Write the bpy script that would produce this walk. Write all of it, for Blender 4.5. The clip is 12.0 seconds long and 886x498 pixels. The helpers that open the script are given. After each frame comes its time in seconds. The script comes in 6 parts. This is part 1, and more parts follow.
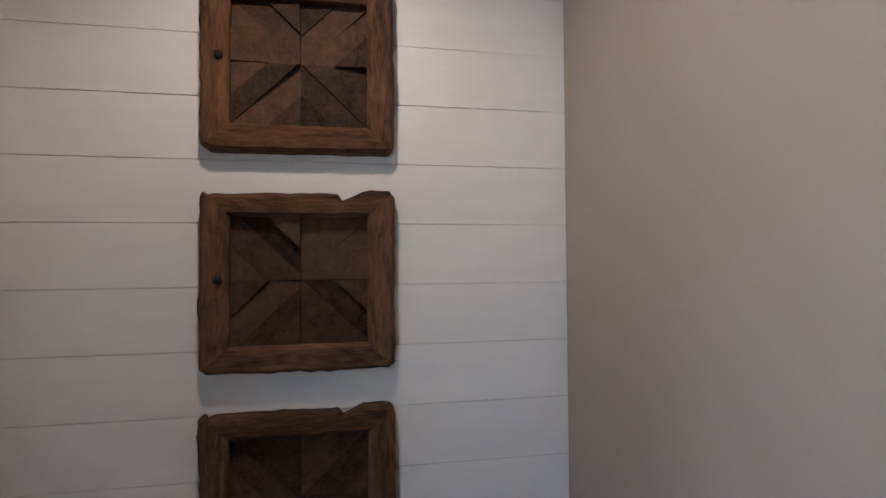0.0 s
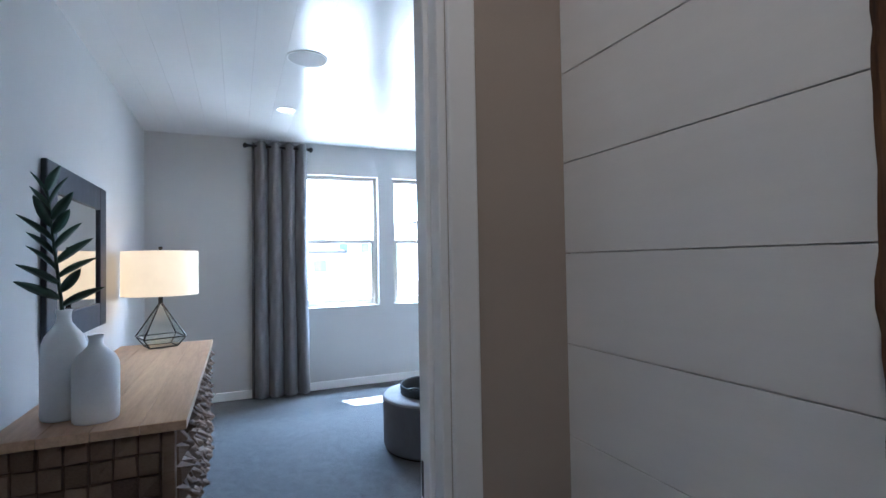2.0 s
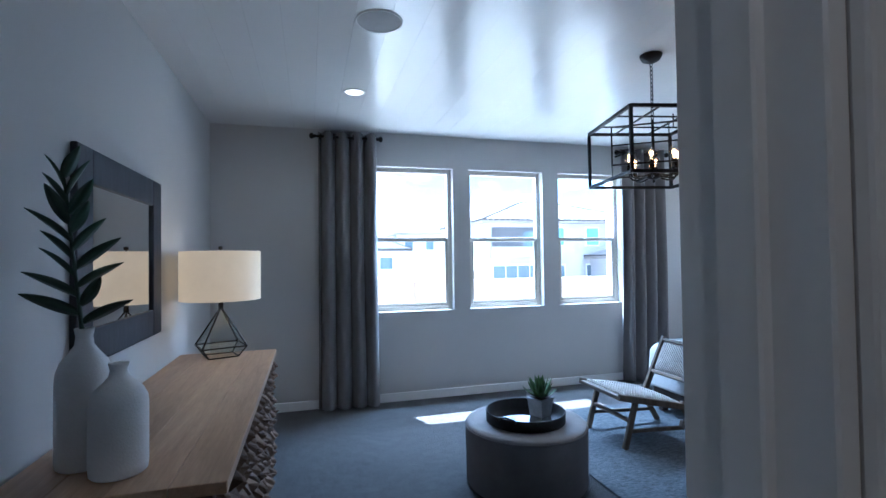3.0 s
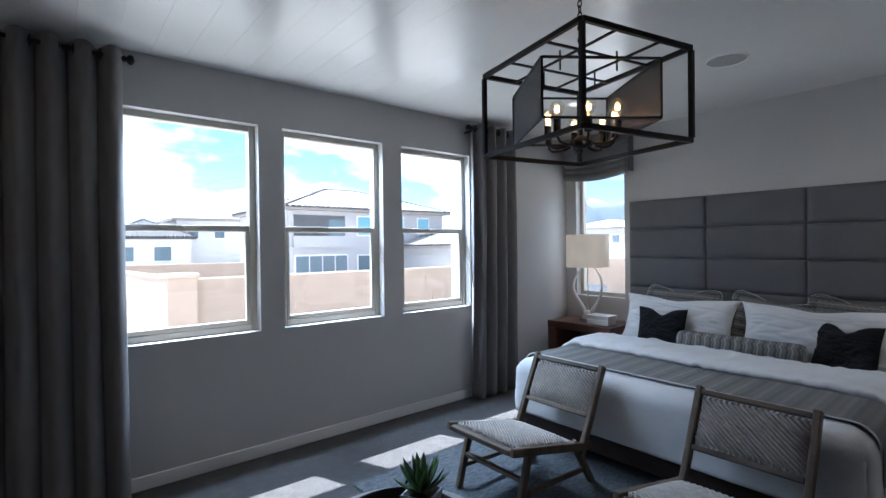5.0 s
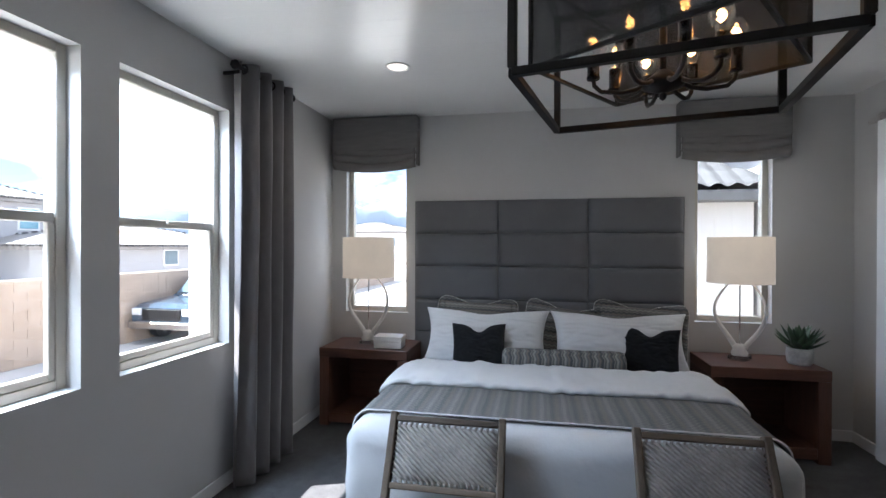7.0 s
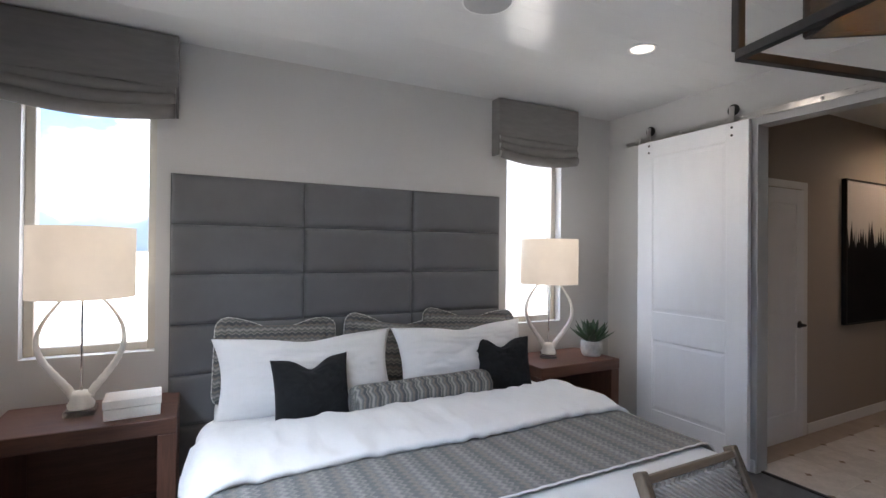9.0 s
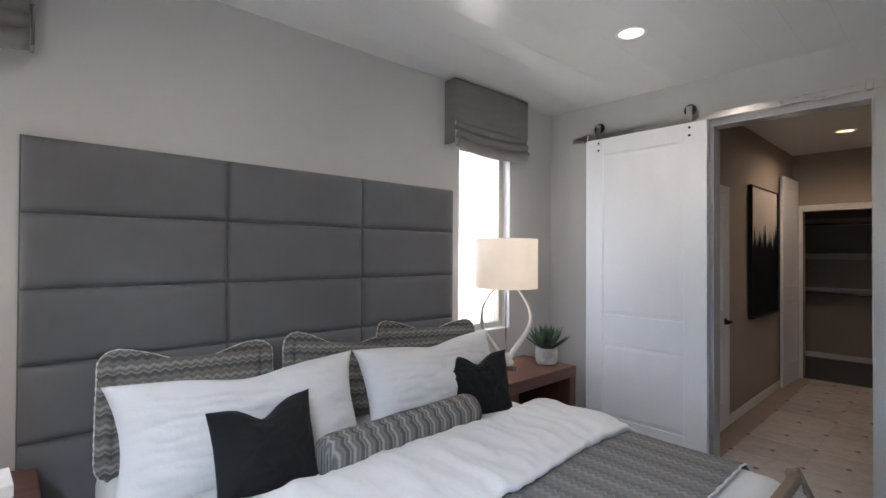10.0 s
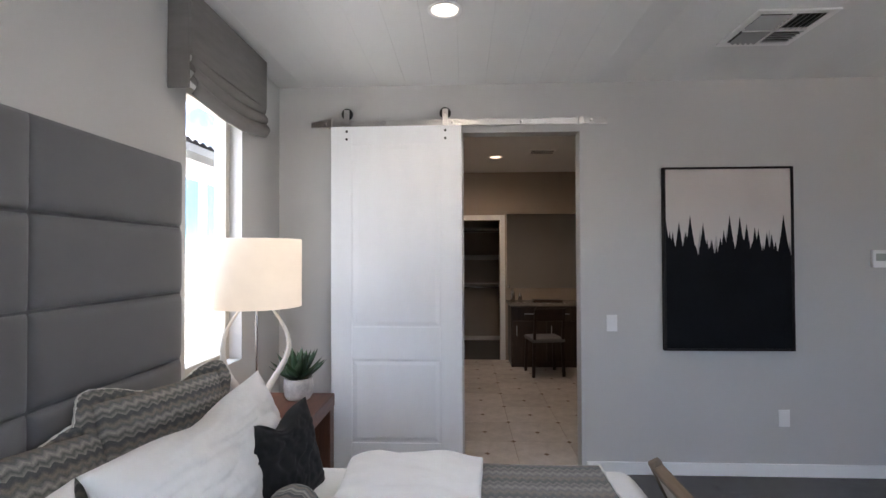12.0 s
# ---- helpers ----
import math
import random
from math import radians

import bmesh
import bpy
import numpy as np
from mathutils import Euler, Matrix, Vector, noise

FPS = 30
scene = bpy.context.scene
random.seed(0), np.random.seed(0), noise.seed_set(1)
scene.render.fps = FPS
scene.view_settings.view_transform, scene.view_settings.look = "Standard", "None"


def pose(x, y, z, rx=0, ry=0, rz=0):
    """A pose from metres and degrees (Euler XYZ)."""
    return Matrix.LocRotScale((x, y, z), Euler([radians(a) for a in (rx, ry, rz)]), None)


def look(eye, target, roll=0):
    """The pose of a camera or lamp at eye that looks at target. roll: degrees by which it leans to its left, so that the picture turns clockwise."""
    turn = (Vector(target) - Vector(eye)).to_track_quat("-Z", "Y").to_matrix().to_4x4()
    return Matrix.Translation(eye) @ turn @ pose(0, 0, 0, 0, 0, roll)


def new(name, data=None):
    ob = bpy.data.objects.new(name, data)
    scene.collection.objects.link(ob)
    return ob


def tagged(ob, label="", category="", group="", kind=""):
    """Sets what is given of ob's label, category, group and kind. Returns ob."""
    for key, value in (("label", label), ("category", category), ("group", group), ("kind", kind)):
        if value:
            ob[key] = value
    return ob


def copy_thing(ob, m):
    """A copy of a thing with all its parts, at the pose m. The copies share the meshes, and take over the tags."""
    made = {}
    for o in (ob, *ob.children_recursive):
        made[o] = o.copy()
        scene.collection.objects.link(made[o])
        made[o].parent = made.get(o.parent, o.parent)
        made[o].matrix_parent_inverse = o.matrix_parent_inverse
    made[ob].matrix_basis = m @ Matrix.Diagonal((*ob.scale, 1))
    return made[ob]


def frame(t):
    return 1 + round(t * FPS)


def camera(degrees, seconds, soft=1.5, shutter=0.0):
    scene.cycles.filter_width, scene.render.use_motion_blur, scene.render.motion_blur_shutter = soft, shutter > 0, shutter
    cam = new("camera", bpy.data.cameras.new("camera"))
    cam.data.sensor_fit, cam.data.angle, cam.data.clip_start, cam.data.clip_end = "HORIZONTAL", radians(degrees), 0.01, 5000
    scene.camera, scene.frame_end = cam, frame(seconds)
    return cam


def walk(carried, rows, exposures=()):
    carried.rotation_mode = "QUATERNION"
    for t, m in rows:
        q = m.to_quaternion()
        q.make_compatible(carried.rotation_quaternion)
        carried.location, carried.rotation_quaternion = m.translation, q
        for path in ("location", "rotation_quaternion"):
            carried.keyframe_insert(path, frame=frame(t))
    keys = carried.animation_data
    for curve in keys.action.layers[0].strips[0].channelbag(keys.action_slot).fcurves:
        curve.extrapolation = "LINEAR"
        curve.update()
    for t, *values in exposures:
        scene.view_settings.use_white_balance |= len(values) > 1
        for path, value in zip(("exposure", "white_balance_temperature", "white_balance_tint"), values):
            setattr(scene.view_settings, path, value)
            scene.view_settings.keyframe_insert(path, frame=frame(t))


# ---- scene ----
cam = camera(85.9, 12.0)
PATH = [
    (0, (-6.03, -1.233, 1.497), (-4.059, -1.568, 1.538), -0.4),
    (0.5, (-5.736, -1.308, 1.476), (-3.762, -0.988, 1.515), -0.8),
    (1, (-5.488, -1.291, 1.468), (-3.731, -0.337, 1.523), -1.2),
    (1.5, (-5.264, -1.23, 1.459), (-3.988, 0.31, 1.504), -1.3),
    (2, (-5.165, -1.039, 1.407), (-4.372, 0.796, 1.456), -1.0),
    (2.5, (-5.17, -0.711, 1.422), (-4.605, 1.207, 1.468), -0.8),
    (2.7, (-5.151, -0.599, 1.427), (-4.611, 1.327, 1.471), -0.8),
    (4.3, (-4.99, 0.373, 1.519), (-4.163, 2.193, 1.507), -0.8),
    (4.5, (-4.952, 0.515, 1.51), (-3.988, 2.268, 1.501), -0.8),
    (5, (-4.793, 0.889, 1.511), (-3.527, 2.437, 1.496), -0.7),
    (5.5, (-4.682, 1.279, 1.494), (-3.219, 2.643, 1.479), -0.6),
    (6, (-4.595, 1.649, 1.505), (-2.929, 2.757, 1.485), -0.3),
    (6.5, (-4.438, 2.092, 1.517), (-2.578, 2.827, 1.504), 0.0),
    (8.5, (-3.692, 3.177, 1.548), (-1.77, 2.623, 1.547), 0.5),
    (9, (-3.243, 3.42, 1.5), (-1.466, 2.502, 1.513), 0.5),
    (9.5, (-2.835, 3.552, 1.494), (-1.204, 2.396, 1.513), 0.4),
    (10, (-2.472, 3.607, 1.499), (-1.005, 2.248, 1.52), 0.3),
    (10.5, (-2.102, 3.51, 1.478), (-0.902, 1.91, 1.509), 0.1),
    (11, (-1.78, 3.511, 1.496), (-0.923, 1.704, 1.518), 0.0),
    (11.5, (-1.52, 3.48, 1.508), (-1.081, 1.529, 1.538), -0.1),
    (12, (-1.327, 3.381, 1.518), (-1.242, 1.383, 1.548), -0.2),
]
walk(cam, [(t, look(eye, target, roll)) for t, eye, target, roll in PATH], [(0, 4.9, 5600, 12), (0.5, 4.95, 5650, 11), (1.0, 4.75, 5450, 10), (1.5, 4.5, 5000, 10), (2.0, 4.4, 4800, 7), (2.5, 3.85, 4600, 7), (4.4, 2.45, 5100, 9), (5.0, 2.35, 5450, 11), (5.5, 2.05, 5550, 13), (6.5, 2.3, 5700, 12), (8.6, 3.1, 6050, 15), (10, 3.2, 6150, 15), (12, 3.45, 6150, 15)])

# ---- world, sun, exposure ----
SUN_WAY = Vector((0.205, -0.537, -0.91)).normalized()
world = bpy.data.worlds.new("sky")
scene.world = world
world.use_nodes = True
wt = world.node_tree
wt.nodes.clear()
sky = wt.nodes.new("ShaderNodeTexSky")
sky.sky_type = "NISHITA"
sky.sun_disc = False
sky.sun_elevation = math.asin(-SUN_WAY.z)
sky.sun_rotation = math.atan2(-SUN_WAY.x, -SUN_WAY.y)
sky.altitude = 1500
sky.dust_density, sky.ozone_density = 0.3, 3.0
tco = wt.nodes.new("ShaderNodeTexCoord")
squash = wt.nodes.new("ShaderNodeMapping")
squash.inputs["Scale"].default_value = (1, 1, 2.6)
cl = wt.nodes.new("ShaderNodeTexNoise")
cl.inputs["Scale"].default_value = 3.2
cl.inputs["Detail"].default_value = 9
cl.inputs["Roughness"].default_value = 0.56
ramp = wt.nodes.new("ShaderNodeValToRGB")
ramp.color_ramp.elements[0].position, ramp.color_ramp.elements[1].position = 0.45, 0.62
cmix = wt.nodes.new("ShaderNodeMix")
cmix.data_type = "RGBA"
cmix.inputs["B"].default_value = (14, 14.5, 15.5, 1)
back = wt.nodes.new("ShaderNodeBackground")
back.inputs["Strength"].default_value = 0.06
wout = wt.nodes.new("ShaderNodeOutputWorld")
wt.links.new(tco.outputs["Generated"], squash.inputs["Vector"])
wt.links.new(squash.outputs["Vector"], cl.inputs["Vector"])
wt.links.new(cl.outputs["Fac"], ramp.inputs["Fac"])
wt.links.new(ramp.outputs["Color"], cmix.inputs["Factor"])
wt.links.new(sky.outputs["Color"], cmix.inputs["A"])
wt.links.new(cmix.outputs["Result"], back.inputs["Color"])
wt.links.new(back.outputs["Background"], wout.inputs["Surface"])

sun_data = bpy.data.lights.new("sun", "SUN")
sun_data.energy, sun_data.angle, sun_data.color = 5.0, radians(0.5), (1.0, 0.95, 0.88)
sun = new("sun", sun_data)
sun.matrix_world = look((0, 0, 30), Vector((0, 0, 30)) + SUN_WAY)


def sky_lamp(x, y, z, tx, ty, tz, w, h, power):
    """An added area lamp at a window that stands in for the sky's light."""
    d = bpy.data.lights.new("sky_fill", "AREA")
    d.shape, d.size, d.size_y, d.energy, d.color = "RECTANGLE", w, h, power, (0.72, 0.86, 1.0)
    ob = new("sky_fill", d)
    ob.matrix_world = look((x, y, z), (tx, ty, tz))
    return ob


# Added lamps under the eaves; they brighten the room in place of sky light.
for _x in (-4.0, -3.04, -1.98):
    sky_lamp(_x, 4.395 + 0.50, 2.68, _x, 2.6, 0.35, 0.8, 0.3, 14)
for _y in (3.94, 0.87):
    sky_lamp(0.42, _y, 2.70, -1.4, _y, 0.5, 0.55, 0.25, 3)

# Added fill lamp in an assumed, unseen window opening of the hall.
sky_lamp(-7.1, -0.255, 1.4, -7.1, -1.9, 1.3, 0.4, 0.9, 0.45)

# ---- materials ----
def node(nt, kind, **inputs):
    n = nt.nodes.new(kind)
    for k, v in inputs.items():
        n.inputs[k.replace("_", " ")].default_value = v
    return n


def shade(c, k):
    return (min(c[0] * k, 1), min(c[1] * k, 1), min(c[2] * k, 1), 1)


def mat(name, col, rough=0.6, var=0.08, scale=3.0, bump=0.15, fine=160.0, dist=0.002, metal=0.0, spec=0.5, coat=0.0, stretch=(1, 1, 1), rand=0.0, sheen=0.0):
    """A surface with soft blotches at one scale and grain with relief at a finer one."""
    m = bpy.data.materials.new(name)
    m.use_nodes = True
    nt = m.node_tree
    b = nt.nodes["Principled BSDF"]
    b.inputs["Metallic"].default_value, b.inputs["Specular IOR Level"].default_value = metal, spec
    b.inputs["Coat Weight"].default_value, b.inputs["Sheen Weight"].default_value = coat, sheen
    tc = nt.nodes.new("ShaderNodeTexCoord")
    mp = node(nt, "ShaderNodeMapping", Scale=stretch)
    nt.links.new(tc.outputs["Object"], mp.inputs["Vector"])
    n1 = node(nt, "ShaderNodeTexNoise", Scale=scale, Detail=5.0, Roughness=0.6)
    n2 = node(nt, "ShaderNodeTexNoise", Scale=fine, Detail=3.0)
    nt.links.new(mp.outputs["Vector"], n1.inputs["Vector"])
    nt.links.new(mp.outputs["Vector"], n2.inputs["Vector"])
    mx = nt.nodes.new("ShaderNodeMix")
    mx.data_type = "RGBA"
    mx.inputs["A"].default_value, mx.inputs["B"].default_value = shade(col, 1 - var), shade(col, 1 + var)
    add = nt.nodes.new("ShaderNodeMath")
    add.operation = "MULTIPLY_ADD"
    add.inputs[1].default_value, add.inputs[2].default_value = 0.35, -0.17
    nt.links.new(n2.outputs["Fac"], add.inputs[0])
    tot = nt.nodes.new("ShaderNodeMath")
    nt.links.new(n1.outputs["Fac"], tot.inputs[0])
    nt.links.new(add.outputs[0], tot.inputs[1])
    last = tot.outputs[0]
    if rand:
        info = nt.nodes.new("ShaderNodeObjectInfo")
        r2 = nt.nodes.new("ShaderNodeMath")
        r2.operation = "MULTIPLY_ADD"
        r2.inputs[1].default_value, r2.inputs[2].default_value = rand, -rand / 2
        nt.links.new(info.outputs["Random"], r2.inputs[0])
        t2 = nt.nodes.new("ShaderNodeMath")
        nt.links.new(last, t2.inputs[0])
        nt.links.new(r2.outputs[0], t2.inputs[1])
        last = t2.outputs[0]
    mr = nt.nodes.new("ShaderNodeMapRange")
    mr.inputs["From Min"].default_value, mr.inputs["From Max"].default_value = 0.3, 0.7
    nt.links.new(last, mr.inputs["Value"])
    nt.links.new(mr.outputs["Result"], mx.inputs["Factor"])
    nt.links.new(mx.outputs["Result"], b.inputs["Base Color"])
    rr = nt.nodes.new("ShaderNodeMapRange")
    rr.inputs["To Min"].default_value, rr.inputs["To Max"].default_value = max(rough - 0.08, 0.02), min(rough + 0.08, 1)
    nt.links.new(n1.outputs["Fac"], rr.inputs["Value"])
    nt.links.new(rr.outputs["Result"], b.inputs["Roughness"])
    if bump:
        bp = node(nt, "ShaderNodeBump", Strength=bump, Distance=dist)
        nt.links.new(n2.outputs["Fac"], bp.inputs["Height"])
        nt.links.new(bp.outputs["Normal"], b.inputs["Normal"])
    return m


def wood(name, dark, light, rough=0.5, grain=(1, 14, 14), scale=2.5, bump=0.3, rand=0.3, spec=0.4, low=0.45, high=1.0):
    """Wood with grain along one axis (the small number in grain)."""
    m = bpy.data.materials.new(name)
    m.use_nodes = True
    nt = m.node_tree
    b = nt.nodes["Principled BSDF"]
    b.inputs["Specular IOR Level"].default_value = spec
    tc = nt.nodes.new("ShaderNodeTexCoord")
    info = nt.nodes.new("ShaderNodeObjectInfo")
    off = nt.nodes.new("ShaderNodeVectorMath")
    off.operation = "MULTIPLY_ADD"
    off.inputs[1].default_value = (1, 1, 1)
    comb = nt.nodes.new("ShaderNodeCombineXYZ")
    mul = nt.nodes.new("ShaderNodeMath")
    mul.operation = "MULTIPLY"
    mul.inputs[1].default_value = 37.0
    nt.links.new(info.outputs["Random"], mul.inputs[0])
    for k in "XYZ":
        nt.links.new(mul.outputs[0], comb.inputs[k])
    nt.links.new(tc.outputs["Object"], off.inputs[0])
    nt.links.new(comb.outputs[0], off.inputs[2])
    mp = node(nt, "ShaderNodeMapping", Scale=grain)
    nt.links.new(off.outputs[0], mp.inputs["Vector"])
    n1 = node(nt, "ShaderNodeTexNoise", Scale=scale, Detail=8.0, Roughness=0.65, Distortion=0.6)
    n2 = node(nt, "ShaderNodeTexNoise", Scale=scale * 6, Detail=4.0)
    nt.links.new(mp.outputs["Vector"], n1.inputs["Vector"])
    nt.links.new(mp.outputs["Vector"], n2.inputs["Vector"])
    s = nt.nodes.new("ShaderNodeMath")
    s.operation = "MULTIPLY_ADD"
    s.inputs[1].default_value = 0.45
    nt.links.new(n2.outputs["Fac"], s.inputs[0])
    nt.links.new(n1.outputs["Fac"], s.inputs[2])
    r2 = nt.nodes.new("ShaderNodeMath")
    r2.operation = "MULTIPLY_ADD"
    r2.inputs[1].default_value = rand
    nt.links.new(info.outputs["Random"], r2.inputs[0])
    nt.links.new(s.outputs[0], r2.inputs[2])
    rp = nt.nodes.new("ShaderNodeMapRange")
    rp.inputs["From Min"].default_value, rp.inputs["From Max"].default_value = low, high + rand
    nt.links.new(r2.outputs[0], rp.inputs["Value"])
    mx = nt.nodes.new("ShaderNodeMix")
    mx.data_type = "RGBA"
    mx.inputs["A"].default_value, mx.inputs["B"].default_value = (*dark, 1), (*light, 1)
    nt.links.new(rp.outputs["Result"], mx.inputs["Factor"])
    nt.links.new(mx.outputs["Result"], b.inputs["Base Color"])
    b.inputs["Roughness"].default_value = rough
    bp = node(nt, "ShaderNodeBump", Strength=bump, Distance=0.003)
    nt.links.new(s.outputs[0], bp.inputs["Height"])
    nt.links.new(bp.outputs["Normal"], b.inputs["Normal"])
    return m


def zigzag(name, cols, ax="X", bx="Y", period=0.05, tooth=0.03, rise=0.012, rough=0.9):
    """Woven chevron stripes: bands along ax whose edges zigzag over bx."""
    m = bpy.data.materials.new(name)
    m.use_nodes = True
    nt = m.node_tree
    b = nt.nodes["Principled BSDF"]
    b.inputs["Roughness"].default_value, b.inputs["Specular IOR Level"].default_value = rough, 0.2
    tc = nt.nodes.new("ShaderNodeTexCoord")
    wob = node(nt, "ShaderNodeTexNoise", Scale=9.0, Detail=2.0)
    nt.links.new(tc.outputs["Object"], wob.inputs["Vector"])
    sep = nt.nodes.new("ShaderNodeSeparateXYZ")
    nt.links.new(tc.outputs["Object"], sep.inputs[0])

    def op(kind, a, bb, c=None):
        n = nt.nodes.new("ShaderNodeMath")
        n.operation = kind
        for i, v in enumerate((a, bb, c)):
            if v is None:
                continue
            if isinstance(v, (int, float)):
                n.inputs[i].default_value = v
            else:
                nt.links.new(v, n.inputs[i])
        return n.outputs[0]
    tri = op("PINGPONG", sep.outputs[bx], tooth)
    v = op("MULTIPLY_ADD", tri, rise / tooth, sep.outputs[ax])
    v = op("MULTIPLY_ADD", wob.outputs["Fac"], 0.012, v)
    fr = op("FRACT", op("DIVIDE", v, period), 0)
    rp = nt.nodes.new("ShaderNodeValToRGB")
    el = rp.color_ramp.elements
    while len(el) < len(cols):
        el.new(0.5)
    for i, c in enumerate(cols):
        el[i].position, el[i].color = i / (len(cols)), (*c, 1)
    nt.links.new(fr, rp.inputs["Fac"])
    yarn = node(nt, "ShaderNodeTexNoise", Scale=300.0, Detail=2.0)
    nt.links.new(tc.outputs["Object"], yarn.inputs["Vector"])
    hs = nt.nodes.new("ShaderNodeMix")
    hs.data_type, hs.blend_type = "RGBA", "MULTIPLY"
    hs.inputs["Factor"].default_value = 0.6
    nt.links.new(rp.outputs["Color"], hs.inputs["A"])
    yr = nt.nodes.new("ShaderNodeMapRange")
    yr.inputs["From Min"].default_value, yr.inputs["From Max"].default_value = 0.3, 0.7
    yr.inputs["To Min"].default_value, yr.inputs["To Max"].default_value = 0.55, 1.3
    nt.links.new(yarn.outputs["Fac"], yr.inputs["Value"])
    nt.links.new(yr.outputs["Result"], hs.inputs["B"])
    nt.links.new(hs.outputs["Result"], b.inputs["Base Color"])
    bp = node(nt, "ShaderNodeBump", Strength=0.6, Distance=0.004)
    nt.links.new(fr, bp.inputs["Height"])
    nt.links.new(bp.outputs["Normal"], b.inputs["Normal"])
    return m


def plain(name, col, rough=0.5, metal=0.0, emit=None, power=0.0, trans=0.0, ior=1.45, alpha=1.0):
    m = bpy.data.materials.new(name)
    m.use_nodes = True
    b = m.node_tree.nodes["Principled BSDF"]
    b.inputs["Base Color"].default_value, b.inputs["Roughness"].default_value = (*col, 1), rough
    b.inputs["Metallic"].default_value, b.inputs["Transmission Weight"].default_value, b.inputs["IOR"].default_value = metal, trans, ior
    if emit:
        b.inputs["Emission Color"].default_value, b.inputs["Emission Strength"].default_value = (*emit, 1), power
    return m


def lit_cloth(name, col, glow, power):
    """A lampshade: linen that lets its bulb's light through."""
    m = mat(name, col, 0.9, 0.05, 6, 0.3, 400, 0.001)
    b = m.node_tree.nodes["Principled BSDF"]
    b.inputs["Emission Color"].default_value, b.inputs["Emission Strength"].default_value = (*glow, 1), power
    return m


def pane_glass(name):
    """Thin clear glass: see-through, with a weak reflection."""
    m = bpy.data.materials.new(name)
    m.use_nodes = True
    nt = m.node_tree
    nt.nodes.remove(nt.nodes["Principled BSDF"])
    out = nt.nodes["Material Output"]
    tr, gl, mx = (nt.nodes.new("ShaderNode" + k) for k in ("BsdfTransparent", "BsdfGlossy", "MixShader"))
    gl.inputs["Roughness"].default_value = 0.01
    tr.inputs["Color"].default_value = (0.95, 0.97, 0.97, 1)
    mx.inputs[0].default_value = 0.05
    nt.links.new(tr.outputs[0], mx.inputs[1])
    nt.links.new(gl.outputs[0], mx.inputs[2])
    nt.links.new(mx.outputs[0], out.inputs["Surface"])
    return m


WALL = mat("wall_paint", (0.52, 0.512, 0.50), 0.75, 0.03, 1.2, 0.25, 260, 0.0012)
HALLPAINT = mat("hall_paint", (0.37, 0.315, 0.262), 0.75, 0.03, 1.2, 0.25, 260, 0.0012)
SHIPLAP = mat("shiplap_paint", (0.76, 0.745, 0.72), 0.5, 0.03, 2.0, 0.15, 90, 0.001, stretch=(1, 1, 8), rand=0.2)
CEIL = mat("ceiling_gloss_paint", (0.80, 0.80, 0.79), 0.22, 0.02, 1.5, 0.05, 120, 0.0006)
TRIM = mat("trim_paint", (0.80, 0.80, 0.79), 0.42, 0.02, 3, 0.06, 90, 0.0006)
DOORW = mat("door_paint", (0.82, 0.83, 0.85), 0.38, 0.02, 2, 0.08, 70, 0.0008, stretch=(4, 4, 1))
VINYL = mat("window_vinyl", (0.52, 0.485, 0.42), 0.45, 0.03, 5, 0.05, 120, 0.0006)
CARPET = mat("carpet", (0.082, 0.081, 0.082), 0.97, 0.3, 14, 0.9, 420, 0.008, spec=0.1, sheen=0.2)
RUG = mat("rug_weave", (0.15, 0.165, 0.18), 0.97, 0.45, 30, 0.9, 260, 0.008, spec=0.1, stretch=(1, 3, 1))
GLASS = pane_glass("window_glass")
BLACK = mat("black_iron", (0.016, 0.0145, 0.014), 0.5, 0.3, 20, 0.15, 160, 0.0008, spec=0.22)
DRAPE = mat("drape_linen", (0.14, 0.13, 0.128), 0.85, 0.12, 6, 0.5, 500, 0.001, stretch=(6, 1, 1), sheen=0.3)
SHADEGREY = mat("shade_linen", (0.20, 0.19, 0.182), 0.9, 0.1, 5, 0.5, 420, 0.001, stretch=(1, 1, 5))
HEADB = mat("headboard_cloth", (0.122, 0.123, 0.127), 0.85, 0.08, 4, 0.5, 600, 0.001, sheen=0.2)
LINEN = mat("white_linen", (0.64, 0.635, 0.63), 0.85, 0.03, 4, 0.4, 14, 0.014, sheen=0.1)
CHARC = mat("charcoal_cloth", (0.013, 0.0135, 0.0145), 0.9, 0.2, 8, 0.5, 500, 0.001, spec=0.2, sheen=0.05)
CHEV = zigzag("chevron_weave", [(0.25, 0.24, 0.22), (0.15, 0.152, 0.148), (0.27, 0.262, 0.245), (0.17, 0.172, 0.17), (0.22, 0.198, 0.175), (0.14, 0.144, 0.142)], "Y", "X", 0.12, 0.016, 0.020)
CHEVZ = zigzag("chevron_sham", [(0.26, 0.25, 0.225), (0.10, 0.105, 0.10), (0.30, 0.285, 0.26), (0.125, 0.13, 0.13), (0.20, 0.175, 0.15), (0.085, 0.09, 0.09)], "Z", "X", 0.075, 0.02, 0.012)
WALNUT = wood("walnut", (0.045, 0.02, 0.013), (0.17, 0.075, 0.048), 0.42, (12, 1, 12))

# ---- builders ----
def link(name, bm, material, parent=None, label="", smooth=False):
    me = bpy.data.meshes.new(name)
    bm.to_mesh(me)
    bm.free()
    for m in (material if isinstance(material, (list, tuple)) else [material]):
        me.materials.append(m)
    if smooth:
        for p in me.polygons:
            p.use_smooth = True
    ob = new(name, me)
    if parent is not None:
        ob.parent = parent
    if label:
        ob["label"] = label
    return ob


def part(name, bm, material, parent, label="", smooth=False):
    return link(name, bm, material, parent, label, smooth)


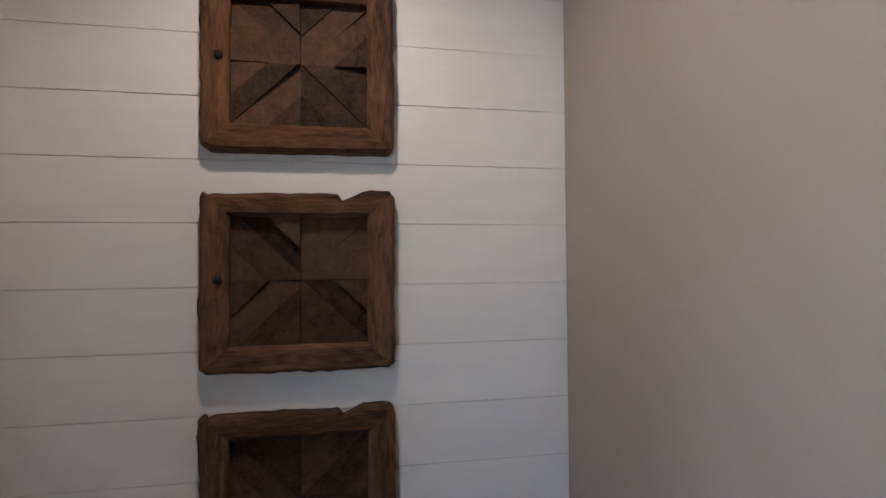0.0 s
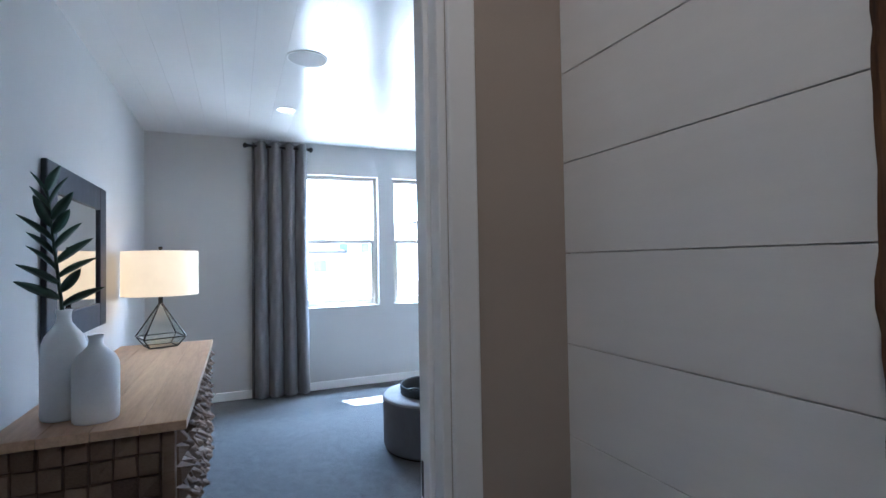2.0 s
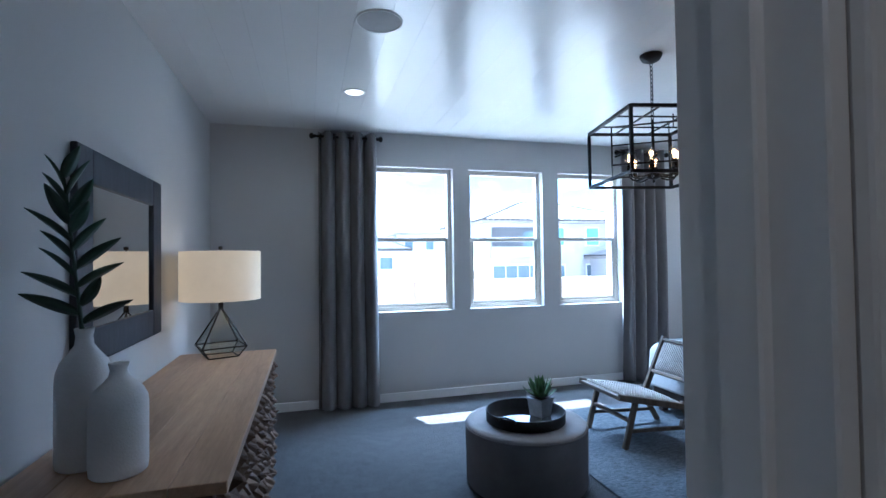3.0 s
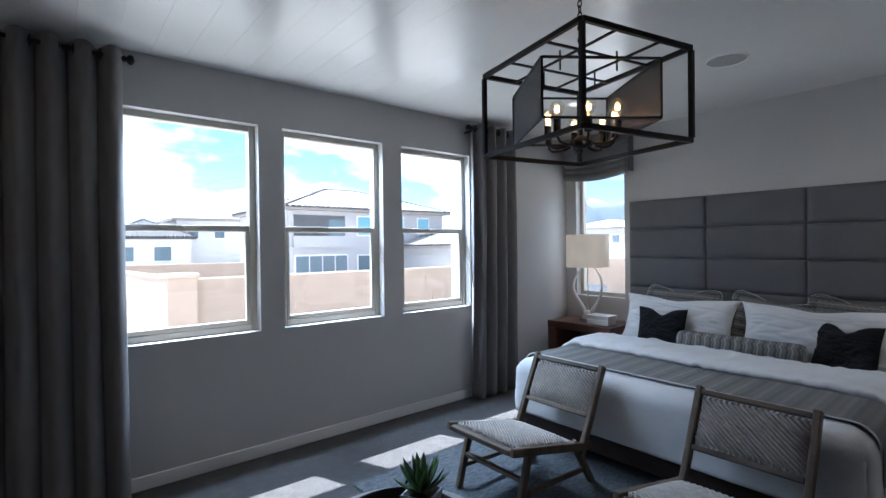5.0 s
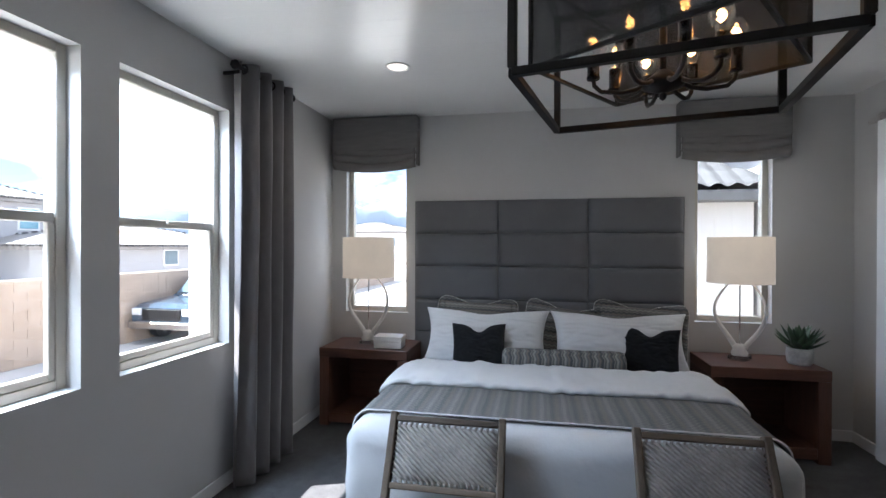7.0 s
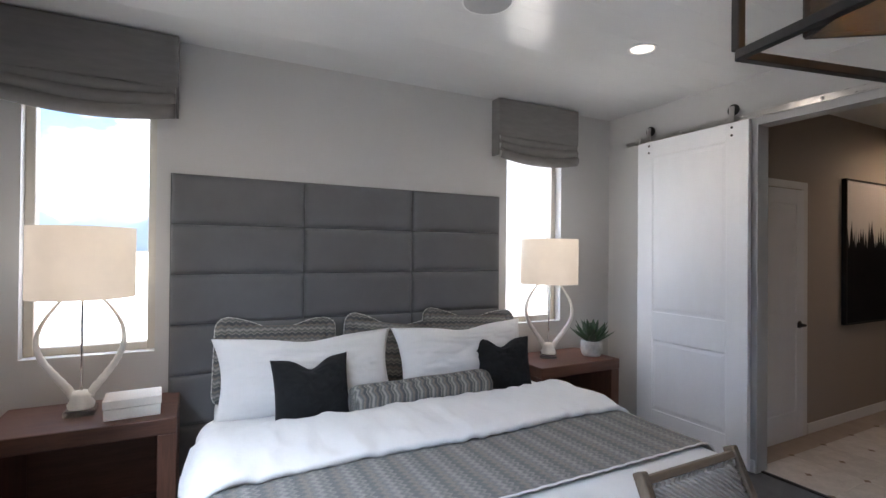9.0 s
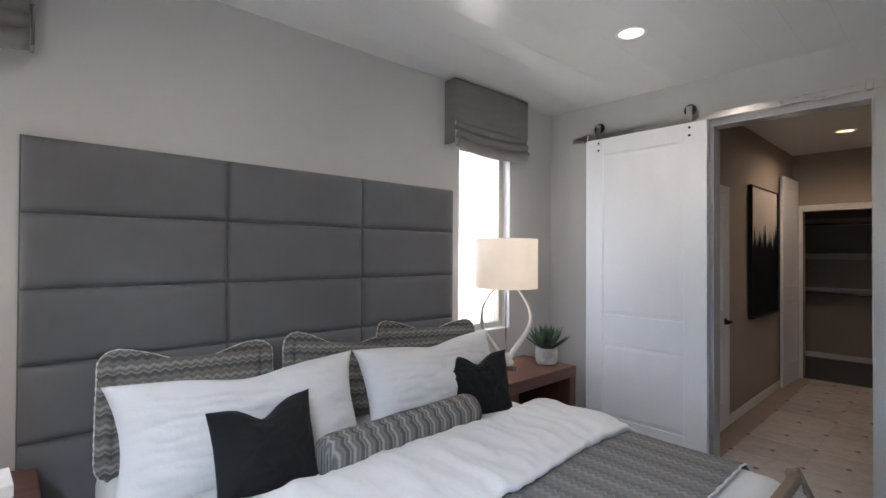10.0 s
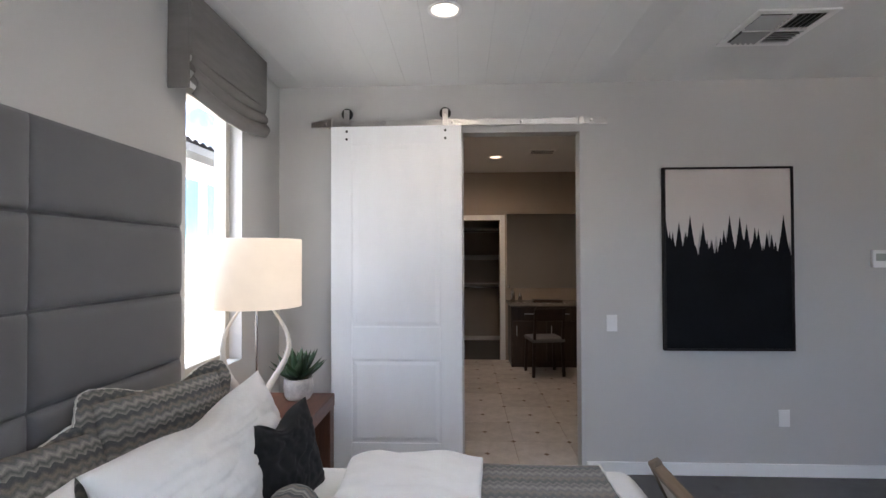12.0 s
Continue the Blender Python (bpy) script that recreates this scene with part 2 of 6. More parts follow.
def thing(name, label, category, m=None, group=""):
    """An empty at a thing's base, to hold its parts."""
    ob = new(name)
    ob.empty_display_size = 0.05
    if m is not None:
        ob.matrix_world = m
    return tagged(ob, label, category, group)


def solo(name, bm, material, label, category, m=None, group="", smooth=False, kind=""):
    ob = link(name, bm, material, None, "", smooth)
    if m is not None:
        ob.matrix_world = m
    return tagged(ob, label, category, group, kind)


def struct(name, bm, material, label="", category="", smooth=False):
    return tagged(link(name, bm, material, None, "", smooth), label, category, "", "structure")


def box(bm, x0, x1, y0, y1, z0, z1, bevel=0.0, seg=1):
    r = bmesh.ops.create_cube(bm, size=1, matrix=Matrix.Translation(((x0 + x1) / 2, (y0 + y1) / 2, (z0 + z1) / 2)) @ Matrix.Diagonal((abs(x1 - x0), abs(y1 - y0), abs(z1 - z0), 1)))
    if bevel:
        es = list({e for v in r["verts"] for e in v.link_edges})
        bmesh.ops.bevel(bm, geom=es, offset=bevel, segments=seg, affect="EDGES", profile=0.5)
    return bm


def slab(x0, x1, y0, y1, z0, z1, bevel=0.0, seg=1):
    return box(bmesh.new(), x0, x1, y0, y1, z0, z1, bevel, seg)


def beam(bm, a, b, w, d=None, bevel=0.0, up=(0, 0, 1)):
    """A bar of section w x d from a to b."""
    a, b = Vector(a), Vector(b)
    z = (b - a).normalized()
    u = Vector(up) if abs(z.dot(Vector(up))) < 0.98 else Vector((1, 0, 0))
    x = u.cross(z).normalized()
    y = z.cross(x)
    rot = Matrix((x, y, z)).transposed().to_4x4()
    mid = Matrix.Translation((a + b) / 2) @ rot @ Matrix.Diagonal((w, d or w, (b - a).length, 1))
    r = bmesh.ops.create_cube(bm, size=1, matrix=mid)
    if bevel:
        es = list({e for v in r["verts"] for e in v.link_edges})
        bmesh.ops.bevel(bm, geom=es, offset=bevel, segments=2, affect="EDGES", profile=0.5)
    return bm


def tube(bm, pts, radii, n=10, cap=True):
    """A round tube along points, with a radius at each."""
    rings = []
    pts = [Vector(p) for p in pts]
    if not isinstance(radii, (list, tuple)):
        radii = [radii] * len(pts)
    side = None
    for i, p in enumerate(pts):
        t = (pts[min(i + 1, len(pts) - 1)] - pts[max(i - 1, 0)]).normalized()
        if side is None:
            side = t.orthogonal().normalized()
        side = (side - t * side.dot(t)).normalized()
        w = t.cross(side)
        rings.append([bm.verts.new(p + radii[i] * (math.cos(2 * math.pi * k / n) * side + math.sin(2 * math.pi * k / n) * w)) for k in range(n)])
    for a, b in zip(rings, rings[1:]):
        for k in range(n):
            bm.faces.new((a[k], a[(k + 1) % n], b[(k + 1) % n], b[k]))
    if cap:
        bm.faces.new(rings[0][::-1])
        bm.faces.new(rings[-1])
    return bm


def lathe(profile, n=32, bm=None):
    """A turned shape from (radius, z) pairs."""
    bm = bm or bmesh.new()
    rings = []
    for r, z in profile:
        if r < 1e-5:
            rings.append([bm.verts.new((0, 0, z))])
        else:
            rings.append([bm.verts.new((r * math.cos(2 * math.pi * k / n), r * math.sin(2 * math.pi * k / n), z)) for k in range(n)])
    for a, b in zip(rings, rings[1:]):
        for k in range(n):
            q = [a[k % len(a)], a[(k + 1) % len(a)], b[(k + 1) % len(b)], b[k % len(b)]]
            q = list(dict.fromkeys(q))
            if len(q) > 2:
                bm.faces.new(q)
    return bm


def grid_mesh(f, nu, nv, bm=None):
    bm = bm or bmesh.new()
    vs = [[bm.verts.new(f(i / nu, j / nv)) for j in range(nv + 1)] for i in range(nu + 1)]
    for i in range(nu):
        for j in range(nv):
            bm.faces.new((vs[i][j], vs[i + 1][j], vs[i + 1][j + 1], vs[i][j + 1]))
    return bm


def wall(name, along, a0, a1, d0, d1, z0, z1, holes, material, label="painted drywall wall"):
    """A wall along x or y from a0 to a1, between depths d0 and d1, with openings (a0, a1, z0, z1) through it."""
    bm = bmesh.new()
    A = sorted({a0, a1, *[h[0] for h in holes], *[h[1] for h in holes]})
    Z = sorted({z0, z1, *[h[2] for h in holes], *[h[3] for h in holes]})
    A = [a for a in A if a0 <= a <= a1]
    Z = [z for z in Z if z0 <= z <= z1]
    solid = lambda i, j: 0 <= i < len(A) - 1 and 0 <= j < len(Z) - 1 and not any(h[0] < (A[i] + A[i + 1]) / 2 < h[1] and h[2] < (Z[j] + Z[j + 1]) / 2 < h[3] for h in holes)
    seen = {}

    def v(a, d, z):
        k = (a, d, z)
        if k not in seen:
            seen[k] = bm.verts.new((a, d, z) if along == "x" else (d, a, z))
        return seen[k]
    for i in range(len(A) - 1):
        for j in range(len(Z) - 1):
            if not solid(i, j):
                continue
            p, q, r, s = A[i], A[i + 1], Z[j], Z[j + 1]
            bm.faces.new((v(p, d0, r), v(q, d0, r), v(q, d0, s), v(p, d0, s)))
            bm.faces.new((v(p, d1, r), v(p, d1, s), v(q, d1, s), v(q, d1, r)))
            for di, dj, e in ((-1, 0, ((p, r), (p, s))), (1, 0, ((q, r), (q, s))), (0, -1, ((p, r), (q, r))), (0, 1, ((p, s), (q, s)))):
                if not solid(i + di, j + dj):
                    (ea, ez), (fa, fz) = e
                    bm.faces.new((v(ea, d0, ez), v(fa, d0, fz), v(fa, d1, fz), v(ea, d1, ez)))
    bmesh.ops.recalc_face_normals(bm, faces=bm.faces)
    return struct(name, bm, material, label, "wall")


# ---- the large structure ----
H = 2.74
NY = 4.395
W1, W2, W3 = (-4.525, -3.638), (-3.462, -2.588), (-2.392, -1.575)
WZ = (0.908, 2.40)
WB, WC = (3.635, 4.25), (0.58, 1.16)
SZ = (0.91, 2.395)
BARN = (-2.16, -1.32, 0.0, 2.405)
ENTRY = (-5.60, -4.803, 0.0, 2.035)

wall("wall_north", "x", -6.12, 0.17, NY, NY + 0.17, -0.95, H + 0.1, [(*w, *WZ) for w in (W1, W2, W3)], WALL, "grey painted wall with three sash windows")
wall("wall_east", "y", -0.12, NY, 0.0, 0.17, -0.95, H + 0.1, [(*w, *SZ) for w in (WB, WC)], WALL, "grey painted wall behind the bed")
wall("wall_west", "y", -0.225, NY, -6.12, -6.0, -0.1, H + 0.1, [], WALL, "grey painted wall behind the console table")
wall("wall_south", "x", -4.3, 0.0, -0.12, 0.0, 0, H, [BARN], WALL, "grey painted wall with a barn door opening")
wall("wall_entry", "x", -6.0, -4.3, -0.225, -0.11, 0, H, [ENTRY], HALLPAINT, "painted wall round the entry doorway")

bm = slab(-6.0, 0.0, -0.06, NY, -0.12, 0.0)
floor = struct("floor", bm, CARPET, "dark grey bedroom carpet", "floor")

# ceiling of glossy planks that run from the windows inwards
bm = slab(-6.0, 0.0, -0.12, NY, H + 0.02, H + 0.1)
x = -6.0
while x < -0.001:
    x1 = min(x + 0.188, 0.0)
    box(bm, x + 0.0003, x1 - 0.0003, -0.11, NY, H, H + 0.025, 0.0004)
    x = x1
struct("ceiling", bm, CEIL, "glossy white plank ceiling", "ceiling")

# hall with the shiplap wall
HX = -4.535
struct("hall_floor", slab(-8.0, -4.3, -2.05, -0.06, -0.12, -0.002), CARPET, "dark grey hall carpet", "floor")
struct("hall_ceiling", slab(-8.0, -4.3, -2.05, -0.225, H, H + 0.1), TRIM, "white hall ceiling", "ceiling")
wall("wall_hall_south", "x", -8.0, -4.3, -2.05, -1.905, 0, H, [], HALLPAINT, "beige painted hall wall")
wall("wall_hall_west", "y", -1.905, -0.225, -8.0, -7.9, 0, H, [], HALLPAINT, "beige painted hall wall")
# the opening in the north wall is added, unseen, for the hall's fill lamp
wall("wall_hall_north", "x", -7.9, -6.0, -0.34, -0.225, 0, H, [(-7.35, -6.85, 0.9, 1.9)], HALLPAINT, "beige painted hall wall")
shiplap = wall("wall_hall_shiplap", "y", -1.905, -0.225, HX + 0.014, -4.4, 0, H, [], SHIPLAP, "white painted shiplap accent wall")

# bathroom beyond the barn door
BX = -1.09
BY = -3.6
TILE = mat("marble_floor", (0.66, 0.62, 0.58), 0.20, 0.12, 9, 0.05, 60, 0.0005, rand=0.3)
GROUT = mat("floor_grout", (0.36, 0.30, 0.25), 0.8, 0.1, 8, 0.2, 90, 0.0005)
bath_floor = struct("bath_floor", slab(-4.0, 0.0, -5.2, -0.06, -0.12, 0.002), GROUT, "polished beige marble floor", "floor")
struct("bath_ceiling", slab(-4.0, 0.0, -5.2, -0.12, H, H + 0.1), TRIM, "white bathroom ceiling", "ceiling")
wall("wall_bath_east", "y", BY, -0.12, BX, BX + 0.1, 0, H, [], HALLPAINT, "greige bathroom wall")
wall("wall_bath_west", "y", -5.2, -0.12, -4.1, -4.0, 0, H, [], HALLPAINT, "greige bathroom wall")
wall("wall_bath_south", "x", -4.0, -0.9, BY - 0.12, BY, 0, H, [(-1.86, -1.19, 0, 2.04)], HALLPAINT, "greige bathroom wall with a closet doorway")
wall("wall_closet_south", "x", -4.0, 0.0, -5.3, -5.2, 0, H, [], HALLPAINT, "closet wall")
wall("wall_closet_east", "y", -5.2, BY - 0.12, -0.9, -0.8, 0, H, [], HALLPAINT, "closet wall")
wall("wall_closet_west", "y", -5.2, BY - 0.12, -2.3, -2.2, 0, H, [], HALLPAINT, "closet wall")

# roof eave outside, which shades the windows
STUCCO = mat("stucco", (0.50, 0.46, 0.41), 0.9, 0.08, 2, 0.6, 90, 0.004)
struct("roof_eave", slab(-8.2, 0.9, NY + 0.17, NY + 0.93, 2.88, 3.1), STUCCO, "stucco roof eave", "eave")
struct("roof_eave_side", slab(0.17, 0.65, -5.4, NY + 0.17, 2.88, 3.1), STUCCO, "stucco roof eave", "eave")
struct("roof", slab(-8.2, 0.17, -5.4, NY + 0.17, 2.88, 3.1), STUCCO, "flat roof above the rooms", "roof")


def window(name, along, a0, a1, d, sgn, z0, z1, split):
    """A vinyl window in a wall along an axis; d is the room-side plane of its frame, sgn the way out. split: a meeting rail's height, or None."""
    top = thing(name, "almond vinyl window with clear glass, daylight outside", "window")
    top["kind"] = "structure"

    def bx(nm, p0, p1, e0, e1, r0, r1, m, bev=0.004):
        e0, e1 = sorted((d + sgn * e0, d + sgn * e1))
        bm = slab(p0, p1, e0, e1, r0, r1, bev) if along == "x" else slab(e0, e1, p0, p1, r0, r1, bev)
        return part(nm, bm, m, top)
    f = 0.045
    bx("frame_jamb", a0, a0 + f, 0, 0.07, z0, z1, VINYL)
    bx("frame_jamb", a1 - f, a1, 0, 0.07, z0, z1, VINYL)
    bx("frame_head", a0 + f, a1 - f, 0, 0.07, z1 - f, z1, VINYL)
    bx("frame_sill", a0 + f, a1 - f, 0, 0.07, z0, z0 + f, VINYL)
    if split:
        bx("meeting_rail", a0 + f, a1 - f, 0.01, 0.055, split - 0.022, split + 0.022, VINYL)
        bx("sash_stile", a0 + f, a0 + f + 0.03, 0.005, 0.035, z0 + f, split - 0.022, VINYL)
        bx("sash_stile", a1 - f - 0.03, a1 - f, 0.005, 0.035, z0 + f, split - 0.022, VINYL)
        bx("sash_rail", a0 + f + 0.03, a1 - f - 0.03, 0.005, 0.035, z0 + f, z0 + f + 0.035, VINYL)
        bx("sash_lock", (a0 + a1) / 2 - 0.03, (a0 + a1) / 2 + 0.03, -0.01, 0.01, split + 0.0, split + 0.018, VINYL)
        panes = ((z0 + f + 0.035, split - 0.022, 0.018), (split + 0.022, z1 - f, 0.04))
    else:
        panes = ((z0 + f, z1 - f, 0.03),)
    for r0, r1, e in panes:
        g = bx("pane", a0 + f, a1 - f, e, e + 0.004, r0, r1, GLASS, 0)
        g.visible_shadow = False


for i, w in enumerate((W1, W2, W3)):
    window(f"window_{i + 1}", "x", *w, NY + 0.075, 1, *WZ, 1.65)
window("window_4", "y", *WB, 0.075, 1, *SZ, None)
window("window_5", "y", *WC, 0.075, 1, *SZ, None)
# added window out of view, round the hall's fill lamp
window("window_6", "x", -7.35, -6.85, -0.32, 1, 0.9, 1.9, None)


def baseboard(name, x0, x1, y0, y1):
    bm = slab(x0, x1, y0, y1, 0.0, 0.088, 0.004)
    struct(name, bm, TRIM, "white baseboard", "baseboard")


baseboard("baseboard", -5.986, -0.014, NY - 0.014, NY)
baseboard("baseboard", -0.014, 0.0, 0.0, NY)
baseboard("baseboard", -6.0, -5.986, -0.11, NY)
baseboard("baseboard", -4.3, BARN[0] - 0.02, 0.0, 0.014)
baseboard("baseboard", BARN[1] + 0.0, -0.014, 0.0, 0.014)
baseboard("baseboard", BX - 0.014, BX, -3.5, -1.14)

# ---- entry hall ----
OLDWOOD = wood("reclaimed_wood", (0.024, 0.012, 0.006), (0.215, 0.104, 0.048), 0.8, (9, 1.3, 9), 2.6, 1.0, 0.12, 0.2, 0.55, 0.98)
OLDDARK = wood("reclaimed_wood_dark", (0.014, 0.0075, 0.0045), (0.15, 0.083, 0.046), 0.8, (10, 7, 7), 2.2, 1.0, 0.5, 0.2, 0.6, 1.05)


def casing(name, x0, x1, top, y0, y1, w, label):
    """Door casing round an opening in a wall along x, on the face between y0 and y1."""
    c = thing(name, label, "door trim")
    c["kind"] = "structure"
    part("side_casing", slab(x0 - w, x0, y0, y1, 0, top + w, 0.004, 2), TRIM, c)
    part("side_casing", slab(x1, x1 + w, y0, y1, 0, top + w, 0.004, 2), TRIM, c)
    part("head_casing", slab(x0, x1, y0, y1, top, top + w, 0.004, 2), TRIM, c)
    return c


# entry door frame: jambs with a stop, casing on both faces
ex0, ex1, et = ENTRY[0], ENTRY[1], ENTRY[3]
jf = thing("door_frame_1", "white painted door jambs of the bedroom entry", "door frame")
jf["kind"] = "structure"
part("jamb", slab(ex1 - 0.018, ex1, -0.228, -0.107, 0, et, 0.002), TRIM, jf)
part("jamb", slab(ex0, ex0 + 0.018, -0.228, -0.107, 0, et, 0.002), TRIM, jf)
part("head_jamb", slab(ex0 + 0.018, ex1 - 0.018, -0.228, -0.107, et - 0.018, et, 0.002), TRIM, jf)
part("door_stop", slab(ex1 - 0.03, ex1 - 0.018, -0.19, -0.155, 0, et - 0.018, 0.002), TRIM, jf)
part("door_stop", slab(ex0 + 0.018, ex0 + 0.03, -0.19, -0.155, 0, et - 0.018, 0.002), TRIM, jf)
part("head_stop", slab(ex0 + 0.03, ex1 - 0.03, -0.19, -0.155, et - 0.03, et - 0.018, 0.002), TRIM, jf)
part("strike_plate", slab(ex1 - 0.0205, ex1 - 0.018, -0.148, -0.118, 0.93, 1.0), BLACK, jf, "dark metal strike plate")
casing("door_trim_1", ex0, ex1, et, -0.240, -0.225, 0.058, "painted casing of the entry doorway, hall side")
casing("door_trim_2", ex0, ex1, et, -0.11, -0.095, 0.058, "painted casing of the entry doorway, bedroom side")

# shiplap boards
z = 0.1
k = 0
zs = [0.0]
while z < H:
    zs.append(z)
    z += 0.1883
zs.append(H)
for z0, z1 in zip(zs, zs[1:]):
    if z1 - z0 < 0.02:
        continue
    part("board", slab(HX, HX + 0.014, -1.904, -0.226, z0 + 0.0009, z1 - 0.0009, 0.0009), SHIPLAP, shiplap)


def worn_bar(length, w, x0, x1, seed, notch=0.0):
    """A worn timber bar with mitred ends: y along, z from the outer edge (0) inwards (w); edges wander, corners are knocked off."""
    rnd = random.Random(seed)
    n = 30
    ts = [0.5 - 0.5 * math.cos(math.pi * i / n) for i in range(n + 1)]
    bm = bmesh.new()
    rings = []
    for t in ts:
        end = min(t, 1 - t) * length
        round_off = 0.010 * max(0.0, 1 - end / 0.035) ** 2
        wob = 0.0085 * noise.noise(Vector((t * 4, seed, 0))) + 0.0035 * noise.noise(Vector((t * 19, seed, 3)))
        cut = notch * (math.exp(-((t - 0.77) / 0.04) ** 2) + (0.45 if t < 0.77 else 0.0))
        inn = 0.003 * noise.noise(Vector((t * 6, seed, 9)))
        dip = 0.008 * noise.noise(Vector((t * 11, seed, 5)))
        o = round_off + wob + cut
        ring = []
        for c, x in ((o, x0 + 0.014), (o + 0.012, x0 + 0.002), (w * 0.5, x0 + dip), (w - 0.010 + inn, x0 + 0.001 + dip * 0.5), (w + inn, x0 + 0.009), (w, x1), (o, x1)):
            ring.append(bm.verts.new((x, c + (length - 2 * c) * t, c)))
        rings.append(ring)
    for a, b in zip(rings, rings[1:]):
        for k in range(7):
            bm.faces.new((a[k], a[(k + 1) % 7], b[(k + 1) % 7], b[k]))
    bm.faces.new(rings[0][::-1])
    bm.faces.new(rings[-1])
    bmesh.ops.recalc_face_normals(bm, faces=bm.faces)
    return bm


def clip_strip(s, lo, hi, dirn):
    """The part of the square (half side s, centre 0) whose distance along dirn lies between lo and hi."""
    poly = [Vector((-s, -s)), Vector((s, -s)), Vector((s, s)), Vector((-s, s))]
    for sign, lim in ((1, hi), (-1, -lo)):
        out = []
        for a, b in zip(poly, poly[1:] + poly[:1]):
            da, db = sign * a.dot(dirn) - lim, sign * b.dot(dirn) - lim
            if da <= 0:
                out.append(a)
            if da * db < 0:
                out.append(a + (b - a) * (da / (da - db)))
        poly = out
        if len(poly) < 3:
            return []
    return poly


def wood_panel(zc, seed):
    """A square wall panel: worn timber frame round a field of boards that run to the centre."""
    yc, half = -1.052, 0.279
    p = thing("wood_wall_panel", "square reclaimed wood panel with a worn timber frame hung on white shiplap", "wall art", Matrix.Translation((HX, yc, zc - 0.268)) @ Matrix.Diagonal((1, 1, 0.961, 1)), "wood panels on the shiplap wall")
    w = 0.082
    x0, x1 = -0.052, -0.004
    for k in range(4):
        fb = part("frame_bar", worn_bar(2 * half, w, x0, x1, seed + k, 0.026 if k == 2 else 0.0), OLDWOOD, p)
        fb.matrix_local = Matrix.Translation((0, 0, half)) @ pose(0, 0, 0, 90 * k, 0, 0) @ Matrix.Translation((0, -half, -half))
    inner = half - w + 0.004
    part("backing", slab(-0.006, -0.002, -inner, inner, half - inner, half + inner), OLDDARK, p)
    rnd = random.Random(seed + 9)
    q = inner / 2
    for sy in (-1, 1):
        for sz in (-1, 1):
            d = Vector((1, -sy * sz)).normalized()
            cuts = [-0.3, -0.07, -0.005 + rnd.uniform(-0.01, 0.01), 0.065, 0.3]
            for lo, hi in zip(cuts, cuts[1:]):
                poly = clip_strip(q - 0.001, lo + 0.0005, hi - 0.0005, d)
                if len(poly) < 3:
                    continue
                dep = -0.016 - rnd.uniform(0, 0.012)
                bm = bmesh.new()
                tilt = rnd.uniform(-0.06, 0.06)
                back = [bm.verts.new((-0.0065, v.x + sy * q, v.y + sz * q + half)) for v in poly]
                front = [bm.verts.new((dep + tilt * v.x, (v.x * 0.998) + sy * q, (v.y * 0.998) + sz * q + half)) for v in poly]
                n = len(poly)
                bm.faces.new(front)
                for i in range(n):
                    bm.faces.new((back[i], back[(i + 1) % n], front[(i + 1) % n], front[i]))
                bmesh.ops.recalc_face_normals(bm, faces=bm.faces)
                part("board", bm, OLDDARK, p)
    # knot and nail
    part("nail", lathe([(0, 0.0), (0.011, 0.001), (0.012, 0.006), (0.007, 0.010), (0, 0.010)], 10), BLACK, p).matrix_local = pose(-0.05, half - 0.055, half + 0.005, 0, -90, 0)
    return p


wood_panel(1.436, 3)
wood_panel(2.083, 21)
wood_panel(0.793, 40)


def can_light(name, x, y, z, r, power, col, label, spot=True):
    """A recessed ceiling light: trim ring, lens, and its lamp."""
    c = thing(name, label, "ceiling light", Matrix.Translation((x, y, z)), "recessed ceiling lights")
    part("trim_ring", lathe([(r, 0.0), (r, -0.004), (r * 0.82, -0.006), (r * 0.78, -0.002), (r * 0.78, 0.0)], 36), TRIM, c, smooth=True)
    part("lens", lathe([(0, -0.002), (r * 0.79, -0.002)], 36), plain(name + "_glow", (0.9, 0.9, 0.9), 0.5, 0, col, 0.24), c, "glowing frosted lens")
    d = bpy.data.lights.new(name, "SPOT")
    d.energy, d.color, d.spot_size, d.spot_blend, d.shadow_soft_size = power, col, radians(168), 0.7, 0.05
    lo = new("lamp", d)
    lo.matrix_world = Matrix.Translation((x, y, z - 0.03))
    return c


WARM = (1.0, 0.86, 0.68)
can_light("recessed_light", -5.25, -1.05, H, 0.085, 1.05, (1.0, 0.76, 0.55), "warm recessed hall light in the white ceiling")

# ---- bed and bedside ----
hb = thing("headboard", "tall grey upholstered headboard of stitched rectangular panels", "headboard")
part("backing", slab(-0.028, -0.001, 1.248, 3.562, 0.16, 1.952), HEADB, hb)
HY = (1.25, 2.017, 2.792, 3.56)
hz = 1.955
while hz > 0.3:
    for y0, y1 in zip(HY, HY[1:]):
        bm = grid_mesh(lambda u, v, y0=y0, y1=y1: Vector((
            -0.029 - 0.027 * (1 - abs(math.cos(math.pi * u)) ** 16) ** 0.5 * (1 - abs(math.cos(math.pi * v)) ** 12) ** 0.5,
            y0 + 0.0035 + (y1 - y0 - 0.007) * (0.5 - 0.5 * math.cos(math.pi * u)), hz - 0.2965 + 0.291 * (0.5 - 0.5 * math.cos(math.pi * v)))), 26, 14)
        part("cushion_panel", bm, HEADB, hb, smooth=True)
    hz -= 0.2995

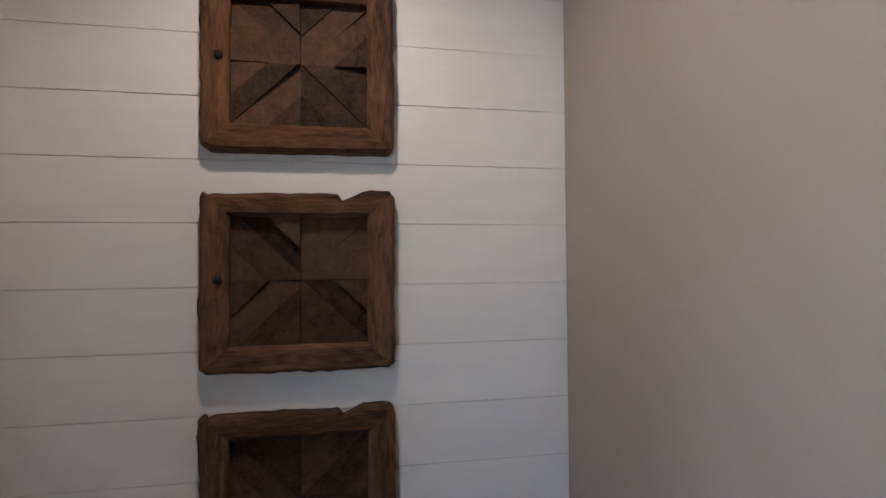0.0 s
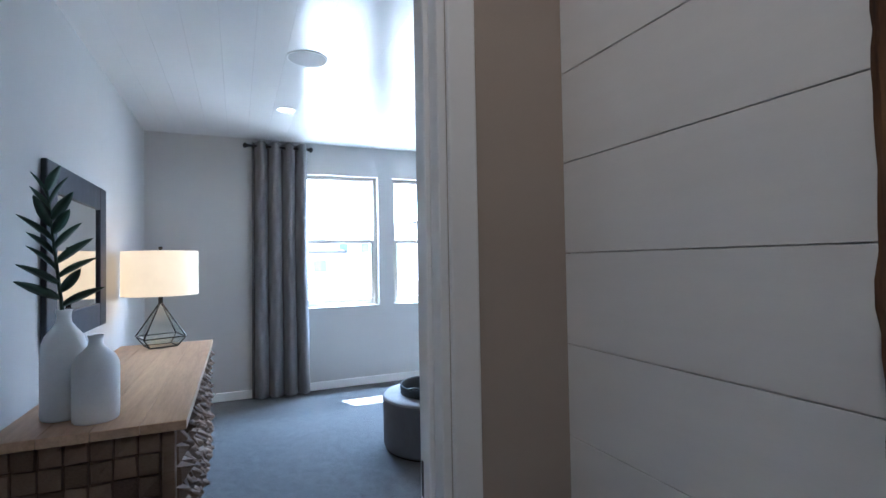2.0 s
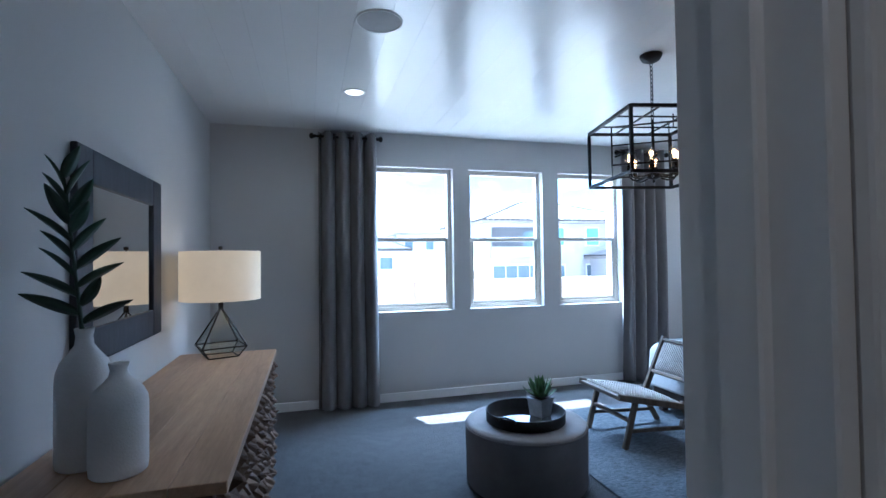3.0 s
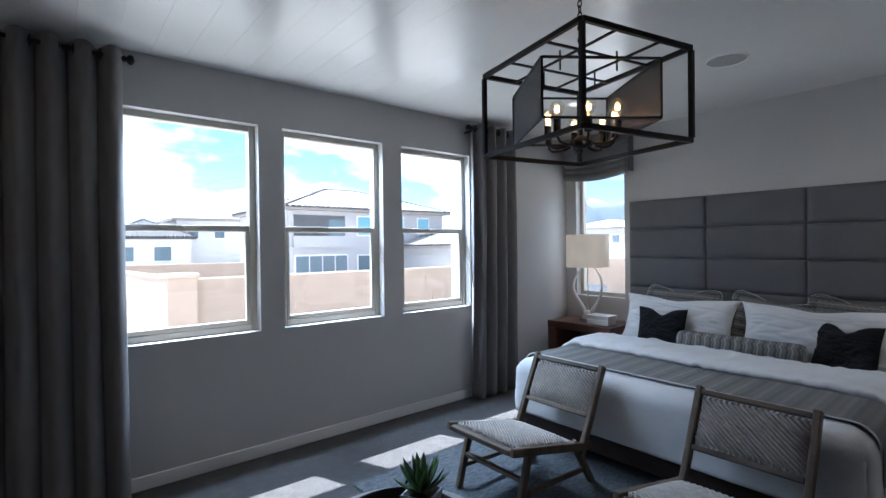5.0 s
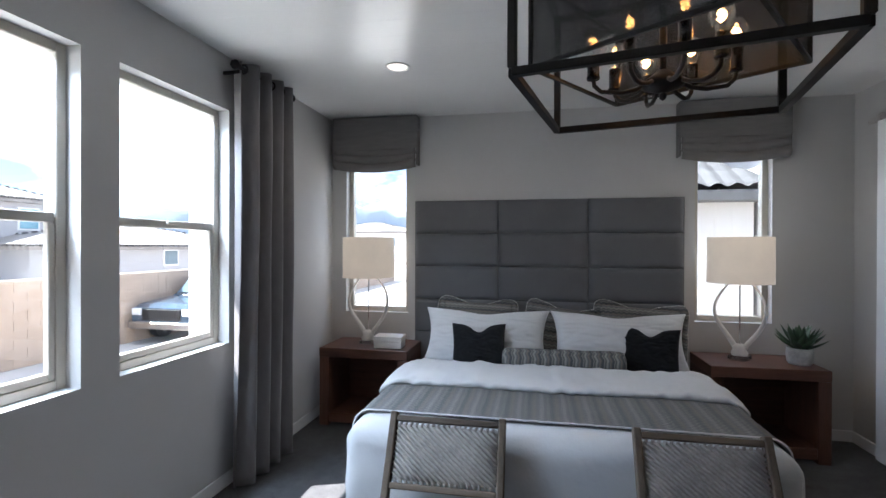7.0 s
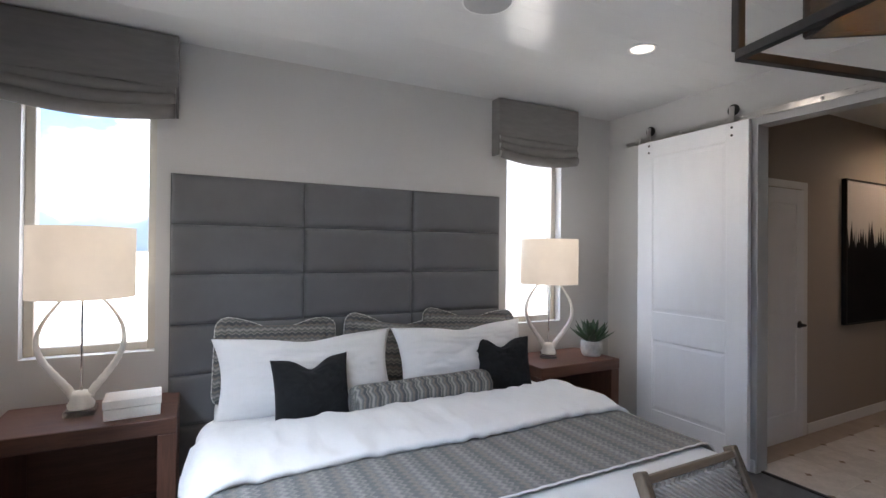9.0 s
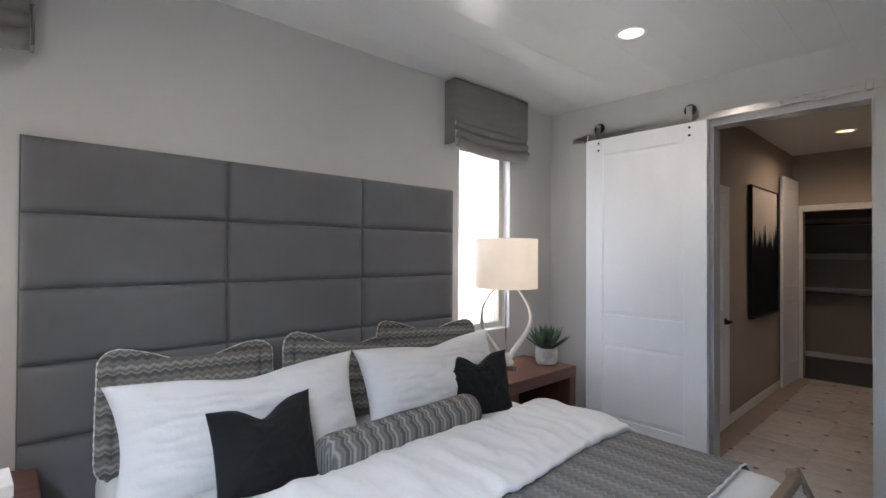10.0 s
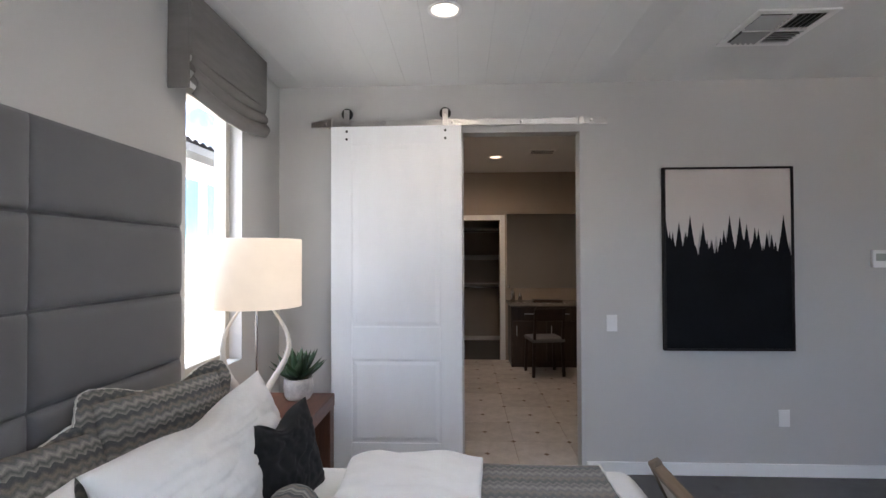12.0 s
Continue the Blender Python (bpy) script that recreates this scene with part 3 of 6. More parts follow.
BED0, BED1, BEDX = 1.385, 3.355, -1.985
bed = thing("bed", "king bed with a dark wood base and white mattress", "bed", Matrix.Translation((-1.06, 2.37, 0.013)))
DARKW = wood("dark_stained_wood", (0.012, 0.007, 0.005), (0.05, 0.026, 0.018), 0.5, (1, 12, 12))
cy = 2.37
part("side_rail", slab(-0.915, 1.0, 0.94, 0.99, 0.10, 0.34, 0.006), DARKW, bed)
part("side_rail", slab(-0.915, 1.0, -0.99, -0.94, 0.10, 0.34, 0.006), DARKW, bed)
part("foot_rail", slab(-0.955, -0.915, -0.99, 0.99, 0.10, 0.34, 0.006), DARKW, bed)
part("slat_deck", slab(-0.914, 1.0, -0.939, 0.939, 0.26, 0.30), DARKW, bed)
for sx in (-0.93, 0.93):
    for sy in (-0.96, 0.9):
        part("leg", slab(sx, sx + 0.06, sy, sy + 0.06, 0, 0.10, 0.004), DARKW, bed)
part("mattress", slab(-0.91, 1.02, -0.95, 0.95, 0.301, 0.60, 0.06, 4), LINEN, bed, "white mattress", True)


def drape(xh, xf, yl, yr, top, r, dropf, drop, thick, wrinkle, seed, nx=90, ny=110):
    """A cover that lies on the bed from xh (head) to xf (foot) and hangs over both sides, and over the foot if dropf is set."""
    def along(s, half, rr, dr):
        a = abs(s)
        flat = half - rr
        if a <= flat:
            return s, 0.0
        arc = rr * math.pi / 2
        if a <= flat + arc:
            th = (a - flat) / rr
            return math.copysign(flat + rr * math.sin(th), s), rr * (1 - math.cos(th))
        return math.copysign(half + 0.02 * (a - flat - arc), s), rr + (a - flat - arc)
    hy, cyy = (yr - yl) / 2, (yr + yl) / 2
    ly = hy - r + r * math.pi / 2 + max(drop - r, 0)
    lx = (xh - xf) - r + ((r * math.pi / 2 + max(dropf - r, 0)) if dropf else r)

    def f(u, v):
        sy = (2 * v - 1) * ly
        y, dy = along(sy, hy, r, drop)
        sx = u * lx
        if dropf:
            t = sx - (xh - xf - r)
            if t <= 0:
                x, dx = xh - sx, 0.0
            elif t <= r * math.pi / 2:
                x, dx = xf + r - r * math.sin(t / r), r * (1 - math.cos(t / r))
            else:
                x, dx = xf - 0.02 * (t - r * math.pi / 2), r + t - r * math.pi / 2
        else:
            x, dx = xh - sx, 0.0
        hang = max(dx, dy)
        soft = (dx ** 4 + dy ** 4) ** 0.25
        corner = min(dx, dy)
        p = Vector((x, y + cyy, top - soft))
        if corner > 0.0:
            p.x += corner * 0.28
            p.y -= math.copysign(corner * 0.28, sy)
        w = noise.noise(Vector((x * 3.1 + seed, y * 2.3, soft * 4))) * 1.0 + 0.5 * noise.noise(Vector((x * 8 + seed, y * 5, soft * 9)))
        k = wrinkle * (0.5 + min(hang, 0.3) * 3)
        p += Vector((-k * w * (1 if dx > 0.05 else 0.15), math.copysign(k * w, sy) * (1 if dy > 0.05 else 0.1), k * w * (0.9 if hang < 0.08 else 0.2)))
        return p
    bm = grid_mesh(f, nx, ny)
    bmesh.ops.recalc_face_normals(bm, faces=bm.faces)
    if bm.faces and sum(fc.normal.z for fc in bm.faces) < 0:
        bmesh.ops.reverse_faces(bm, faces=bm.faces)
    ret = bmesh.ops.extrude_face_region(bm, geom=list(bm.faces))
    return bm, ret, thick


def cover(name, mater, label, cat, args, thick):
    b, ret, th = drape(*args[:6], args[6], args[7], thick, args[8], args[9])
    moved = [v for v in ret["geom"] if isinstance(v, bmesh.types.BMVert)]
    b.normal_update()
    for v in moved:
        v.co += v.normal * thick
    bmesh.ops.recalc_face_normals(b, faces=b.faces)
    return solo(name, b, mater, label, cat, smooth=True)


duvet = cover("duvet", LINEN, "white cotton duvet hanging over the bed's sides and foot", "duvet", (-0.55, BEDX - 0.05, BED0 - 0.06, BED1 + 0.05, 0.625, 0.10, 0.38, 0.40, 0.013, 1.0), 0.012)
bed_runner = cover("bed_runner", CHEV, "grey and beige chevron woven blanket across the white duvet", "blanket", (-1.36, -1.88, BED0 - 0.075, BED1 + 0.065, 0.646, 0.10, 0, 0.30, 0.008, 4.0), 0.009)


def puffy_fold(x0, x1, yl, yr, top, seed):
    """The turned-down end of the duvet: a soft roll across the bed."""
    def f(u, v):
        a = 2 * math.pi * u
        half = (yr - yl) / 2
        s = 2 * v - 1
        y = (yr + yl) / 2 + s * half
        fall = 0.0
        e = abs(s) - 0.86
        if e > 0:
            fall = 2.3 * e ** 1.5 * 1.9
        cx = (x0 + x1) / 2
        rx = (x1 - x0) / 2 * (1 + 0.08 * noise.noise(Vector((y * 2, 1, seed))))
        rz = 0.038 * (1 + 0.35 * noise.noise(Vector((y * 3, 4, seed))))
        q = 1 - 0.8 * max(0, abs(s) - 0.97) / 0.03
        wr = 0.017 * noise.noise(Vector((math.cos(a) * 2.2, y * 9, seed))) + 0.011 * noise.noise(Vector((math.cos(a) * 2, y * 21, seed)))
        ca, sa = math.cos(a), math.sin(a)
        return Vector((cx + rx * math.copysign(abs(ca) ** 0.7, ca) * q, y, top + (rz * math.copysign(abs(sa) ** 0.8, sa) + wr) * q - fall * 0.45))
    bm = grid_mesh(f, 40, 120)
    bmesh.ops.remove_doubles(bm, verts=bm.verts, dist=0.0005)
    bmesh.ops.recalc_face_normals(bm, faces=bm.faces)
    return bm


part("turned_fold", puffy_fold(-1.40, -0.86, BED0 - 0.13, BED1 + 0.12, 0.672, 2.0), LINEN, duvet, "puffy turned-down fold of the duvet", True)
# stitched edge of the runner
def hem_line(half, r, drop, n=90):
    """The path of the runner's edge: flat on the bed, round its sides and down."""
    arc, flat = r * math.pi / 2, half - r
    total = flat + arc + drop - r
    pts = []
    for i in range(n + 1):
        q = total * (2 * i / n - 1)
        a = abs(q)
        if a <= flat:
            y, d = a, 0.0
        elif a <= flat + arc:
            y, d = flat + r * math.sin((a - flat) / r), r * (1 - math.cos((a - flat) / r))
        else:
            y, d = half, r + a - flat - arc
        pts.append((-1.884 + 0.003 * math.sin(i * 2.1), (BED0 + BED1) / 2 - 0.005 + math.copysign(y, q), 0.656 - d))
    return pts


bm = tube(bmesh.new(), hem_line((BED1 - BED0) / 2 + 0.074, 0.10, 0.29), 0.0045, 6)
part("hem", bm, LINEN, bed_runner, "white stitched hem", True)


def pillow(w, h, t, ears=0.05, flange=0.0, seed=0, dent=0.0, n=52):
    """A pillow in the xz plane, thickness along y, base at z = 0."""
    rnd = random.Random(seed)
    bm = bmesh.new()

    def f(side):
        def g(u, v):
            a, b = 2 * u - 1, 2 * v - 1
            ed = max(abs(a), abs(b))
            pinch = 1 - ears * (1 - abs(a) ** 2) * abs(b) ** 3 - 0.0
            pinch2 = 1 - ears * (1 - abs(b) ** 2) * abs(a) ** 3
            x = a * w / 2 * pinch2
            z = h / 2 + b * h / 2 * pinch
            if dent and b > 0:
                z -= dent * math.exp(-(a / 0.33) ** 2) * b ** 2
            k = max(0.0, (1 - abs(a) ** 2.6) * (1 - abs(b) ** 2.6)) ** 0.55
            y = side * t / 2 * k
            y += side * 0.012 * k * noise.noise(Vector((a * 3 + seed, b * 3, side)))
            y += side * 0.004 * noise.noise(Vector((a * 9 + seed, b * 9, side))) * k
            crease = 1 - abs(noise.noise(Vector((a * 2.6 + b * 1.4 + seed, b * 5.0 - a * 1.2, side + 3))))
            y -= side * 0.011 * k * crease ** 5
            return Vector((x, y, z))
        return g
    grid_mesh(f(1), n, n, bm)
    grid_mesh(f(-1), n, n, bm)
    bmesh.ops.remove_doubles(bm, verts=bm.verts, dist=0.0008)
    bmesh.ops.recalc_face_normals(bm, faces=bm.faces)
    return bm


def rim_point(x, z, dx, dz, rc):
    """A point of a square's outline (x, z in -1..1) carried onto a rounded rectangle."""
    p, q = x * dx, z * dz
    cx_, cz_ = max(-(dx - rc), min(dx - rc, p)), max(-(dz - rc), min(dz - rc, q))
    v = Vector((p - cx_, q - cz_))
    if abs(v.x) > 1e-6 and abs(v.y) > 1e-6:
        v = v.normalized() * rc
    return cx_ + v.x, cz_ + v.y


def flange_ring(w, h, d, seed, wave=0.032):
    """A soft wavy border round a sham, thin but with two faces."""
    bm = bmesh.new()
    n = 160
    rings = []
    for off, t in ((-0.012, 0.006), (d, 0.004), (d, -0.004), (-0.012, -0.006)):
        ring = []
        for i in range(n):
            a = 4 * i / n
            k, s = int(a), 2 * (a - int(a)) - 1
            x, z = ((s, -1), (1, s), (-s, 1), (-1, -s))[k]
            dx = w / 2 + off
            dz = h / 2 + off
            px, pz = rim_point(x, z, dx, dz, 0.075 if off > 0 else 0.03)
            p = Vector((px, 0, pz + h / 2))
            rr = noise.noise(Vector((x * 2.5 + seed, z * 2.5, 0)))
            if off > 0:
                p.y += wave * rr
                sag = 0.075 * math.exp(-(x / 0.5) ** 2) if z > 0.9 else 0
                p.z -= sag + 0.008 * rr
            p.y += t
            ring.append(bm.verts.new(p))
        rings.append(ring)
    for a, b in zip(rings, rings[1:] + rings[:1]):
        for i in range(n):
            bm.faces.new((a[i], a[(i + 1) % n], b[(i + 1) % n], b[i]))
    bmesh.ops.recalc_face_normals(bm, faces=bm.faces)
    return bm


PIPING = mat("whip_stitch", (0.55, 0.54, 0.50), 0.9, 0.4, 60, 0.4, 300, 0.001)


def sham(x, y, z, lean, roll, turn, seed):
    w, h, d = 0.61, 0.42, 0.05
    p = thing("euro_sham", "chevron patterned square sham with a wavy stitched flange", "pillow", pose(x, y, z, lean, roll, turn), "shams against the headboard")
    part("cushion", pillow(w, h, 0.16, 0.03, seed=seed), CHEVZ, p, smooth=True)
    part("flange", flange_ring(w, h, d, seed), CHEVZ, p, smooth=True)
    bm = bmesh.new()
    n = 120
    pts = []
    for i in range(n + 1):
        a = 4 * i / n % 4
        k, s = int(a), 2 * (a - int(a)) - 1
        X, Z = ((s, -1), (1, s), (-s, 1), (-1, -s))[k]
        rr = noise.noise(Vector((X * 2.5 + seed, Z * 2.5, 0)))
        qx, qz = rim_point(X, Z, w / 2 + d, h / 2 + d, 0.075)
        q = Vector((qx, 0.032 * rr, qz + h / 2))
        sag = 0.075 * math.exp(-(X / 0.5) ** 2) if Z > 0.9 else 0
        q.z -= sag + 0.008 * rr
        pts.append(q)
    tube(bm, pts, [0.0052 if i % 2 else 0.003 for i in range(n + 1)], 6)
    part("whip_stitch", bm, PIPING, p, "pale whip-stitched edge", True)
    return p


sham(-0.215, 2.985, 0.63, -13, 2, -93, 1)
sham(-0.23, 2.24, 0.60, -13, 7, -94, 2)
sham(-0.30, 1.665, 0.635, -15, 3, -99, 3)
for nm, yy, sd, tz in (("white_pillow", 2.855, 5, -91.4), ("white_pillow", 1.845, 6, -88.6)):
    solo(nm, pillow(1.0, 0.455, 0.25, 0.10, seed=sd, dent=0.03), LINEN, "plump white cotton king pillow leaning on the shams", "pillow", pose(-0.605, yy, 0.60, -20, 0, tz), "white pillows", True)
for xx, yy, sd, tz, wd in ((-0.79, 2.875, 8, -83.8, 0.41), (-0.72, 1.67, 9, -106, 0.40)):
    solo("charcoal_pillow", pillow(wd, 0.36, 0.12, 0.07, seed=sd, dent=0.055), CHARC, "small charcoal throw pillow with a pinched top", "pillow", pose(xx, yy, 0.60, -16, 0, tz), "charcoal pillows", True)


def bolster(length, r):
    prof = [(0, -length / 2), (r * 0.55, -length / 2), (r * 0.9, -length / 2 + 0.012), (r, -length / 2 + 0.04)]
    prof += [(r * (1 + 0.02 * math.sin(i * 1.3)), -length / 2 + 0.04 + (length - 0.08) * i / 12) for i in range(1, 12)]
    prof += [(r, length / 2 - 0.04), (r * 0.9, length / 2 - 0.012), (r * 0.55, length / 2), (0, length / 2)]
    return lathe(prof, 28)


CHEVB = zigzag("chevron_bolster", [(0.26, 0.25, 0.225), (0.10, 0.105, 0.10), (0.33, 0.315, 0.29), (0.125, 0.13, 0.13), (0.20, 0.175, 0.15), (0.085, 0.09, 0.09)], "Z", "X", 0.07, 0.02, 0.014)
solo("bolster_pillow", bolster(0.86, 0.088), CHEVB, "round chevron bolster pillow in front of the pillows", "pillow", pose(-0.80, 2.27, 0.705, 90, 0, 2), smooth=True)


def nightstand(y0, y1, label):
    n = thing("nightstand", label, "nightstand", Matrix.Translation((-0.27, (y0 + y1) / 2, 0)), "nightstands beside the bed")
    hw = (y1 - y0) / 2
    part("top", slab(-0.25, 0.25, -hw, hw, 0.585, 0.665, 0.006, 2), WALNUT, n)
    part("side_panel", slab(-0.245, 0.245, -hw, -hw + 0.085, 0, 0.585, 0.005, 2), WALNUTZ, n)
    part("side_panel", slab(-0.245, 0.245, hw - 0.085, hw, 0, 0.585, 0.005, 2), WALNUTZ, n)
    part("back_panel", slab(0.225, 0.243, -hw + 0.085, hw - 0.085, 0.05, 0.585), WALNUT, n)
    part("bottom_shelf", slab(-0.24, 0.225, -hw + 0.085, hw - 0.085, 0.03, 0.11, 0.003), WALNUT, n)
    return n


WALNUTZ = wood("walnut_upright", (0.045, 0.02, 0.013), (0.17, 0.075, 0.048), 0.42, (12, 12, 1))
nightstand(3.50, 4.28, "brown walnut nightstand with an open cubby by the window curtain")
nightstand(0.42, 1.20, "brown walnut nightstand with an open cubby by the barn door")

SHADE_L = lit_cloth("linen_lampshade", (0.70, 0.64, 0.55), (1.0, 0.80, 0.58), 0.05)
RESIN = mat("white_resin", (0.78, 0.77, 0.74), 0.45, 0.06, 12, 0.3, 90, 0.002)
CHROME = plain("polished_steel", (0.6, 0.6, 0.6), 0.18, 1.0)
CLEAR = plain("clear_acrylic", (0.95, 0.96, 0.96), 0.03, 0, None, 0, 0.9)


def drum_shade(r, h, z, n=48):
    bm = lathe([(r, 0), (r, h), (r - 0.004, h), (r - 0.004, 0), (r, 0)], n)
    bmesh.ops.translate(bm, verts=bm.verts, vec=(0, 0, z))
    return bm


def antler_lamp(x, y, label, turn, power):
    lm = thing("table_lamp", label, "lamp", pose(x, y, 0.665, 0, 0, turn), "bedside lamps")
    part("foot", slab(-0.065, 0.065, -0.065, 0.065, 0, 0.03, 0.006, 2), CLEAR, lm, "clear acrylic foot")
    prof = [(0.055, 0.03), (0.06, 0.05), (0.045, 0.075), (0.05, 0.095), (0.03, 0.115), (0, 0.118)]
    part("crown", lathe(prof, 14), RESIN, lm, "white carved base", True)
    for s in (-1, 1):
        pts, rad = [], []
        for i in range(41):
            t = i / 40
            yy = s * (0.03 + 0.15 * math.sin(math.pi * min(t * 1.02, 1) * 0.86) ** 1.15 - 0.02 * max(0, t - 0.75))
            pts.append((0.012 * math.sin(t * 9), yy, 0.085 + 0.51 * t))
            rad.append((0.021 - 0.015 * t) * (1 + 0.09 * math.sin(i * 2.2)))
        part("horn", tube(bmesh.new(), pts, rad, 10), RESIN, lm, "white twisted horn", True)
    part("rod", tube(bmesh.new(), [(0, 0, 0.1), (0, 0, 0.88)], 0.006, 8), CHROME, lm, "steel rod", True)
    part("shade", drum_shade(0.228, 0.355, 0.59), SHADE_L, lm, "cream linen drum shade", True)
    part("shade_top", lathe([(0.03, 0.94), (0.224, 0.94), (0.224, 0.936), (0.03, 0.936), (0.03, 0.94)], 32), SHADE_L, lm, smooth=False)
    part("bulb", lathe([(0, 0.70), (0.022, 0.715), (0.03, 0.745), (0.02, 0.78), (0.012, 0.80), (0, 0.80)], 14), plain("lamp_bulb", (1, 1, 1), 0.5, 0, (1, 0.75, 0.5), 3), lm, "lit bulb", True)
    return lm


antler_lamp(-0.25, 3.935, "white twisted horn table lamp with a cream drum shade", 0, 1)
antler_lamp(-0.235, 0.905, "white horn table lamp with a cream shade beside a succulent", -40, 1)

PAPER = mat("pale_box_wrap", (0.72, 0.69, 0.64), 0.6, 0.08, 9, 0.3, 120, 0.001)
bx = thing("keepsake_box", "pale lidded keepsake box on the nightstand", "box", pose(-0.36, 3.70, 0.665, 0, 0, 3))
part("box_body", slab(-0.085, 0.085, -0.12, 0.12, 0, 0.055, 0.003), PAPER, bx)
part("lid", slab(-0.089, 0.089, -0.124, 0.124, 0.057, 0.098, 0.003), PAPER, bx)

LEAF = mat("succulent_leaf", (0.035, 0.07, 0.035), 0.5, 0.3, 14, 0.1, 120, 0.001, rand=0.5)
CONC = mat("marbled_pot", (0.55, 0.54, 0.52), 0.6, 0.25, 14, 0.4, 80, 0.002)
SOIL = mat("potting_soil", (0.03, 0.022, 0.016), 0.95, 0.4, 40, 0.8, 200, 0.004)


def blade(length, width, curl, thick=0.006, n=9):
    """One fleshy pointed leaf that grows along +x and curls up."""
    bm = bmesh.new()
    rows = []
    for i in range(n):
        t = i / (n - 1)
        w = width * (0.55 + 0.75 * math.sin(math.pi * min(t * 0.75 + 0.12, 1))) * (1 - t ** 3) * 0.5 + 0.0006
        c = Vector((length * t * math.cos(curl * t), 0, length * t * math.sin(curl * t)))
        up = Vector((-math.sin(curl * t), 0, math.cos(curl * t)))
        th = thick * (1 - t) + 0.001
        rows.append([bm.verts.new(c + Vector((0, -w, 0)) + up * w * 0.35), bm.verts.new(c - up * th), bm.verts.new(c + Vector((0, w, 0)) + up * w * 0.35), bm.verts.new(c + up * th * 0.3)])
    for a, b in zip(rows, rows[1:]):
        for k in range(4):
            bm.faces.new((a[k], a[(k + 1) % 4], b[(k + 1) % 4], b[k]))
    bm.faces.new(rows[0][::-1])
    bm.faces.new(rows[-1])
    bmesh.ops.recalc_face_normals(bm, faces=bm.faces)
    return bm


def rosette(parent, z, rings, mater):
    for k, (count, length, width, tilt, curl) in enumerate(rings):
        me = None
        for i in range(count):
            if me is None:
                ob = part("leaf", blade(length, width, curl), mater, parent, smooth=True)
                me = ob.data
            else:
                ob = new("leaf", me)
                ob.parent = parent
            a = 360 * i / count + 37 * k + 9 * math.sin(i * 5.1 + k)
            ob.matrix_local = Matrix.Translation((0, 0, z)) @ pose(0, 0, 0, 0, 0, a) @ pose(0.008, 0, 0, 0, -tilt - 6 * math.sin(i * 3.3 + k), 0)


pc = thing("potted_succulent", "dark green agave succulent in a marbled round pot on the nightstand", "plant", Matrix.Translation((-0.33, 0.535, 0.665)) @ Matrix.Scale(1.18, 4))
part("pot", lathe([(0, 0), (0.058, 0), (0.07, 0.02), (0.074, 0.06), (0.07, 0.105), (0.064, 0.105), (0.06, 0.09), (0, 0.09)], 24), CONC, pc, "marbled concrete pot", True)
part("soil", lathe([(0, 0.093), (0.06, 0.091)], 18), SOIL, pc)
rosette(pc, 0.095, [(8, 0.165, 0.046, 16, 0.3), (8, 0.175, 0.046, 36, 0.25), (7, 0.165, 0.040, 56, 0.15), (4, 0.14, 0.03, 78, 0.05)], LEAF)

# ---- windows' drapes and shades ----
def curtain(x0, x1, label, seed):
    """A pair-side grommet drape on its rod."""
    yc, rz = 4.262, 2.638
    rod = thing("curtain_rod", "short black iron curtain rod with turned finials", "curtain rod", Matrix.Translation(((x0 + x1) / 2, yc, rz)), "curtain rods")
    h = (x1 - x0) / 2
    part("rod", tube(bmesh.new(), [(-h - 0.01, 0, 0), (h + 0.01, 0, 0)], 0.0125, 12), BLACK, rod, smooth=True)
    for s in (-1, 1):
        part("finial", lathe([(0, 0), (0.016, 0.001), (0.02, 0.008), (0.012, 0.016), (0.027, 0.03), (0.03, 0.04), (0.024, 0.052), (0, 0.062)], 14), BLACK, rod, smooth=True).matrix_local = pose(s * (h + 0.008), 0, 0, 0, 90 * s, 0)
        part("bracket", beam(bmesh.new(), (s * (h - 0.03), 0.0, -0.018), (s * (h - 0.03), NY - yc, -0.018), 0.014, 0.02), BLACK, rod)
    n = 4
    top, bot = rz + 0.045, 0.018
    d = thing("curtain", label, "curtain", Matrix.Translation(((x0 + x1) / 2, yc, 0)), "window drapes")

    def f(u, v):
        z = top + (bot - top) * v
        flare = 1 + 0.05 * v + 0.03 * v * noise.noise(Vector((u * 3, v * 2, seed)))
        ph = 2 * math.pi * n * u + 0.7 * math.sin(v * 2.2 + seed) * v + 1.4 * noise.noise(Vector((u * 2.5, v * 1.1, seed + 9))) * v
        amp = 0.064 * (1 - 0.25 * v) + 0.012 * noise.noise(Vector((u * 6, v * 3, seed)))
        return Vector(((u - 0.5) * (x1 - x0) * 0.97 * flare + 0.012 * math.cos(ph), amp * math.sin(ph), z))
    bm = grid_mesh(f, 120, 46)
    ret = bmesh.ops.extrude_face_region(bm, geom=list(bm.faces))
    bm.normal_update()
    for v in ret["geom"]:
        if isinstance(v, bmesh.types.BMVert):
            v.co += v.normal * 0.003
    bmesh.ops.recalc_face_normals(bm, faces=bm.faces)
    part("cloth", bm, DRAPE, d, smooth=True)
    for i in range(9):
        u = (i + 0.5) / 9
        x = (u - 0.5) * (x1 - x0) * 0.97
        g = part("grommet", lathe([(0.021, -0.004), (0.032, -0.003), (0.032, 0.003), (0.021, 0.004), (0.021, -0.004)], 18), BLACK, d, smooth=True)
        g.matrix_local = pose(x, 0.0, rz, 0, 90, 0)
    return d


curtain(-5.04, -4.47, "taupe linen grommet curtain hanging to the carpet", 1.0)
curtain(-1.66, -1.07, "taupe linen grommet curtain hanging to the carpet", 5.0)


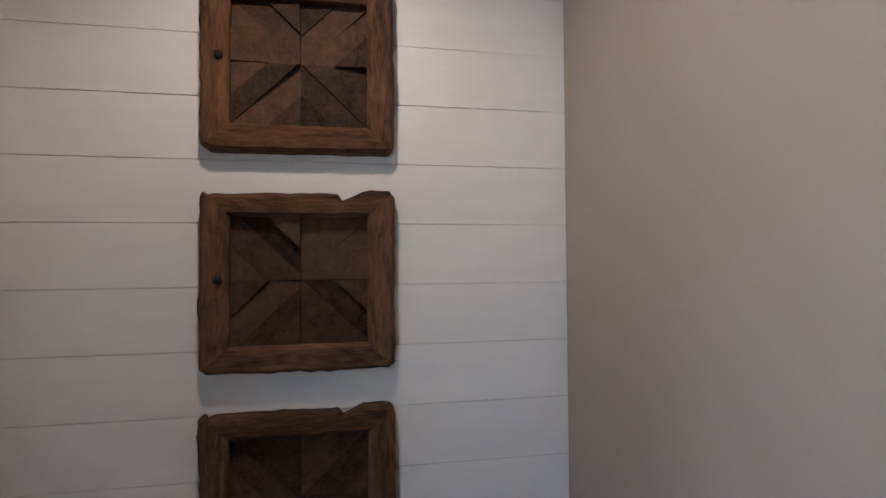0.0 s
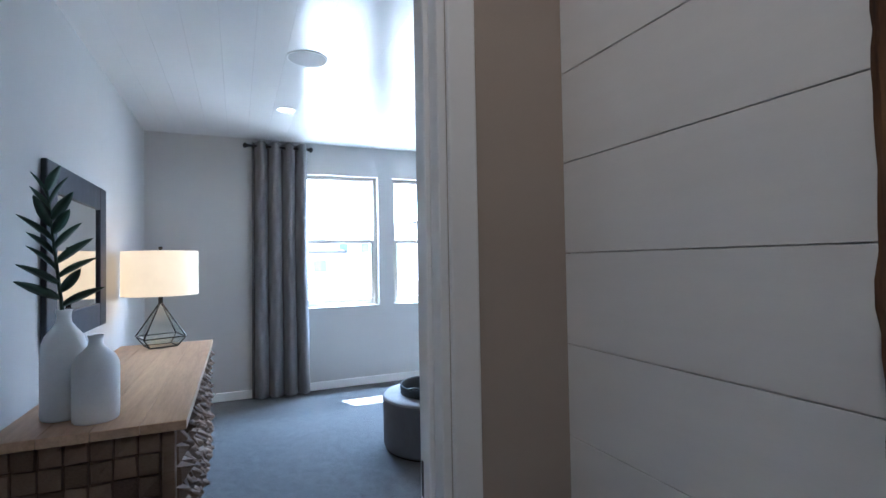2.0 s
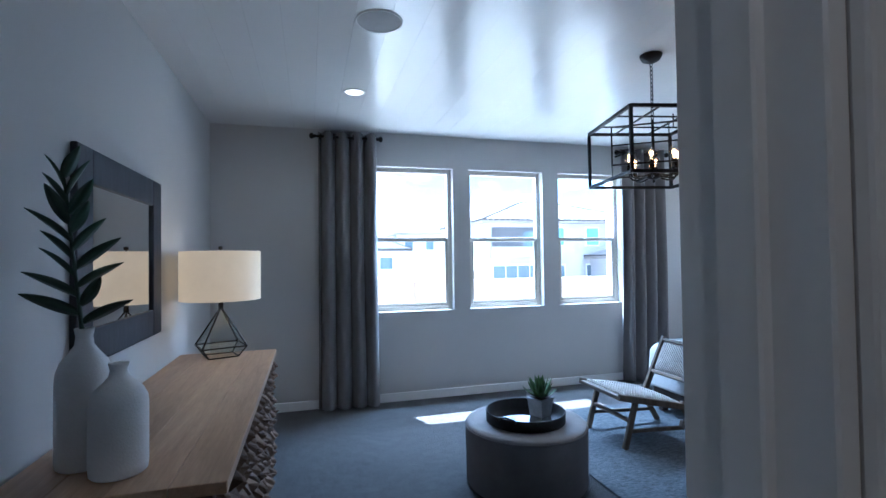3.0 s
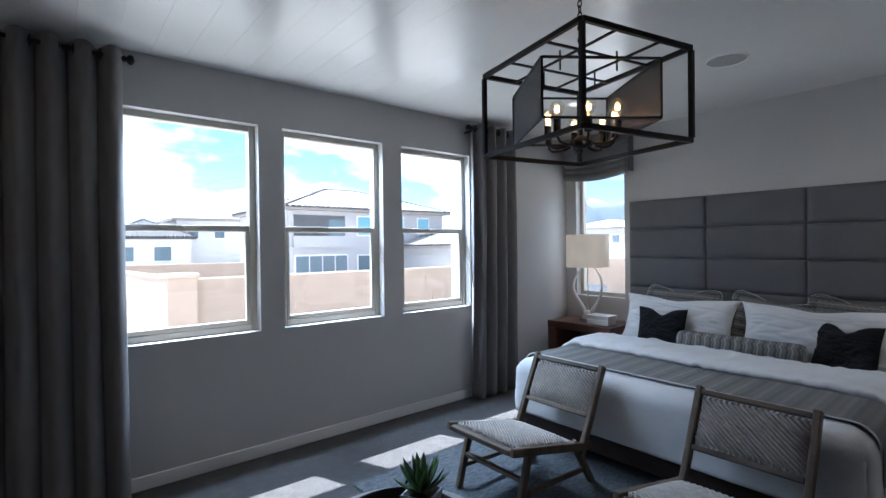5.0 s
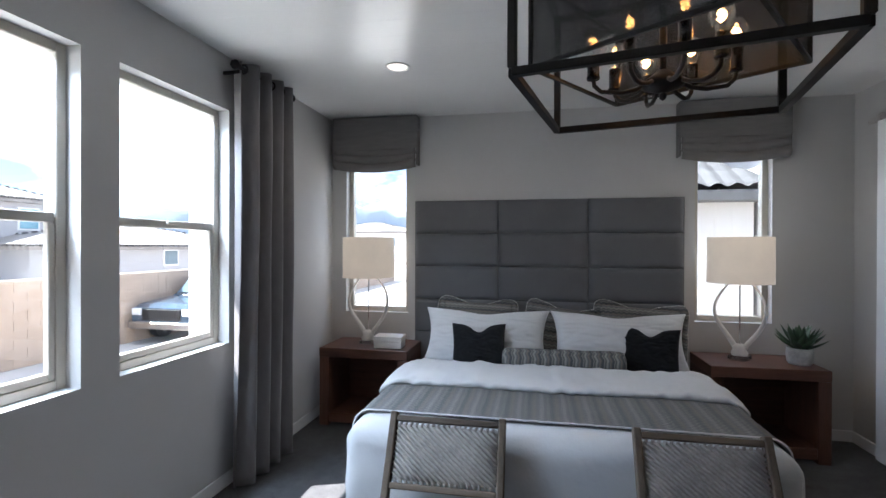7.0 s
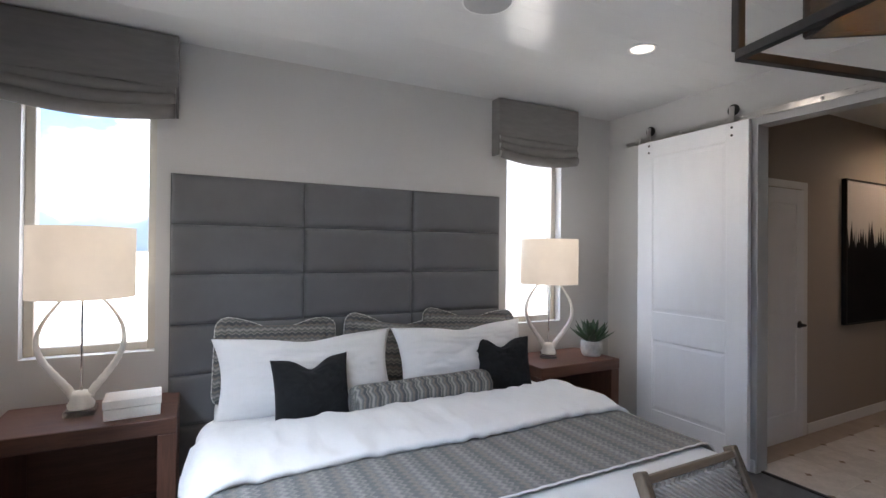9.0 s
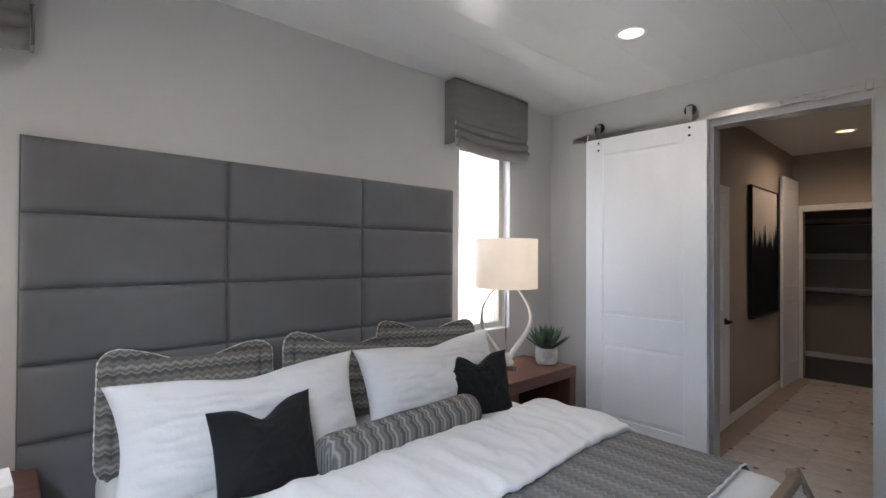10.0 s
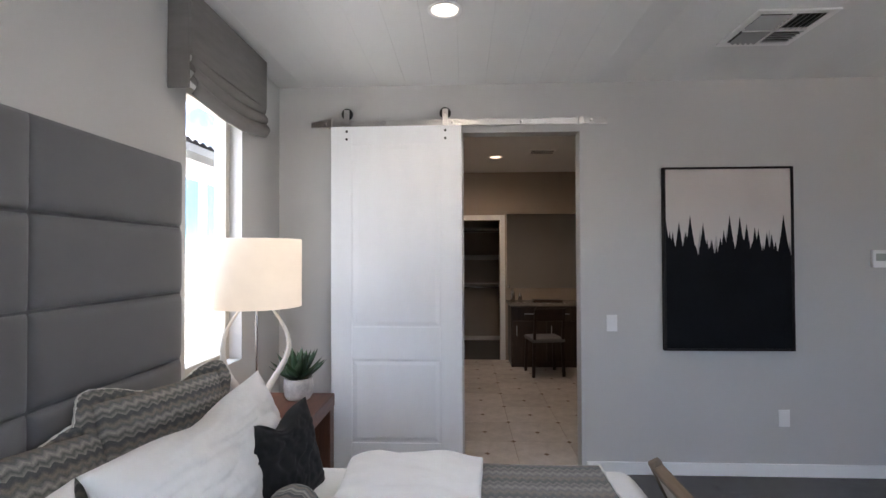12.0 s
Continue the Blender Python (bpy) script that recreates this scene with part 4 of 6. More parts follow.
def roman_shade(y0, y1, label):
    s = thing("roman_shade", label, "window shade", Matrix.Translation((0, (y0 + y1) / 2, 2.30)), "roman shades")
    hw = (y1 - y0) / 2
    top = H - 0.012 - 2.30
    part("front_panel", slab(-0.112, -0.10, -hw, hw, 0.13, top, 0.003), SHADEGREY, s)
    part("side_return", slab(-0.10, -0.001, -hw, -hw + 0.012, -0.02, top, 0.002), SHADEGREY, s)
    part("side_return", slab(-0.10, -0.001, hw - 0.012, hw, -0.02, top, 0.002), SHADEGREY, s)
    part("top_board", slab(-0.10, -0.001, -hw + 0.012, hw - 0.012, top - 0.02, top), SHADEGREY, s)
    for k in range(3):
        zt = 0.15 - 0.062 * k

        def f(u, v, zt=zt, k=k):
            yy = (2 * u - 1) * (hw - 0.014)
            sag = 0.035 * (1 - (2 * u - 1) ** 2) * (0.6 + 0.3 * k)
            a = v * math.pi
            return Vector((-0.088 - 0.012 * k - 0.026 * math.sin(a), yy, zt - 0.085 * v - sag + 0.014))
        bm = grid_mesh(f, 26, 10)
        ret = bmesh.ops.extrude_face_region(bm, geom=list(bm.faces))
        for v in ret["geom"]:
            if isinstance(v, bmesh.types.BMVert):
                v.co.x += 0.006
        bmesh.ops.recalc_face_normals(bm, faces=bm.faces)
        part("fold", bm, SHADEGREY, s, smooth=True)
    return s


roman_shade(3.525, 4.345, "taupe linen roman shade drawn up above the window")
roman_shade(0.485, 1.31, "taupe linen roman shade drawn up above the window")

# ---- console table and what stands on it ----
TOPWOOD = wood("oak_top", (0.17, 0.095, 0.05), (0.50, 0.33, 0.20), 0.45, (12, 1, 12), 2.0, 0.25, 0.4)
CHIP = wood("driftwood_chip", (0.035, 0.021, 0.014), (0.22, 0.14, 0.09), 0.75, (3, 3, 12), 2.5, 0.7, 0.7, 0.2)
CX0, CX1, CY0, CY1, CT = -5.985, -5.395, 1.13, 3.24, 0.80
con = thing("console_table", "long wooden console table faced with carved wood chips", "console table", Matrix.Translation(((CX0 + CX1) / 2, (CY0 + CY1) / 2, 0)))
cx, cyc = (CX0 + CX1) / 2, (CY0 + CY1) / 2
hx, hy = (CX1 - CX0) / 2, (CY1 - CY0) / 2
part("carcass", slab(-hx, hx - 0.01, -hy + 0.01, hy - 0.01, 0.02, CT - 0.038, 0.004), CHIP, con)
rnd = random.Random(5)
for k in range(4):
    w = 2 * (hx + 0.022) / 4
    a = -hx + k * w
    part("top_plank", slab(a + 0.0008, a + w - 0.0008, -hy - 0.035, hy + 0.03, CT - 0.037, CT, 0.003, 2), TOPWOOD, con)
corner_post = part("corner_post", slab(hx - 0.045, hx, -hy - 0.005, -hy + 0.04, 0, CT - 0.038, 0.004), CHIP, con)
part("corner_post", slab(hx - 0.045, hx, hy - 0.04, hy + 0.005, 0, CT - 0.038, 0.004), CHIP, con)


def chip_mesh(seed, point):
    """A split wood chip in the unit square of yz, its face towards +x."""
    r = random.Random(seed)
    bm = bmesh.new()
    back = [bm.verts.new((0, y, z)) for y, z in ((-0.5, -0.5), (0.5, -0.5), (0.5, 0.5), (-0.5, 0.5))]
    if point:
        ry, rz = r.uniform(-0.25, 0.25), r.uniform(-0.35, 0.1)
        tip = [bm.verts.new((r.uniform(0.75, 1.0), ry + a, rz + b)) for a, b in ((-0.05, -0.06), (0.10, -0.04), (0.06, 0.08))]
        mid = [bm.verts.new((r.uniform(0.1, 0.45), y * 0.86, z * 0.86)) for y, z in ((-0.5, -0.5), (0.5, -0.5), (0.5, 0.5), (-0.5, 0.5))]
        for i in range(4):
            bm.faces.new((back[i], back[(i + 1) % 4], mid[(i + 1) % 4], mid[i]))
        bm.faces.new((mid[0], mid[1], tip[1], tip[0]))
        bm.faces.new((mid[1], mid[2], tip[2], tip[1]))
        bm.faces.new((mid[2], mid[3], tip[2]))
        bm.faces.new((mid[3], mid[0], tip[0], tip[2]))
        bm.faces.new(tip)
    else:
        fr = [bm.verts.new((r.uniform(0.25, 0.9), y * 0.9 + r.uniform(-0.05, 0.05), z * 0.9 + r.uniform(-0.05, 0.05))) for y, z in ((-0.5, -0.5), (0.5, -0.5), (0.5, 0.5), (-0.5, 0.5))]
        for i in range(4):
            bm.faces.new((back[i], back[(i + 1) % 4], fr[(i + 1) % 4], fr[i]))
        bm.faces.new(fr)
    bmesh.ops.recalc_face_normals(bm, faces=bm.faces)
    me = bpy.data.meshes.new("wood_chip")
    bm.to_mesh(me)
    bm.free()
    me.materials.append(CHIP)
    return me


points = [chip_mesh(i, True) for i in range(8)]
flats = [chip_mesh(50 + i, False) for i in range(8)]
nz = 9
ch = (CT - 0.05) / nz
for face, count, meshes in (("front", 25, points), ("end", 7, flats)):
    for i in range(count):
        for j in range(nz):
            ob = new("wood_chip", rnd.choice(meshes))
            ob.parent = con
            zc = 0.012 + (j + 0.5) * ch
            if face == "front":
                st = (2 * hy - 0.08) / count
                m = Matrix.Translation((hx - 0.011, -hy + 0.04 + (i + 0.5) * st + rnd.uniform(-0.006, 0.006), zc)) @ Matrix.Diagonal((rnd.uniform(0.055, 0.085), st * 0.98, ch * 0.98, 1))
            else:
                st = (2 * hx - 0.05) / count
                m = Matrix.Translation((-hx + (i + 0.5) * st, -hy + 0.011, zc)) @ pose(0, 0, 0, 0, 0, -90) @ Matrix.Diagonal((rnd.uniform(0.02, 0.04), st * 0.96, ch * 0.96, 1))
            ob.matrix_local = m

VASE = mat("matte_white_ceramic", (0.72, 0.71, 0.70), 0.7, 0.05, 6, 0.6, 140, 0.002)


def bottle(r, h):
    p = [(0, 0), (r * 0.9, 0), (r * 0.97, 0.006), (r, 0.03), (r, h * 0.60), (r * 0.97, h * 0.68), (r * 0.82, h * 0.76), (r * 0.52, h * 0.83), (r * 0.34, h * 0.88), (r * 0.30, h * 0.94), (r * 0.36, h), (r * 0.28, h), (r * 0.2, h * 0.9)]
    return lathe(p, 36)


v1 = thing("ceramic_vase", "tall matte white ceramic bottle vase holding a leafy stem", "vase", Matrix.Translation((-5.815, 1.36, CT)))
part("bottle", bottle(0.078, 0.435), VASE, v1, smooth=True)
v2 = thing("ceramic_vase", "short matte white ceramic bottle vase on the console", "vase", Matrix.Translation((-5.685, 1.262, CT)))
part("bottle", bottle(0.080, 0.335), VASE, v2, smooth=True)
STEMLEAF = mat("stem_leaf", (0.022, 0.055, 0.032), 0.45, 0.3, 12, 0.15, 90, 0.001, rand=0.5)
stem = thing("leafy_stem", "dark green artificial stem with long pointed leaves in the vase", "plant", Matrix.Translation((-5.815, 1.36, CT + 0.36)))
sp = [Vector((-0.015 * math.sin(t / 14 * 2.6) - 0.045 * (t / 14) ** 2, -0.012 * t / 14, 0.56 * t / 14)) for t in range(15)]
part("stalk", tube(bmesh.new(), sp, [0.008 - 0.0035 * t / 14 for t in range(15)], 8), STEMLEAF, stem, smooth=True)


def lens_leaf(length, width, bow):
    """A thick lens-shaped leaf along +x with a folded midrib, tip bowing outwards."""
    bm = bmesh.new()
    rows = []
    for i in range(13):
        t = i / 12
        w = 0.5 * width * math.sin(math.pi * (0.06 + 0.94 * t) ** 0.85) ** 0.8 + 0.0012 if t < 1 else 0.0008
        c = Vector((length * t, 0, -bow * length * t * t))
        rows.append([bm.verts.new(c + Vector((0, -w, w * 0.25))), bm.verts.new(c + Vector((0, 0, -0.004 * (1 - t) - 0.001))), bm.verts.new(c + Vector((0, w, w * 0.25))), bm.verts.new(c + Vector((0, 0, 0.002)))])
    for a, b in zip(rows, rows[1:]):
        for k in range(4):
            bm.faces.new((a[k], a[(k + 1) % 4], b[(k + 1) % 4], b[k]))
    bm.faces.new(rows[0][::-1])
    bm.faces.new(rows[-1])
    bmesh.ops.recalc_face_normals(bm, faces=bm.faces)
    return bm


for i in range(17):
    t = 0.16 + 0.84 * i / 16
    base = sp[min(int(t * 14), 13)].lerp(sp[min(int(t * 14) + 1, 14)], min(t * 14, 13.99) % 1)
    ob = part("leaf", lens_leaf(0.172 - 0.05 * t + 0.012 * math.sin(i * 2.3), 0.037, 0.10 + 0.12 * (1 - t)), STEMLEAF, stem, smooth=True)
    side = (i % 2) * 180 + 34 * math.sin(i * 2.4) + 5
    ob.matrix_local = Matrix.Translation(base) @ pose(0, 0, 0, 0, 0, side) @ pose(0, 0, 0, 0, -(26 + 42 * t + 6 * math.sin(i * 4.1)), 0) @ pose(0, 0, 0, 55 * (1 if i % 2 else -1) + 20 * math.sin(i * 1.9), 0, 0)

# geometric glass lamp
SHADE_W = lit_cloth("white_lampshade", (0.72, 0.64, 0.50), (1.0, 0.66, 0.34), 0.045)
gl = thing("table_lamp", "faceted glass table lamp with black edges and lit shade", "lamp", pose(-5.70, 3.12, CT, 0, 0, 20))
apex, girdle, keel = Vector((0, 0, 0.335)), 0.075, 0.004
GR, BR = 0.195, 0.13
gp = [Vector((GR * math.cos(a), GR * math.sin(a), girdle)) for a in [math.pi / 4 + k * math.pi / 2 for k in range(4)]]
bp = [Vector((BR * math.cos(a), BR * math.sin(a), keel)) for a in [math.pi / 4 + k * math.pi / 2 for k in range(4)]]
for k in range(4):
    a, b, c, d = gp[k], gp[(k + 1) % 4], bp[(k + 1) % 4], bp[k]
    for pts in ((a, b, apex), (a, b, c, d)):
        bm = bmesh.new()
        nrm = (pts[1] - pts[0]).cross(pts[2] - pts[0]).normalized() * 0.0015
        lo, hi = [bm.verts.new(p - nrm) for p in pts], [bm.verts.new(p + nrm) for p in pts]
        bm.faces.new(hi)
        bm.faces.new(lo[::-1])
        for i in range(len(pts)):
            bm.faces.new((lo[i], lo[(i + 1) % len(pts)], hi[(i + 1) % len(pts)], hi[i]))
        bmesh.ops.recalc_face_normals(bm, faces=bm.faces)
        part("glass_facet", bm, GLASS, gl, "clear glass facet")
    part("edge_bar", beam(bmesh.new(), a, apex, 0.008), BLACK, gl, "black metal edge")
    part("edge_bar", beam(bmesh.new(), a, b, 0.008), BLACK, gl, "black metal edge")
    part("edge_bar", beam(bmesh.new(), a, d, 0.006), BLACK, gl, "black metal edge")
    part("edge_bar", beam(bmesh.new(), d, c, 0.006), BLACK, gl, "black metal edge")
part("neck", tube(bmesh.new(), [(0, 0, 0.325), (0, 0, 0.40)], 0.016, 12), BLACK, gl, "black neck", True)
part("shade", drum_shade(0.255, 0.33, 0.385), SHADE_W, gl, "lit white drum shade", True)
part("harp", tube(bmesh.new(), [(0, 0, 0.39), (0, 0, 0.735)], 0.004, 8), BLACK, gl, smooth=True)
part("spider", beam(bmesh.new(), (-0.252, 0, 0.70), (0.252, 0, 0.70), 0.004), BLACK, gl)
part("finial", lathe([(0, 0.725), (0.014, 0.728), (0.014, 0.748), (0, 0.752)], 12), BLACK, gl, smooth=True)
part("bulb", lathe([(0, 0.45), (0.02, 0.46), (0.03, 0.50), (0.02, 0.54), (0, 0.55)], 12), plain("glass_lamp_bulb", (1, 1, 1), 0.5, 0, (1, 0.72, 0.45), 3), gl, "lit bulb", True)
ld = bpy.data.lights.new("lamp_bulb_light", "POINT")
ld.energy, ld.color, ld.shadow_soft_size = 0.07, (1, 0.72, 0.45), 0.04
lo = new("lamp_bulb_light", ld)
lo.location = (-5.70, 3.12, CT + 0.60)

# mirror
FRAMEW = wood("charcoal_frame", (0.018, 0.018, 0.022), (0.06, 0.062, 0.075), 0.5, (12, 12, 1), 2.2, 0.4)
mr = thing("wall_mirror", "square wall mirror in a wide charcoal wood frame", "mirror", Matrix.Translation((-6.0, 2.235, 1.03)))
MH, MWD, fw = 0.885, 0.54, 0.145
part("frame_stile", slab(0.004, 0.030, -MWD, -MWD + fw, 0, MH, 0.004), FRAMEW, mr)
part("frame_stile", slab(0.004, 0.030, MWD - fw, MWD, 0, MH, 0.004), FRAMEW, mr)
part("frame_rail", slab(0.004, 0.0295, -MWD + fw, MWD - fw, 0, fw, 0.004), FRAMEW, mr)
part("frame_rail", slab(0.004, 0.0295, -MWD + fw, MWD - fw, MH - fw, MH, 0.004), FRAMEW, mr)
part("back_board", slab(0.001, 0.006, -MWD + 0.02, MWD - 0.02, 0.02, MH - 0.02), FRAMEW, mr)
part("mirror_glass", slab(0.012, 0.016, -MWD + fw, MWD - fw, fw, MH - fw), plain("mirror_silver", (0.9, 0.9, 0.9), 0.01, 1.0), mr, "mirror glass")

# ---- ottoman, tray, chairs, rug ----
solo("area_rug", slab(-3.35, -0.9, 0.9, 3.58, 0.0005, 0.013, 0.005), RUG, "blue-grey woven area rug under the bed and chairs", "rug")
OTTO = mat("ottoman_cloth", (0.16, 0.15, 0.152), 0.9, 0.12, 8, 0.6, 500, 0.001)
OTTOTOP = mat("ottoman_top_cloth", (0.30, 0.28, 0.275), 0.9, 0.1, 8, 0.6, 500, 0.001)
OX, OY, OH = -3.775, 2.415, 0.40
ot = thing("ottoman", "round grey upholstered ottoman with a tray on it", "ottoman", Matrix.Translation((OX, OY, 0.0)))
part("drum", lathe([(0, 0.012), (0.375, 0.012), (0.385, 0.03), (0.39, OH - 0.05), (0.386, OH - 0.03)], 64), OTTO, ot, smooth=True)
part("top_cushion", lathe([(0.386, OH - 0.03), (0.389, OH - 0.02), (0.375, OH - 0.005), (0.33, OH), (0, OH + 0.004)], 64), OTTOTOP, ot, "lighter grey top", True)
part("welt", tube(bmesh.new(), [(0.388 * math.cos(a * math.pi / 32), 0.388 * math.sin(a * math.pi / 32), OH - 0.03) for a in range(65)], 0.005, 6, False), OTTO, ot, smooth=True)
part("base_ring", lathe([(0.36, 0), (0.372, 0), (0.372, 0.013), (0.36, 0.013), (0.36, 0)], 48), BLACK, ot)
TZ = OH + 0.004
tr = thing("round_tray", "round black tray with a mirrored bottom on the ottoman", "tray", Matrix.Translation((-3.785, 2.395, TZ)))
part("rim", lathe([(0.235, 0), (0.25, 0), (0.253, 0.062), (0.248, 0.066), (0.243, 0.062), (0.238, 0.008), (0.235, 0)], 56), BLACK, tr, smooth=True)
part("mirror_base", lathe([(0, 0.001), (0.237, 0.001), (0.237, 0.006), (0, 0.006)], 56), plain("tray_mirror", (0.75, 0.76, 0.78), 0.05, 1.0), tr, "mirrored tray bottom")
for a in (40, 220):
    hnd = part("handle", tube(bmesh.new(), [(0.25, -0.055, 0.055), (0.27, -0.05, 0.075), (0.275, 0, 0.085), (0.27, 0.05, 0.075), (0.25, 0.055, 0.055)], 0.007, 8), BLACK, tr, smooth=True)
    hnd.matrix_local = pose(0, 0, 0, 0, 0, a)
GALV = mat("galvanised_pot", (0.23, 0.24, 0.25), 0.45, 0.2, 14, 0.2, 90, 0.001, metal=0.4)
pp = thing("potted_succulent", "green agave succulent in a square grey pot on the tray", "plant", pose(-3.665, 2.42, TZ + 0.0065, 0, 0, 25))
bm = slab(-0.06, 0.06, -0.06, 0.06, 0, 0.115, 0.004)
for v in bm.verts:
    k = 0.82 + 0.22 * v.co.z / 0.115
    v.co.x *= k
    v.co.y *= k
part("pot", bm, GALV, pp, "square grey metal pot")
part("pot_rim", slab(-0.066, 0.066, -0.066, 0.066, 0.108, 0.118, 0.003), GALV, pp)
part("soil", slab(-0.055, 0.055, -0.055, 0.055, 0.117, 0.1195), SOIL, pp)
LEAF2 = mat("bright_succulent_leaf", (0.055, 0.12, 0.035), 0.45, 0.3, 14, 0.1, 120, 0.001, rand=0.5)
rosette(pp, 0.118, [(8, 0.135, 0.034, 18, 0.35), (8, 0.145, 0.034, 40, 0.3), (6, 0.145, 0.03, 60, 0.15), (4, 0.13, 0.024, 80, 0.05)], LEAF2)

CHAIRW = wood("weathered_teak", (0.05, 0.036, 0.025), (0.20, 0.15, 0.105), 0.6, (12, 12, 1), 2.2, 0.4)
CHAIRX = wood("weathered_teak_rail", (0.05, 0.036, 0.025), (0.20, 0.15, 0.105), 0.6, (12, 1, 12), 2.2, 0.4)
ROPE = mat("woven_rope", (0.43, 0.395, 0.355), 0.9, 0.18, 25, 0.5, 120, 0.002)


def weave(w, h, puff, pitch, strand):
    """A panel of diagonal rope strands bulging over a pad; x across, y up, z out."""
    bm = bmesh.new()

    def lift(x, y):
        return puff * max(0, (1 - (2 * x / w) ** 4) * (1 - (2 * y / h) ** 4)) ** 0.6
    grid_mesh(lambda u, v: Vector(((u - 0.5) * w, (v - 0.5) * h, lift((u - 0.5) * w, (v - 0.5) * h) - strand * 1.1)), 14, 12, bm)
    grid_mesh(lambda u, v: Vector(((u - 0.5) * w, (0.5 - v) * h, -lift((u - 0.5) * w, (0.5 - v) * h) * 0.5 - strand * 2.4)), 14, 12, bm)
    sl = Vector((0.78, -0.62)).normalized()
    nr = Vector((0.62, 0.78)).normalized()
    c = -(w + h)
    while c < (w + h):
        # where the line of the strand crosses the panel
        p0 = nr * c
        ts = []
        lo, hi = -9.0, 9.0
        for ax, lim in ((0, w / 2), (1, h / 2)):
            a, b = (-lim - p0[ax]) / sl[ax], (lim - p0[ax]) / sl[ax]
            lo, hi = max(lo, min(a, b)), min(hi, max(a, b))
        if hi - lo > 0.02:
            n = max(3, int((hi - lo) / 0.028))
            pts = []
            for i in range(n + 1):
                q = p0 + sl * (lo + (hi - lo) * i / n)
                pts.append((q.x, q.y, lift(q.x, q.y) + 0.0022 * math.sin(i * math.pi) + (0.003 if i % 2 else -0.0005)))
            tube(bm, pts, [strand * (1.0 if i % 2 else 0.62) for i in range(n + 1)], 5)
        c += pitch
    # wrapped ends along the two sides
    for s in (-1, 1):
        k = -w / 2 + 0.012
        while k < w / 2:
            tube(bm, [(k, s * (h / 2 - 0.012), 0.002), (k + 0.006, s * (h / 2 + 0.002), 0.006), (k + 0.01, s * (h / 2 + 0.012), -0.004)], strand * 0.9, 5)
            k += 0.026
    return bm


def lounge_chair(y0, y1):
    """A low chair that faces -x: local y spans its width, the floor is z = 0, the back's top is at x = 0."""
    c = thing("lounge_chair", "low weathered wood chair with woven rope seat and back", "chair", Matrix.Translation((-2.075, (y0 + y1) / 2, 0.013)), "lounge chairs at the foot of the bed")
    hw = (y1 - y0) / 2
    top, low = Vector((0, 0, 0.712)), Vector((-0.245, 0, 0.21))
    for s in (-1, 1):
        o = Vector((0, s * (hw - 0.017), 0))
        part("back_post", beam(bmesh.new(), top + o, low + o, 0.048, 0.034, 0.007, (0, 1, 0)), CHAIRW, c)
        part("rear_leg", beam(bmesh.new(), Vector((-0.30, 0, 0.30)) + o * 0.93, Vector((-0.11, 0, 0.0)) + o * 0.93, 0.045, 0.03, 0.006, (0, 1, 0)), CHAIRW, c)
        part("seat_rail", beam(bmesh.new(), Vector((-0.86, 0, 0.395)) + o, Vector((-0.16, 0, 0.245)) + o, 0.048, 0.032, 0.007, (0, 1, 0)), CHAIRW, c)
        part("front_leg", beam(bmesh.new(), Vector((-0.70, 0, 0.345)) + o * 0.92, Vector((-0.80, 0, 0.0)) + o * 0.92, 0.042, 0.032, 0.006, (0, 1, 0)), CHAIRW, c)
        part("side_stretcher", beam(bmesh.new(), Vector((-0.765, 0, 0.13)) + o * 0.92, Vector((-0.175, 0, 0.10)) + o * 0.92, 0.028, 0.022, 0.004, (0, 1, 0)), CHAIRW, c)
    iw = hw - 0.034
    dirb = (top - low).normalized()
    for f, nm in ((0.945, "top_rail"), (0.42, "lower_rail")):
        q = low + (top - low) * f
        part(nm, beam(bmesh.new(), q + Vector((0, -iw, 0)), q + Vector((0, iw, 0)), 0.045, 0.028, 0.006, dirb), CHAIRX, c)
    part("front_rail", beam(bmesh.new(), (-0.84, -iw, 0.385), (-0.84, iw, 0.385), 0.045, 0.03, 0.006), CHAIRX, c)
    part("front_stretcher", beam(bmesh.new(), (-0.745, -iw * 0.92, 0.20), (-0.745, iw * 0.92, 0.20), 0.035, 0.022, 0.004), CHAIRX, c)
    part("rear_rail", beam(bmesh.new(), (-0.27, -iw, 0.265), (-0.27, iw, 0.265), 0.04, 0.03, 0.006), CHAIRX, c)
    # woven back
    mid = low + (top - low) * 0.683
    x_ax = Vector((0, -1, 0))
    y_ax = dirb
    z_ax = x_ax.cross(y_ax)
    if z_ax.x > 0:
        x_ax, z_ax = -x_ax, -z_ax
    ob = part("woven_back", weave(2 * iw - 0.004, 0.245, 0.02, 0.0175, 0.0080), ROPE, c, "woven rope back", True)
    ob.matrix_local = Matrix.Translation(mid) @ Matrix((x_ax, y_ax, z_ax)).transposed().to_4x4()
    # woven seat
    a, b = Vector((-0.82, 0, 0.40)), Vector((-0.285, 0, 0.285))
    y_ax = (b - a).normalized()
    x_ax = Vector((0, -1, 0))
    z_ax = x_ax.cross(y_ax)
    if z_ax.z < 0:
        x_ax, z_ax = -x_ax, -z_ax
    ob = part("woven_seat", weave(2 * iw - 0.004, (b - a).length - 0.03, 0.03, 0.0175, 0.0080), ROPE, c, "woven rope seat", True)
    ob.matrix_local = Matrix.Translation((a + b) / 2) @ Matrix((x_ax, y_ax, z_ax)).transposed().to_4x4()
    return c


ch1 = lounge_chair(2.59, 3.145)
copy_thing(ch1, Matrix.Translation((-2.06, (1.475 + 2.035) / 2, 0.013)))

